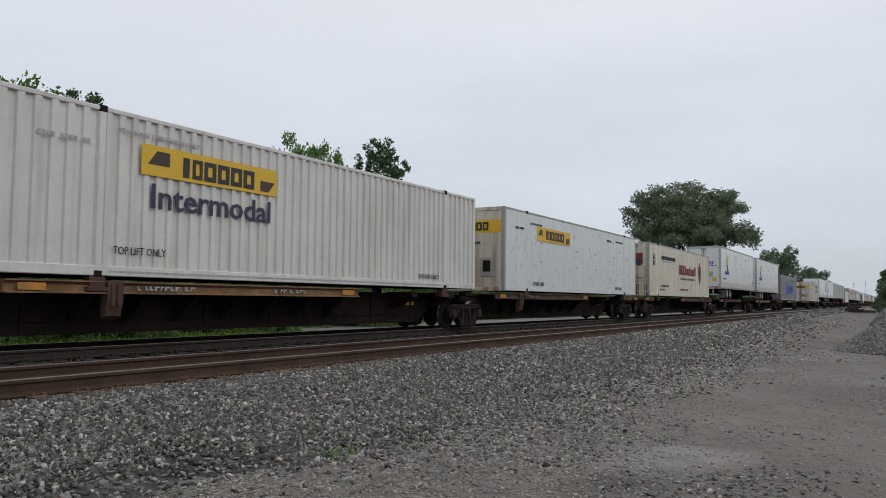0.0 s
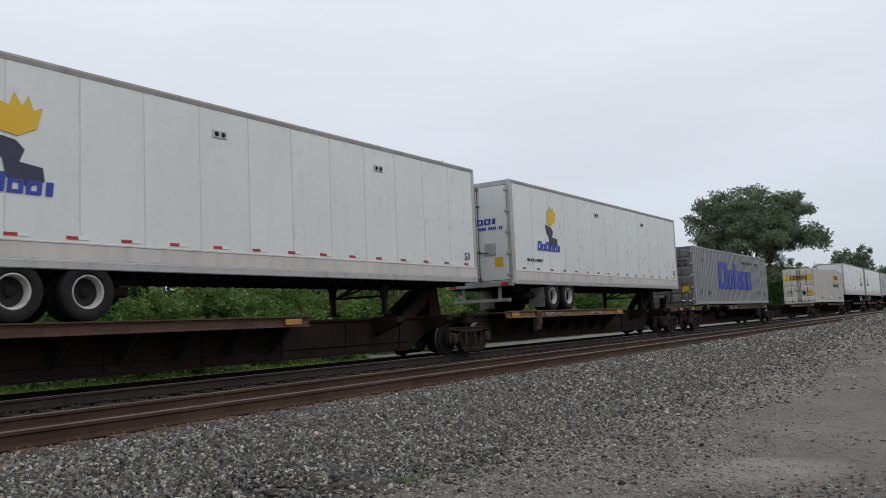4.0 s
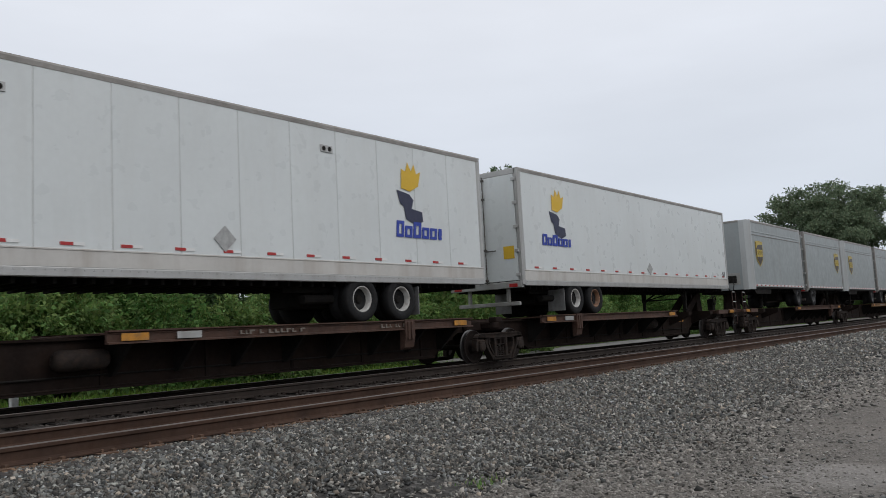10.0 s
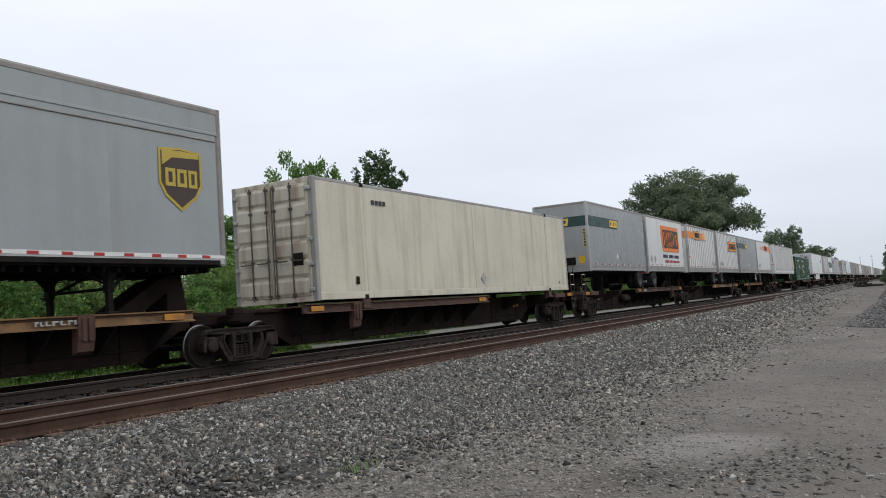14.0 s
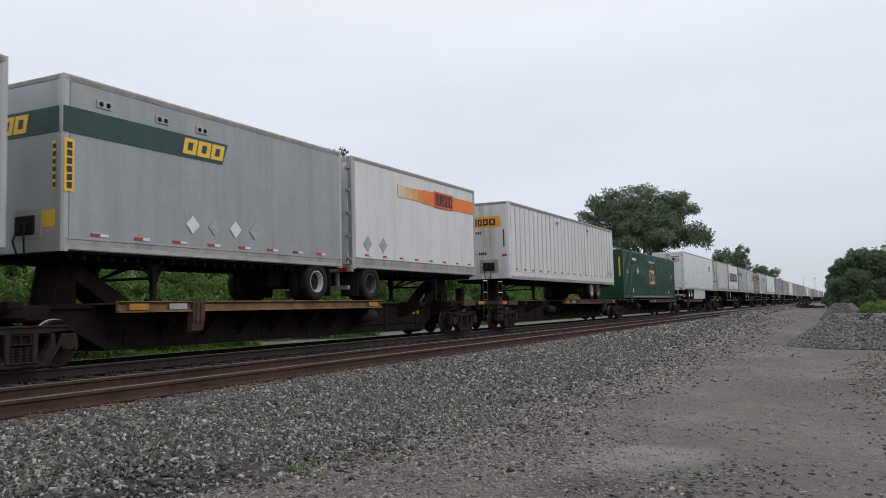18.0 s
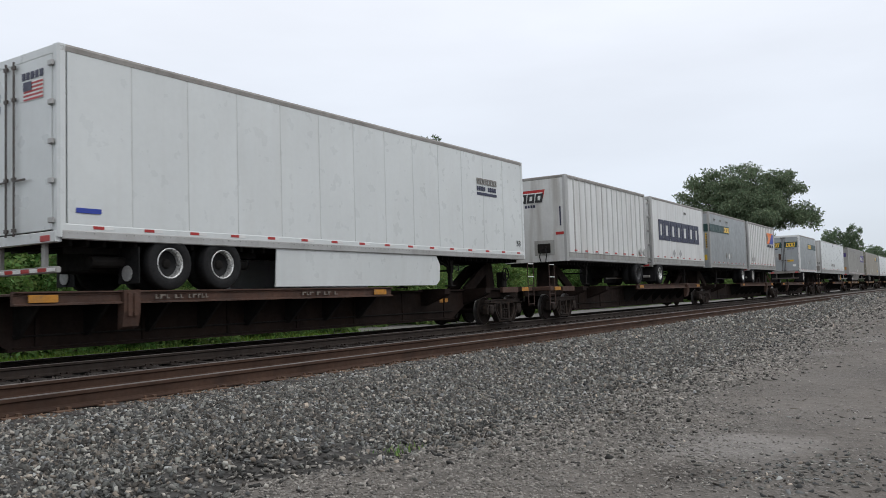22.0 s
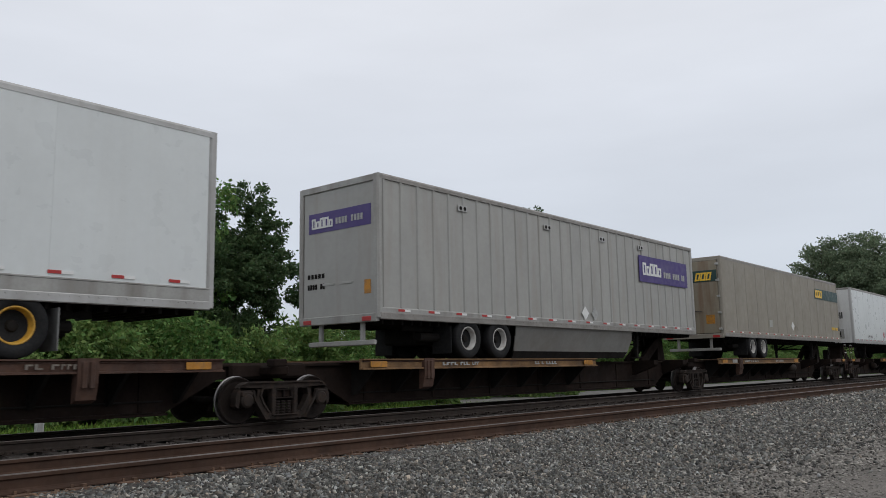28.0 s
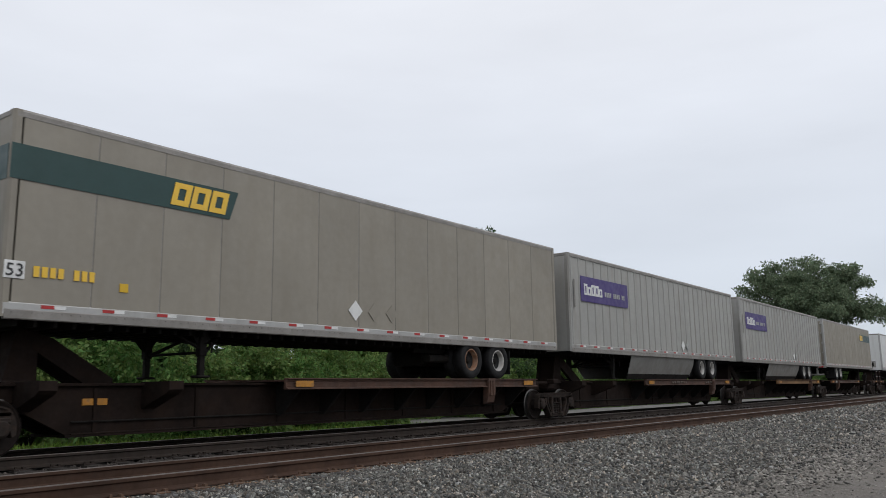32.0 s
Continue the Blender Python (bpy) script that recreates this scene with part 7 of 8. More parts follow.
def purple_van(s, label="long dusty grey ribbed trailer with a purple sign and skirt"):
    t = trailer(s, 16.1, True, "ribgrey", "rib", label, "rimwhite", skirt=(4.6, 11.0), rail="dirtyrail")
    plate("sign_panel", t, "purple", 0.78, 4.35, 3.64, 4.46)
    blocks("letter_block", t, "palewhite", 1.0, 2.3, 3.86, 4.22, (0.8, 0.8, 0.85, 0.9, 0.8), FACE + 0.008, tall=(0, 2, 3), gap=0.08, low=0.75)
    bars("stencil", t, "palegrey", 2.5, 4.1, 3.9, 4.06, 12, FACE + 0.008)
    placards(t, (9.5, 10.0), 2.5, 0.2)
    bars("stencil", t, "dulledge", 0.3, 0.42, 3.4, 4.3, 1, FACE)
    return t


van = purple_van(515.35)
purple_van(532.65)

# ---- the rest of the train, towards the horizon: copies of its trailers ----
beige = trailer(550.2, 16.2, False, "beige", "plate", "long road-dirty beige trailer with a green corner band", "rimwhite", end_mat="beige")
greenband(beige, 11.9, 16.0, 4.10, 4.62, 12.05, 13.2, -1)
plain = trailer(571.5, 16.1, True, "white", "plate", "long plain white road trailer", "rimwhite")
ribbed = trailer(590.5, 16.1, True, "white", "rib", "long white ribbed road trailer", "rimwhite")
grey_can = container("container", 608.0, "plain grey corrugated container", "grey", True, "doors")
FAR = [van, beige, beige, plain, beige, ribbed, beige, van, plain, beige, beige, ribbed]
for k, (a, b, deck, lc, rc) in enumerate([u for u in UNITS if u[0] > 624]):
    src = FAR[k % len(FAR)]
    s = a + (1.0 if deck == "R" else 1.6)
    PLACED.append((copy_thing(src, pose(TRACK_FAR, s, 0)), s))
# ---- tracks ----


def build_track(name, cx, label):
    tr = new(name)
    tagged(tr, label, "track", "railway tracks", "structure")
    y0, y1 = -60, 1500
    for d in (-1, 1):
        x = cx + d * 0.7545
        prof = [(-0.075, -0.18), (0.075, -0.18), (0.075, -0.168), (0.02, -0.15), (0.009, -0.135), (0.009, -0.055), (0.036, -0.038), (0.036, -0.006), (0.028, -0.0), (-0.028, -0.0), (-0.036, -0.006), (-0.036, -0.038), (-0.009, -0.055), (-0.009, -0.135), (-0.02, -0.15), (-0.075, -0.168)]
        near = cx == TRACK_NEAR
        r = part("rail", Shape().prism([(x + a, b) for a, b in prof], y0, y1).mesh("rail", "rail" if near else "oilrail"), tr, "rust-brown steel rail" if near else "oil-dark steel rail")
        part("running_surface", Shape().prism([(x - 0.030, 0.0), (x + 0.034, -0.004), (x + 0.032, 0.001), (x + 0.022, 0.004), (x - 0.022, 0.004)], y0, y1).mesh("running_surface", "railtop"), r, "worn bright railhead")
    tie = shared("tie", lambda: Shape().box(-1.3, 1.3, -0.115, 0.115, -0.36, -0.192, 0.012).mesh("tie", "tie"))
    n = 220
    for k in range(n):
        part("tie", tie, tr, "", (cx + random.uniform(-0.04, 0.04), -2 + k * 0.535 + random.uniform(-0.02, 0.02), 0))
    rest = Shape()
    for k in range(n, n + 500):
        y = -2 + k * 0.535
        rest.box(cx - 1.3, cx + 1.3, y - 0.115, y + 0.115, -0.36, -0.192)
    o = part("distant_ties", rest.mesh("distant_ties", "tie"), tr)
    o["kind"] = "stuff"
    plates = Shape()
    single = 75 if cx == TRACK_NEAR else 0
    pl = shared("tie_plate", lambda: Shape().box(-0.19, 0.19, -0.1, 0.1, -0.196, -0.178, 0.004).box(-0.112, -0.088, -0.05, -0.025, -0.18, -0.145).box(0.088, 0.112, -0.05, -0.025, -0.18, -0.145).box(-0.13, -0.07, 0.06, 0.10, -0.20, -0.15).box(0.07, 0.13, 0.06, 0.10, -0.20, -0.15).mesh("tie_plate", "plate"))
    for k in range(single):
        for d in (-1, 1):
            part("tie_plate", pl, tr, "", (cx + d * 0.7545, -2 + k * 0.535, 0))
    for k in range(single, n + 200):
        y = -2 + k * 0.535
        for d in (-1, 1):
            x = cx + d * 0.7545
            plates.box(x - 0.19, x + 0.19, y - 0.1, y + 0.1, -0.196, -0.178)
            for e in (-1, 1):
                plates.box(x + e * 0.10 - 0.012, x + e * 0.10 + 0.012, y - 0.05, y - 0.025, -0.18, -0.145)
                plates.box(x + e * 0.10 - 0.03, x + e * 0.10 + 0.03, y + 0.06, y + 0.10, -0.20, -0.15)
    o = part("tie_plates", plates.mesh("tie_plates", "plate" if cx == TRACK_NEAR else "oilrail"), tr, "rusty tie plates, spikes and anchors")
    o["kind"] = "stuff"
    return tr


near_track = build_track("track_near", TRACK_NEAR, "empty near railway track, rusty rails on timber ties")
build_track("track_far", TRACK_FAR, "far railway track carrying the train")
part("weld_collar", Shape().prism([(NEAR_RAIL + 0.005, -0.17), (NEAR_RAIL + 0.07, -0.168), (NEAR_RAIL + 0.045, -0.14), (NEAR_RAIL + 0.02, -0.12), (NEAR_RAIL + 0.016, -0.06), (NEAR_RAIL + 0.04, -0.035), (NEAR_RAIL + 0.005, -0.035)], 4.96, 5.10).mesh("weld_collar", "mast"), near_track, "pale weld collar on the rail")

# ---- loose stone ----


def stones(name, pts, size, label, mat="stone", seed=1, flat=0.7):
    """Angular stones as one object: a chipped block for each, turned at random."""
    rng = np.random.default_rng(seed)
    n = len(pts)
    base = np.array([(x, y, z) for x in (-1, 1) for y in (-1, 1) for z in (-1, 1)], float) * 0.5
    tri = np.array([(0, 1, 3), (0, 3, 2), (4, 6, 7), (4, 7, 5), (0, 4, 5), (0, 5, 1), (2, 3, 7), (2, 7, 6), (0, 2, 6), (0, 6, 4), (1, 5, 7), (1, 7, 3)])
    V = np.repeat(base[None], n, 0) + rng.uniform(-0.30, 0.30, (n, 8, 3))
    V *= (size[:, None] * rng.uniform(0.7, 1.35, (n, 3)) * np.array([1.75, 1.0, 0.62]))[:, None, :]
    q = rng.normal(size=(n, 4))
    q /= np.linalg.norm(q, axis=1)[:, None]
    w, x, y, z = q.T
    R = np.stack([1 - 2 * (y * y + z * z), 2 * (x * y - z * w), 2 * (x * z + y * w), 2 * (x * y + z * w), 1 - 2 * (x * x + z * z), 2 * (y * z - x * w), 2 * (x * z - y * w), 2 * (y * z + x * w), 1 - 2 * (x * x + y * y)], -1).reshape(n, 3, 3)
    V = np.einsum("nij,nkj->nki", R, V)
    V[:, :, 2] *= flat
    V += pts[:, None, :]
    F = (tri[None] + (np.arange(n) * 8)[:, None, None]).reshape(-1, 3)
    ob = new(name, fast_mesh(name, V.reshape(-1, 3), F, mat))
    return tagged(ob, label, "gravel", kind="stuff")


def bed_height(x):
    return np.interp(x, [-18.0, -17.3, -16.0, -15.1, -13.3, -11.6, -11.1, -10.6, -9.0, -7.2, -6.4, -5.3, -4.7], [-0.62, -0.55, -0.35, -0.235, -0.225, -0.235, -0.26, -0.235, -0.225, -0.235, -0.43, -0.66, -0.78])


def scatter_stone():
    rng = np.random.default_rng(5)
    P, S = [], []
    loose = []
    for y0, y1, x0, x1, dens, sz in ((2, 12, -8.12, -2.2, 2000, 0.0265), (12, 26, -8.12, -2.2, 900, 0.036), (26, 56, -8.12, -2.6, 190, 0.060), (56, 130, -8.12, -5.6, 35, 0.10)):
        n = int(dens * (x1 - x0) * (y1 - y0))
        x, y = rng.uniform(x0, x1, n), rng.uniform(y0, y1, n)
        toe = np.interp(y, [6, 7.5, 9, 18, 27], [-5.95, -5.35, -5.1, -5.05, -5.4]) + 0.12 * np.sin(y * 1.9 + 1)
        r = rng.random(n)
        z = np.maximum(bed_height(x), surface_height(x, y)) + 0.012
        s = sz * rng.uniform(0.5, 1.4, n)
        keep = (x < toe) | (r < 0.35 * np.exp(-(x - toe) * 2.5))
        P.append(np.stack([x, y, z], -1)[keep])
        S.append(s[keep])
        edge = np.clip((-2.75 + 0.3 * np.sin(y * 0.9) - x) / 0.7, 0, 1)
        keep = (x > toe) & (r > 0.4) & (r < 0.4 + (0.30 * np.exp(-(x - toe) * 0.45) * edge * np.clip((y - 4.5) / 4, 0.25, 1) + 0.008))
        loose.append((np.stack([x, y, z - 0.008], -1)[keep], s[keep] * 0.88))
    stones("ballast_stones", np.concatenate(P), np.concatenate(S), "loose grey crushed stone ballast", flat=0.9)
    stones("strewn_stones", np.concatenate([p for p, _ in loose]), np.concatenate([q for _, q in loose]), "pale stones strewn over the edge of the road", "roadstone", 13, 0.7)
    P, S = [], []
    for y0, y1, x0, x1, dens, sz in ((2, 40, -12.6, -10.9, 40, 0.04), (2, 40, -10.9, -9.85, 130, 0.038), (4, 40, -9.6, -8.35, 90, 0.05), (4, 50, -17.5, -14.8, 40, 0.07)):
        n = int(dens * (x1 - x0) * (y1 - y0))
        x, y = rng.uniform(x0, x1, n), rng.uniform(y0, y1, n)
        P.append(np.stack([x, y, bed_height(x) + 0.012], -1))
        S.append(sz * rng.uniform(0.55, 1.45, n))
    stones("oily_ballast_stones", np.concatenate(P), np.concatenate(S), "oil-darkened crushed stone between the rails", "oilstone", 3)
    P, S = [], []
    for y0, y1, x0, x1, dens, sz in ((3, 14, -5.2, 2.5, 900, 0.0135), (14, 34, -5.2, 5, 90, 0.02), (34, 70, -5.2, 4, 10, 0.05)):
        n = int(dens * (x1 - x0) * (y1 - y0))
        x, y = rng.uniform(x0, x1, n), rng.uniform(y0, y1, n)
        c = np.sin(x * 1.3 + 0.6 * np.sin(y * 0.5)) + np.sin(y * 0.45 + x * 0.3)
        keep = rng.random(n) < np.clip(0.22 + 0.3 * c + 0.6 * np.exp(-(x + 5.0) * 0.8), 0.05, 1)
        x, y = x[keep], y[keep]
        P.append(np.stack([x, y, surface_height(x, y) + 0.002], -1))
        S.append(sz * rng.uniform(0.4, 1.7, len(x)))
    stones("road_pebbles", np.concatenate(P), np.concatenate(S), "pebbles scattered over the dirt road", "pebble", 7, 0.6)
    # patches of bigger grey stone left lying on the road
    P, S = [], []
    for cx, cy, sx, sy, n in ((-1.35, 7.2, 0.38, 0.42, 260), (-0.95, 7.8, 0.38, 0.5, 200), (-1.75, 6.8, 0.35, 0.2, 70), (-2.85, 9.3, 0.25, 0.25, 60), (-2.97, 8.15, 0.25, 0.3, 60), (-1.9, 10.6, 0.7, 0.4, 70), (0.65, 10.0, 0.3, 0.6, 160), (0.6, 15.0, 0.5, 1.6, 240), (0.5, 19.5, 0.5, 1.6, 220), (-2.3, 25.6, 0.7, 1.4, 120)):
        x, y = rng.normal(cx, sx, n), rng.normal(cy, sy, n)
        P.append(np.stack([x, y, surface_height(x, y) + 0.001], -1))
        S.append(0.021 * rng.uniform(0.4, 1.6, n) * (1.5 if cy > 14 else 1))
    stones("road_stones", np.concatenate(P), np.concatenate(S), "patches of loose grey stone lying on the dirt road", "stone", 17, 0.65)
    n = 12000
    x, y = NEAR_RAIL + 0.09 + np.abs(rng.normal(size=n)) * 0.11, 3 + rng.random(n) ** 1.5 * 40
    keep = np.sin(y * 2.1) + np.sin(y * 5.3 + 1) + rng.normal(size=n) * 0.6 > -0.2
    x, y = x[keep], y[keep]
    stones("rust_stained_stones", np.stack([x, y, bed_height(x) + 0.02], -1), 0.026 * rng.uniform(0.5, 1.4, len(x)), "rust-stained stones along the foot of the rail", "ruststone", 9)


scatter_stone()


def stone_pile(cx, cy, rx, ry, h, n, sz, seed, label):
    rng = np.random.default_rng(seed)
    th, r = rng.uniform(0, 2 * math.pi, n), np.sqrt(rng.random(n))
    x, y = cx + rx * r * np.cos(th), cy + ry * r * np.sin(th)
    prof = np.clip((1 - r) * 1.75, 0, 1) ** 0.95 * h * (0.88 + 0.12 * np.sin(th * 3 + seed)) * (1 - 0.14 * np.clip(np.cos(th), 0, 1) * r)
    z = ground_height(x, y) + prof
    V, F = [], []
    for k in range(9):
        for i in range(28):
            a, q = 2 * math.pi * i / 28, k / 8
            px, py = cx + rx * q * math.cos(a), cy + ry * q * math.sin(a)
            V.append((px, py, float(ground_height(px, py)) - 0.03 + min(1, (1 - q) * 1.75) ** 0.95 * h * (0.88 + 0.12 * math.sin(a * 3 + seed)) * (1 - 0.14 * max(0, math.cos(a)) * q)))
    for k in range(8):
        for i in range(28):
            F.append((k * 28 + i, k * 28 + (i + 1) % 28, k * 28 + 28 + (i + 1) % 28, k * 28 + 28 + i))
    pile = stones("gravel_pile", np.stack([x, y, z], -1), sz * rng.uniform(0.5, 1.5, n), label, "pilestone", seed)
    tagged(pile, label, "gravel pile")
    part("pile_core", smooth(fast_mesh("pile_core", np.array(V), np.array(F), "ballast")), pile)


V, F = [], []
for k in range(80):
    y = 23.5 + k * 2.0
    for x, z in ((-16.7, -0.48), (-17.4, -0.32), (-21.6, -0.30), (-22.6, -0.64)):
        V.append((x + 0.25 * math.sin(y * 0.9 + x), y, z + (-0.2 if k in (0, 79) else 0.0)))
for k in range(79):
    F += [(k * 4 + i, k * 4 + i + 1, k * 4 + i + 5, k * 4 + i + 4) for i in range(3)]
tagged(new("gravel_strip", smooth(fast_mesh("gravel_strip", np.array(V), np.array(F), "palegravel"))), "pale gravel strip along the far side of the tracks", "gravel", kind="structure")

stone_pile(0.65, 28.6, 2.45, 2.15, 0.99, 22000, 0.036, 11, "low heap of grey crushed stone beside the road")
stone_pile(-0.18, 52.0, 1.35, 1.8, 0.94, 16000, 0.022, 12, "farther heap of fine dark grey stone")

# ---- marker post, debris, masts ----
mp = new("marker_post")
mp.location = (0.95, 24.2, float(ground_height(0.95, 24.2)) - 0.02)
tagged(mp, "white plastic marker post with an orange sleeve on top", "marker post")
part("post", smooth(Shape().tube([(0.0, 0.045), (1.0, 0.045)], 14, "z").mesh("post", "postwhite")), mp, "white tube")
part("sleeve", smooth(Shape().tube([(0.98, 0.052), (1.43, 0.052), (1.48, 0.04), (1.50, 0.014)], 14, "z").mesh("sleeve", "postorange")), mp, "orange sleeve")

db = new("debris_heap")
db.location = (-4.4, 105, float(ground_height(-4.4, 105)))
db.scale = (1.0, 1.0, 1.35)
tagged(db, "dark heap of old timbers lying beside the track", "debris")
for k, (x, y, z, ry, rz, ln) in enumerate(((-0.1, 0.0, 0.10, 0.05, 0.3, 0.7), (0.1, 0.3, 0.12, -0.1, -0.4, 0.8), (0.0, 0.1, 0.32, 0.2, 0.9, 0.6), (-0.2, -0.1, 0.34, -0.15, -0.2, 0.55), (0.05, 0.1, 0.52, 0.1, 0.2, 0.5), (-0.75, 0.0, 0.42, -0.75, 0.1, 0.45), (1.2, 0.2, 0.1, 0.03, 0.15, 0.85))):
    p = part("timber", shared(("debris_timber", k), lambda: Shape().box(-ln, ln, -0.12, 0.12, -0.1, 0.1, 0.02).mesh("timber", "tie")), db, "", (x, y, z))
    p.rotation_euler = (0.1 * (k % 3 - 1), ry, rz)

wm = new("white_marker")
wm.location = (-16.9, 7.3, -0.55)
tagged(wm, "short white square marker post behind the train", "marker post")
part("post", Shape().box(-0.07, 0.07, -0.07, 0.07, 0, 0.75, 0.012).mesh("post", "postwhite"), wm)

for x, y, h in ((-25.9, 600, 15.6), (-18.9, 600, 16.2)):
    o = new("mast")
    o.location = (x, y, -0.3)
    tagged(o, "slender grey mast far off by the tracks", "mast", "distant masts")
    part("pole", Shape().tube([(0, 0.16), (h, 0.09)], 8, "z").mesh("pole", "mast"), o)
    part("crossarm", Shape().box(-0.7, 0.7, -0.08, 0.08, h - 1.2, h - 1.0).box(-0.5, 0.5, -0.08, 0.08, h - 3.2, h - 3.0).mesh("crossarm", "mast"), o)

up = new("utility_pole")
up.location = (-27.0, 15.7, -0.6)
tagged(up, "dark weathered timber pole among the trees", "utility pole")
part("pole", Shape().tube([(0, 0.16), (4.6, 0.13)], 10, "z").mesh("pole", "timberpole"), up)

# ---- plants ----


def leaf_cloud(name, blobs, n, size, mat, seed, droop=0.3, hollow=0.55, clump=0.7):
    """Many small pointed leaves through the outer part of a set of lobes; each lobe is broken into sprays."""
    rng = np.random.default_rng(seed)
    vol = np.array([b[3] * b[4] * b[5] for b in blobs]) ** 0.67
    pick = rng.choice(len(blobs), n, p=vol / vol.sum())
    B = np.array(blobs)[pick]
    d = rng.normal(size=(n, 3))
    d /= np.linalg.norm(d, axis=1)[:, None]
    # sprays: pull the directions towards a set of twigs so that gaps stay between them
    twigs = rng.normal(size=(len(blobs), 20, 3))
    twigs /= np.linalg.norm(twigs, axis=2)[:, :, None]
    T = twigs[pick]
    best = np.einsum("nki,ni->nk", T, d).argmax(1)
    tw = T[np.arange(n), best]
    d = d * (1.12 - clump) + tw * clump
    d /= np.linalg.norm(d, axis=1)[:, None]
    reach = 0.72 + 0.42 * np.abs(np.sin(tw[:, 0] * 9 + tw[:, 1] * 7 + tw[:, 2] * 11))
    r = (hollow + (1 - hollow) * rng.random(n) ** 0.6) * reach
    C = B[:, :3] + d * B[:, 3:6] * r[:, None] + rng.normal(size=(n, 3)) * size * 0.4
    a = d + rng.normal(size=(n, 3)) * 0.7
    a[:, 2] -= droop
    a /= np.linalg.norm(a, axis=1)[:, None]
    b = np.cross(a, rng.normal(size=(n, 3)))
    b /= np.linalg.norm(b, axis=1)[:, None] + 1e-9
    s = size * rng.uniform(0.6, 1.4, n)[:, None]
    V = np.stack([C - a * s * 0.5, C + b * s * 0.28, C + a * s * 0.6, C - b * s * 0.28], 1).reshape(-1, 3)
    return fast_mesh(name, V, np.arange(n * 4).reshape(-1, 4), mat)


def limbs(seed, h, r, crown_lo, spread, n=7):
    """Tapered trunk that forks into bent limbs."""
    rnd = random.Random(seed)
    s = Shape()
    pts = [(0, 0, -0.3), (rnd.uniform(-0.1, 0.1), rnd.uniform(-0.1, 0.1), crown_lo * 0.6), (rnd.uniform(-0.3, 0.3), rnd.uniform(-0.3, 0.3), crown_lo), (rnd.uniform(-0.4, 0.4), rnd.uniform(-0.4, 0.4), h * 0.8)]
    rad = [r, r * 0.8, r * 0.65, r * 0.12]

    def bough(pts, rad, k=8):
        vs, fs = [], []
        for (x, y, z), q in zip(pts, rad):
            vs += [(x + q * math.cos(2 * math.pi * i / k), y + q * math.sin(2 * math.pi * i / k), z) for i in range(k)]
        for j in range(len(pts) - 1):
            fs += [(j * k + i, j * k + (i + 1) % k, j * k + k + (i + 1) % k, j * k + k + i) for i in range(k)]
        s.add(vs, fs)
    bough(pts, rad)
    for i in range(n):
        a = 2 * math.pi * i / n + rnd.uniform(-0.4, 0.4)
        z0 = crown_lo * rnd.uniform(0.75, 1.5)
        q = spread * rnd.uniform(0.5, 0.95)
        bough([(0, 0, z0), (q * 0.4 * math.cos(a), q * 0.4 * math.sin(a), z0 + h * 0.14), (q * math.cos(a), q * math.sin(a), min(h * 0.92, z0 + h * rnd.uniform(0.2, 0.4)))], [r * 0.4, r * 0.26, r * 0.05], 6)
    return smooth(s.mesh("trunk", "bark"))


def tree(name, x, y, mesh_key, make_crown, make_trunk, label, scale=1.0, turn=0.0, z=-0.5, group="", sz=None):
    o = new(name)
    o.location = (x, y, z)
    o.rotation_euler = (0, 0, turn)
    o.scale = (scale, scale, (sz or scale))
    tagged(o, label, "tree" if "bush" not in name else "bush", group)
    part("trunk", shared((mesh_key, "trunk"), make_trunk), o)
    part("crown", shared((mesh_key, "crown"), make_crown), o)
    return o


def lobes(seed, n, rx, ry, z0, z1, r0, r1, taper=0.0):
    rnd = random.Random(seed)
    out = []
    for i in range(n):
        a, q, f = rnd.uniform(0, 2 * math.pi), math.sqrt(rnd.random()), rnd.random()
        k = (1 - taper * f)
        r = rnd.uniform(r0, r1) * (0.6 + 0.4 * k)
        out.append((rx * q * k * math.cos(a), ry * q * k * math.sin(a), z0 + (z1 - z0) * f, r, r, r * 0.85))
    return out


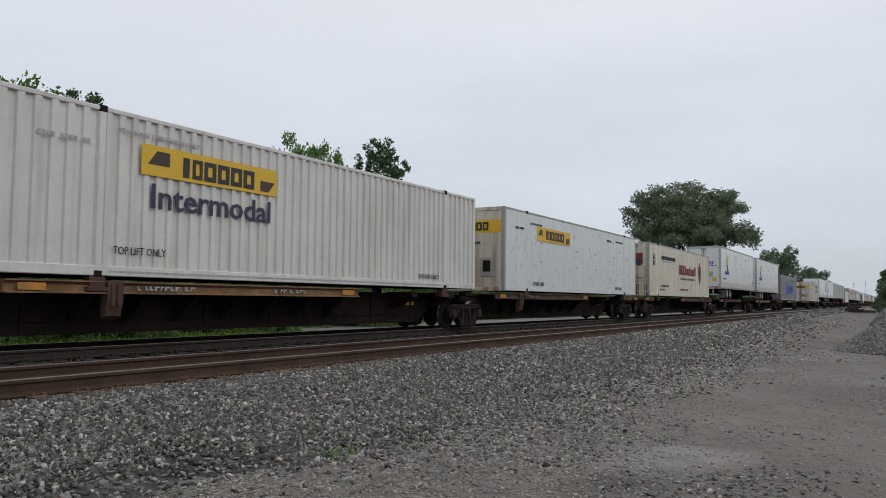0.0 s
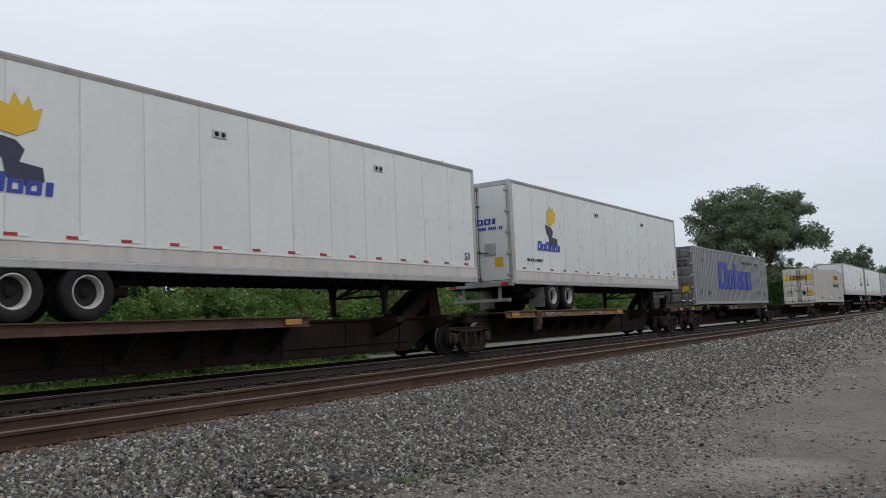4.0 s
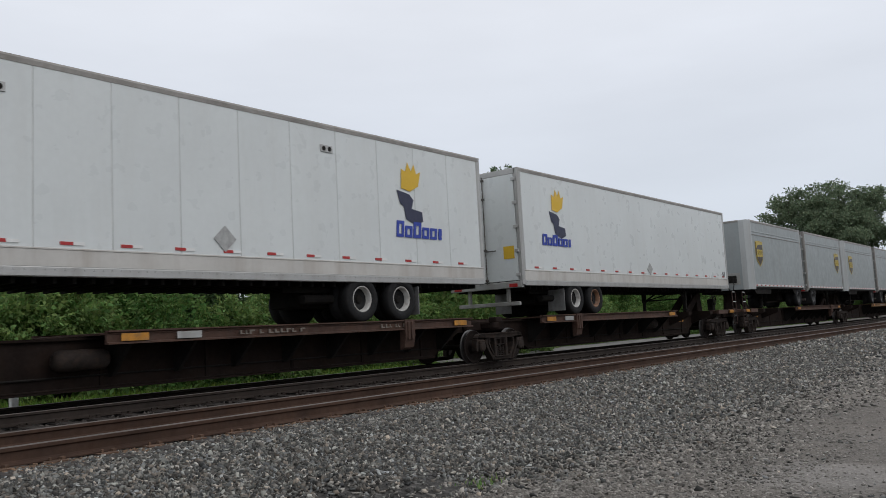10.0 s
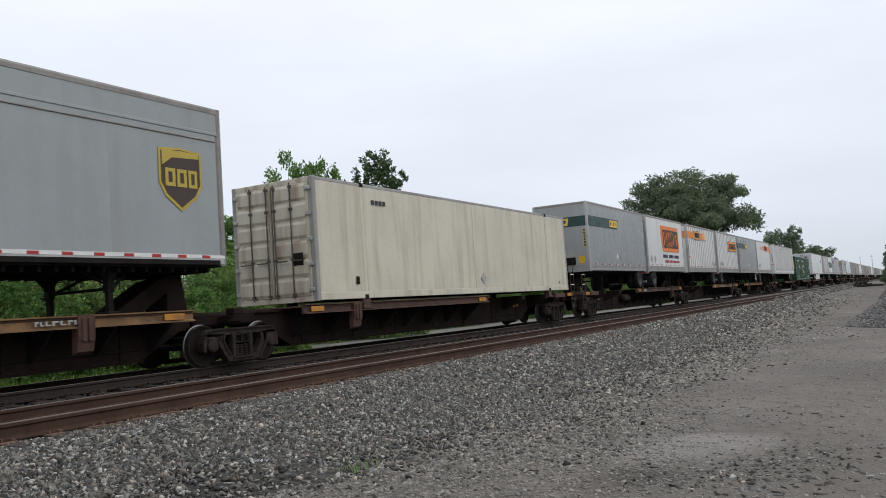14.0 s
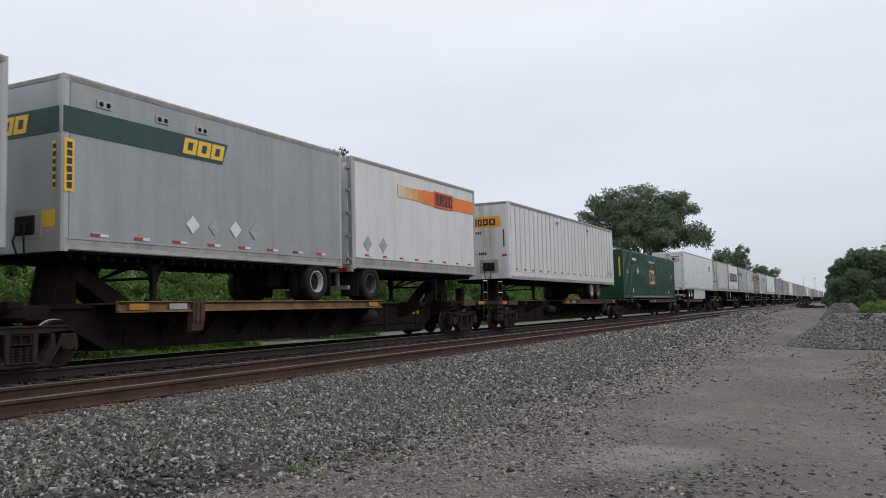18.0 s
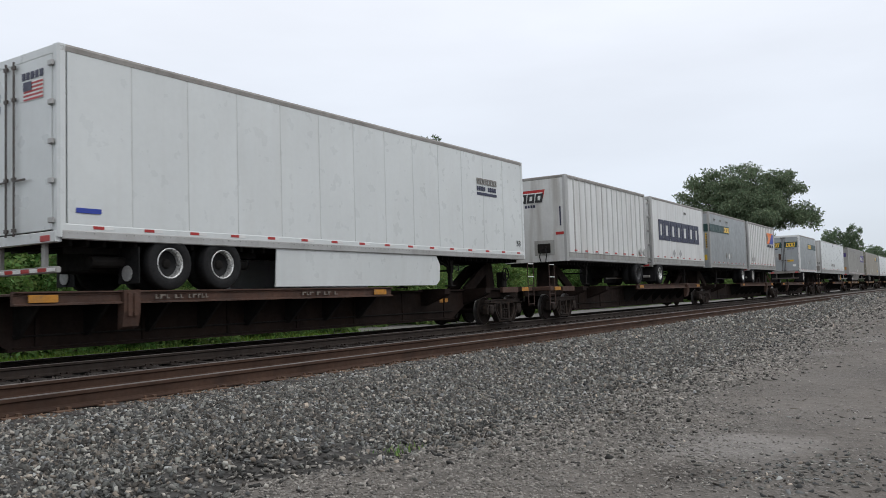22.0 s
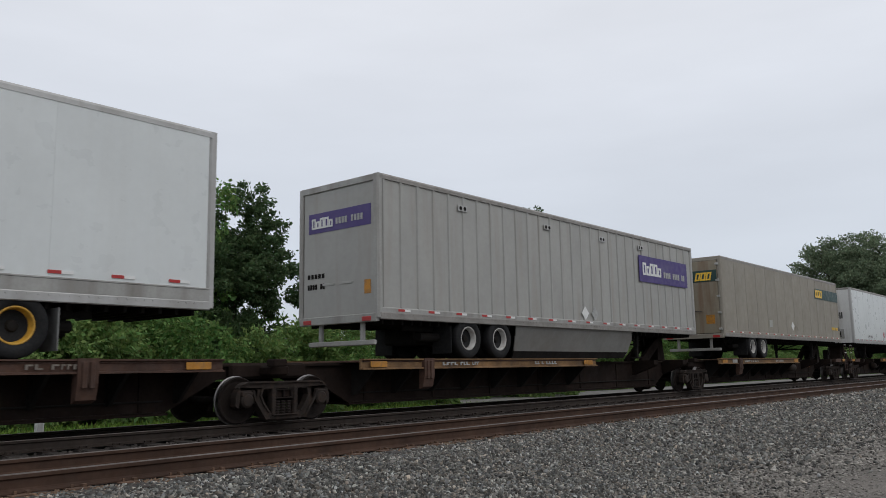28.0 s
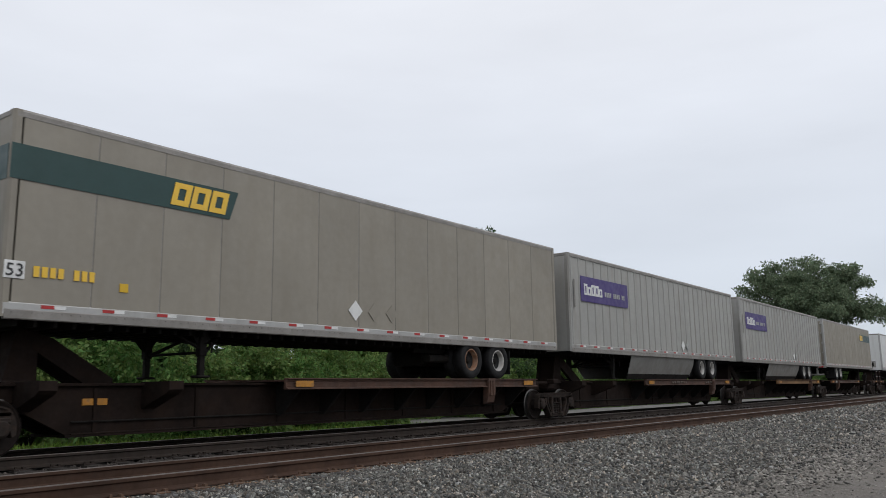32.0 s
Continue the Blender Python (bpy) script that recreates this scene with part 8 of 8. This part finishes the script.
def branching(seed, height, width, bole, r, levels=5):
    """A forking tree: its boughs as one mesh and the places of its outer twigs, fitted to a height and a width."""
    rnd = random.Random(seed)
    segs, tips = [], []

    def grow(p, d, ln, rad, lev):
        q = p + d * ln * 0.5 + Vector((rnd.uniform(-1, 1), rnd.uniform(-1, 1), 0)) * ln * 0.06
        e = q + (d + Vector((rnd.uniform(-0.25, 0.25), rnd.uniform(-0.25, 0.25), rnd.uniform(-0.05, 0.25)))).normalized() * ln * 0.5
        segs.append((p, q, e, rad, rad * 0.66))
        if lev >= levels - 3:
            tips.append((e, lev))
            if lev == levels - 1:
                tips.append((q, lev))
        if lev == levels:
            return
        k = 4 if lev == 0 else rnd.choice((2, 3, 3))
        turn = rnd.uniform(0, 6.28)
        for i in range(k):
            a = turn + 6.283 * i / k + rnd.uniform(-0.4, 0.4)
            side = Vector((math.cos(a), math.sin(a), 0))
            lean = rnd.uniform(0.5, 1.15) if lev else rnd.uniform(0.3, 0.9)
            grow(e, (d * 0.8 + side * lean + Vector((0, 0, rnd.uniform(-0.25, 0.3)))).normalized(), ln * rnd.uniform(0.66, 0.86), rad * 0.6, lev + 1)

    grow(Vector((0, 0, -0.3)), Vector((0, 0, 1)), bole, r, 0)
    top = max(t.z for t, _ in tips)
    wide = sorted(math.hypot(t.x, t.y) for t, _ in tips)[int(len(tips) * 0.97)]

    def fit(p):
        return (p.x * width / wide, p.y * width / wide, p.z * height / top if p.z > 0 else p.z)
    sh = Shape()
    for p, q, e, r0, r1 in segs:
        pts, rad, vs, fs = (fit(p), fit(q), fit(e)), (r0, (r0 + r1) / 2, r1), [], []
        for (x, y, z), w in zip(pts, rad):
            vs += [(x + w * math.cos(1.257 * i), y + w * math.sin(1.257 * i), z) for i in range(5)]
        for a in (0, 5):
            fs += [(a + i, a + (i + 1) % 5, a + 5 + (i + 1) % 5, a + 5 + i) for i in range(5)]
        sh.add(vs, fs)
    return smooth(sh.mesh("trunk", "bark")), [fit(t) + (lev,) for t, lev in tips]


def forked(seed, height, width, bole, r, n, size, mat, r0, r1, fill=0):
    """Trunk and crown of a forking tree: small clusters of leaves round every outer twig."""
    def make():
        rnd = random.Random(seed + 1)
        wood, tips = branching(seed, height, width, bole, r)
        out = []
        for x, y, z, lev in tips:
            q = rnd.uniform(r0, r1)
            out.append((x, y, z, q, q, q * 0.75))
        out += lobes(seed, fill, width * 0.88, width * 0.88, height * 0.30, height * 0.66, r0, r1) if fill else []
        return wood, leaf_cloud("crown", out, n, size, mat, seed, 0.35, 0.15, 0.45)
    return lambda: shared(("forked", seed), make)[1], lambda: shared(("forked", seed), make)[0]


BIG = forked(140, 17.0, 8.0, 2.6, 0.42, 86000, 0.27, "leaf_tree", 0.6, 1.2, 44)
SKYGAP = forked(41, 8.2, 2.6, 2.4, 0.18, 26000, 0.22, "leaf_shade", 0.35, 0.7)
LUSH = (lambda: leaf_cloud("crown", lobes(42, 46, 2.6, 2.2, 0.4, 5.2, 0.55, 1.15, 0.28), 40000, 0.20, "leaf_shade", 42, clump=0.55), lambda: limbs(42, 5.6, 0.2, 1.4, 2.4, 8))
TALL = (lambda: leaf_cloud("crown", lobes(43, 60, 3.4, 3.0, 0.6, 10.2, 0.7, 1.5, 0.45), 56000, 0.23, "leaf_shade", 43, clump=0.6), lambda: limbs(43, 10.6, 0.3, 2.4, 3.2, 9))
SHADY = (lambda: leaf_cloud("crown", lobes(31, 46, 6.0, 6.0, 1.6, 12.0, 1.5, 2.5, 0.40), 42000, 0.34, "leaf_shade", 31, clump=0.55), lambda: limbs(31, 13.0, 0.4, 3.0, 5.5, 9))
ROUND = (lambda: leaf_cloud("crown", lobes(22, 24, 2.6, 2.6, 1.2, 6.0, 1.0, 1.7, 0.35), 34000, 0.145, "leaf_mid", 22, clump=0.6), lambda: limbs(22, 7, 0.2, 1.6, 2.6))
CEDAR = (lambda: leaf_cloud("crown", lobes(23, 40, 2.4, 2.4, 0.6, 7.6, 0.7, 1.3, 0.52), 64000, 0.115, "leaf_dark", 23, 0.0, clump=0.6), lambda: limbs(23, 8, 0.17, 1.0, 1.8))
BUSH = (lambda: leaf_cloud("crown", lobes(24, 16, 1.7, 1.7, 0.5, 2.3, 0.7, 1.15, 0.2), 21000, 0.12, "leaf_light", 24, clump=0.6), lambda: limbs(24, 2.4, 0.06, 0.4, 1.4))
BUSH2 = (lambda: leaf_cloud("crown", lobes(25, 18, 1.8, 1.8, 0.4, 2.8, 0.7, 1.2, 0.25), 21000, 0.12, "leaf_mid", 25, clump=0.6), lambda: limbs(25, 2.8, 0.06, 0.4, 1.4))
AIRY = (lambda: leaf_cloud("crown", lobes(26, 20, 2.4, 2.4, 2.6, 7.0, 0.8, 1.4, 0.2), 27000, 0.17, "leaf_mid", 26), lambda: limbs(26, 7.6, 0.18, 2.2, 2.4, 8))

tree("big_tree", -23.8, 108, "big", *BIG, "large spreading tree with a broad open crown behind the train", 1.0, 5.42, -0.4)
tree("distant_tree", -24.6, 200, "roadside", *SHADY, "dense pointed tree further along the tracks", 0.92, 2.0, -0.6, sz=1.10)
tree("distant_tree", -22.6, 262, "roadside", *SHADY, "round-topped tree further along the tracks", 1.08, 4.0, -0.4, sz=0.92)
tree("distant_tree", -26.5, 330, "roadside", *SHADY, "round-topped tree further along the tracks", 0.7, 1.0, -0.4, sz=0.86)
tree("broadleaf_tree", -25.0, 30.7, "round", *ROUND, "broad-leaved tree with light upturned sprays", 0.74, 0.3, -0.6, sz=1.33)
tree("cedar_tree", -25.2, 36.7, "cedar", *CEDAR, "dense dark green cedar-like tree", 1.08, 1.0, -0.6, sz=1.28)
tree("cedar_tree", -26.8, 45.2, "cedar", *CEDAR, "dense dark green cedar-like tree", 0.95, 3.0, -0.6, sz=0.94)
tree("broadleaf_tree", -26.5, 55.0, "round", *ROUND, "dense broad-leaved tree in the hedge", 1.0, 1.0, -0.6)
tree("broadleaf_tree", -25.5, 66.0, "round", *ROUND, "dense broad-leaved tree in the hedge", 1.05, 5.0, -0.6)
tree("broadleaf_tree", -26.5, 78.0, "round", *ROUND, "dense broad-leaved tree in the hedge", 1.0, 4.0, -0.6)
for x, y, sc, turn in ((-29.6, 101.0, 1.22, 2.0), (-25.8, 104.0, 1.18, 5.5), (-22.2, 113.0, 1.1, 3.3), (-18.6, 117.0, 0.85, 0.7)):
    tree("broadleaf_tree", x, y, "round", *ROUND, "leafy growth round the foot of the big tree", sc, turn, -0.6)
tree("cedar_tree", -25.0, 17.2, "cedar", *CEDAR, "tall dark cedar-like tree", 1.2, 2.1, -0.6, sz=1.06)
tree("cedar_tree", -26.0, 13.2, "cedar", *CEDAR, "tall dark cedar-like tree", 1.15, 4.1, -0.6, sz=1.14)
tree("broadleaf_tree", -27.0, 48.0, "round", *ROUND, "dense broad-leaved tree in the hedge", 0.9, 2.0, -0.6)
tree("broadleaf_tree", -26.5, 50.5, "round", *ROUND, "dense broad-leaved tree in the hedge", 0.95, 3.0, -0.6)
tree("broadleaf_tree", -25.0, 10.6, "round", *ROUND, "dense broad-leaved tree in the hedge", 1.1, 2.6, -0.6)
tree("broadleaf_tree", -25.6, 15.0, "round", *ROUND, "dense broad-leaved tree in the hedge", 0.98, 0.8, -0.6, sz=1.26)
for x, y, sc in ((-23.8, 23.4, 1.5), (-23.4, 26.9, 1.1), (-23.3, 29.9, 1.78), (-23.8, 40.8, 1.25)):
    tree("bush", x, y, "bush", *BUSH, "bright green leafy bush standing before the trees", sc, y, -0.65, "hedge bushes")
tree("airy_tree", -27.5, 28.7, "airy", *AIRY, "thin-crowned small tree with sky showing through", 0.9, 1.0, -0.6)
rnd = random.Random(77)
for k in range(34):
    y = 1.5 + k * 3.1
    key, proto, lab = rnd.choice((("bush", BUSH, "light green leafy bush in the hedge behind the tracks"), ("bush2", BUSH2, "mid-green leafy bush in the hedge behind the tracks"), ("bush", BUSH, "light green leafy bush in the hedge behind the tracks")))
    tree("bush", -20.8 - rnd.uniform(0, 1.6) - (2.3 if y > 25 else 0), y + rnd.uniform(-0.5, 0.5), key, *proto, lab, rnd.uniform(0.8, 1.15), rnd.uniform(0, 6.2), -0.65, "hedge bushes")
for k in range(26):
    y = 3 + k * 5.2
    key, proto = rnd.choice((("bush2", BUSH2), ("bush2", BUSH2), ("round", ROUND), ("airy", AIRY)))
    sc = rnd.uniform(1.1, 1.5) if key.startswith("bush") else rnd.uniform(0.5, 0.66)
    if 24 < y < 28:
        continue
    tree("hedge_bush" if key.startswith("bush") else "hedge_tree", -25.5 - rnd.uniform(0, 3.5), y, key, *proto, "darker green growth at the back of the hedge", sc, rnd.uniform(0, 6), -0.65, "back of the hedge")
for k in range(22):
    y = 140 + k * 24
    tree("line_tree", -27 - rnd.uniform(0, 7), y, "round", *ROUND, "tree in the distant line beside the tracks", rnd.uniform(0.9, 1.35), rnd.uniform(0, 6), -0.5, "distant tree line")
# trees on the other side of the road
ROW = "trees across the road"
for x, y, key, proto, lab, sc, tall, turn in (
        (1.7, 90, "lush", LUSH, "dense dark leafy tree at the end of the row", 1.0, 1.03, 0.4), (-0.1, 97, "lush", LUSH, "dense dark leafy tree at the end of the row", 0.86, 0.86, 2.2),
        (3.6, 95, "lush", LUSH, "dense dark leafy tree in the row across the road", 0.9, 0.84, 4.0), (6.3, 92, "skygap", SKYGAP, "open-crowned tree with sky showing through its boughs", 1.0, 1.0, 1.0),
        (6.4, 96, "lush", LUSH, "dense dark leafy tree in the row across the road", 0.95, 0.95, 5.0), (5.6, 89, "lush", LUSH, "low leafy tree under the taller crowns", 0.7, 0.62, 0.9), (8.2, 89, "lush", LUSH, "low leafy tree under the taller crowns", 0.85, 0.72, 3.1), (10.6, 92, "tall", TALL, "tall dark tree in the row across the road", 1.0, 0.98, 0.0),
        (15.2, 90, "tall", TALL, "tall dark tree in the row across the road", 1.1, 1.1, 2.5), (20.5, 86, "tall", TALL, "tall dark tree in the row across the road", 1.2, 1.2, 4.4), (27, 78, "tall", TALL, "tall dark tree in the row across the road", 1.2, 1.2, 1.4),
        (0.6, 125, "lush", LUSH, "dense dark leafy tree in the row across the road", 1.1, 1.0, 3.0), (5.0, 124, "roadside", SHADY, "dark leafy tree in the row across the road", 0.62, 0.6, 3.0), (-1.0, 175, "roadside", SHADY, "dark leafy tree in the row across the road", 0.5, 0.45, 5.0), (-2.6, 300, "roadside", SHADY, "dark leafy tree in the row across the road", 0.6, 0.6, 1.0), (-4.4, 480, "roadside", SHADY, "dark leafy tree in the row across the road", 0.8, 0.8, 2.0)):
    tree("roadside_tree", x, y, key, *proto, lab, sc, turn, float(ground_height(x, y)) - 0.15, ROW, sz=tall)
for k, (x, y, sc) in enumerate(((1.35, 45.5, 0.42), (1.9, 46.5, 0.5), (2.5, 46.5, 0.4), (1.0, 47.5, 0.25), (3.4, 30.6, 0.55), (4.2, 31.5, 0.66), (3.5, 35.0, 0.5), (5.0, 34.5, 0.7), (6.4, 37, 0.7), (7.6, 42, 0.75))):
    tree("roadside_bush", x, y, "bush", *BUSH, "bright green weedy bush beside the road", sc, k * 2.1, float(ground_height(x, y)) - 0.15, "roadside bushes")


for x, y, sc in ((-0.6, 87, 0.55), (1.0, 85, 0.66), (2.7, 86, 0.5), (4.6, 88, 0.42)):
    tree("roadside_bush", x, y, "lush", *LUSH, "leafy growth hanging before the row of trees", sc, x * 2, float(ground_height(x, y)) - 0.15, "roadside bushes")


def blades(name, x, y, z, h, label, seed, mat="grass", category="weeds"):
    rng = np.random.default_rng(seed)
    n = len(x)
    a = rng.uniform(0, 2 * math.pi, n)
    w = h * rng.uniform(0.10, 0.22, n)
    lean = rng.normal(size=(n, 2)) * 0.35 * h[:, None]
    dx, dy = np.cos(a) * w, np.sin(a) * w
    p0, p1 = np.stack([x - dx, y - dy, z], -1), np.stack([x + dx, y + dy, z], -1)
    p2 = np.stack([x + lean[:, 0], y + lean[:, 1], z + h], -1)
    mid = np.stack([x + lean[:, 0] * 0.3 + dx * 1.2, y + lean[:, 1] * 0.3 + dy * 1.2, z + h * 0.5], -1)
    V = np.stack([p0, p1, mid, p2], 1).reshape(-1, 3)
    return tagged(new(name, fast_mesh(name, V, np.arange(n * 4).reshape(-1, 4), mat)), label, category, kind="stuff")


rng = np.random.default_rng(3)
n = 26000
wx, wy = -17.0 - rng.random(n) ** 1.6 * 4.0, 1 + rng.random(n) ** 1.2 * 26
keep = (wy < 23 + 1.5 * np.sin(wx * 2)) | (wx > -17.3) & (wy < 30)
wx, wy = wx[keep], wy[keep]
blades("weed_strip", wx, wy, np.full(len(wx), -0.62), rng.uniform(0.12, 0.42, len(wx)), "bright green weeds along the far side of the ballast", 4)
n = 90
blades("grass_tuft", -5.15 + rng.normal(size=n) * 0.12, 6.9 + rng.normal(size=n) * 0.2, np.full(n, -0.70), rng.uniform(0.03, 0.075, n), "small green tuft of grass at the edge of the ballast", 6, "leaf_light")
n = 2600
gx, gy = 2.6 + rng.random(n) * 4.5, 24.5 + rng.random(n) * 22
gx = gx - np.clip((gy - 32) * 0.1, 0, 1.6)
blades("roadside_weeds", gx, gy, surface_height(gx, gy), rng.uniform(0.08, 0.42, n), "green weeds on the verge beyond the gravel heap", 8)
n = 300
gx, gy = np.concatenate([rng.normal(1.1, 0.4, 180), 0.2 + rng.random(120) * 1.6]), np.concatenate([rng.normal(23.5, 1.0, 180), 14 + rng.random(120) * 7])
blades("low_weeds", gx, gy, surface_height(gx, gy), rng.uniform(0.03, 0.10, n), "sparse low weeds round the marker post", 9, "drygrass")
n = 1500
gx, gy = 1.5 + rng.random(n) * 3.0, 24.6 + rng.normal(size=n) * 0.35
blades("dead_weeds", gx, gy, surface_height(gx, gy), rng.uniform(0.03, 0.13, n), "red-brown dead weeds at the foot of the gravel heap", 10, "deadweed")
n = 700
gx, gy = 0.4 + rng.random(n) * 1.0, 42 + rng.random(n) * 4
blades("dry_stalks", gx, gy, surface_height(gx, gy), rng.uniform(0.2, 0.7, n) * np.clip(gx - 0.1, 0.2, 1), "dry brown stalks before the bushes", 11, "deadweed")

# ---- movement ----


def motions():
    times = [0, 4, 8, 12, 16, 20, 24, 28, 32]
    for ob, s in PLACED:
        walk(ob, [(t, pose(TRACK_FAR, s - travelled(t), 0)) for t in times])
    # all wheels roll alike: one pair of axles is keyed and the others share its keys
    sets = [o for o in scene.objects if o.name.split(".")[0] == "wheelset"]
    first = {}
    for o in sets:
        k = o["axle"]
        if k not in first:
            base = o.location.copy()
            walk(o, [(f / 30, pose(*base, math.degrees(travelled(f / 30) / 0.422), 0, 0)) for f in range(0, 961)])
            first[k] = o
        else:
            o.rotation_mode = "QUATERNION"
            ad, src = o.animation_data_create(), first[k].animation_data
            ad.action = src.action
            ad.action_slot = src.action_slot


motions()
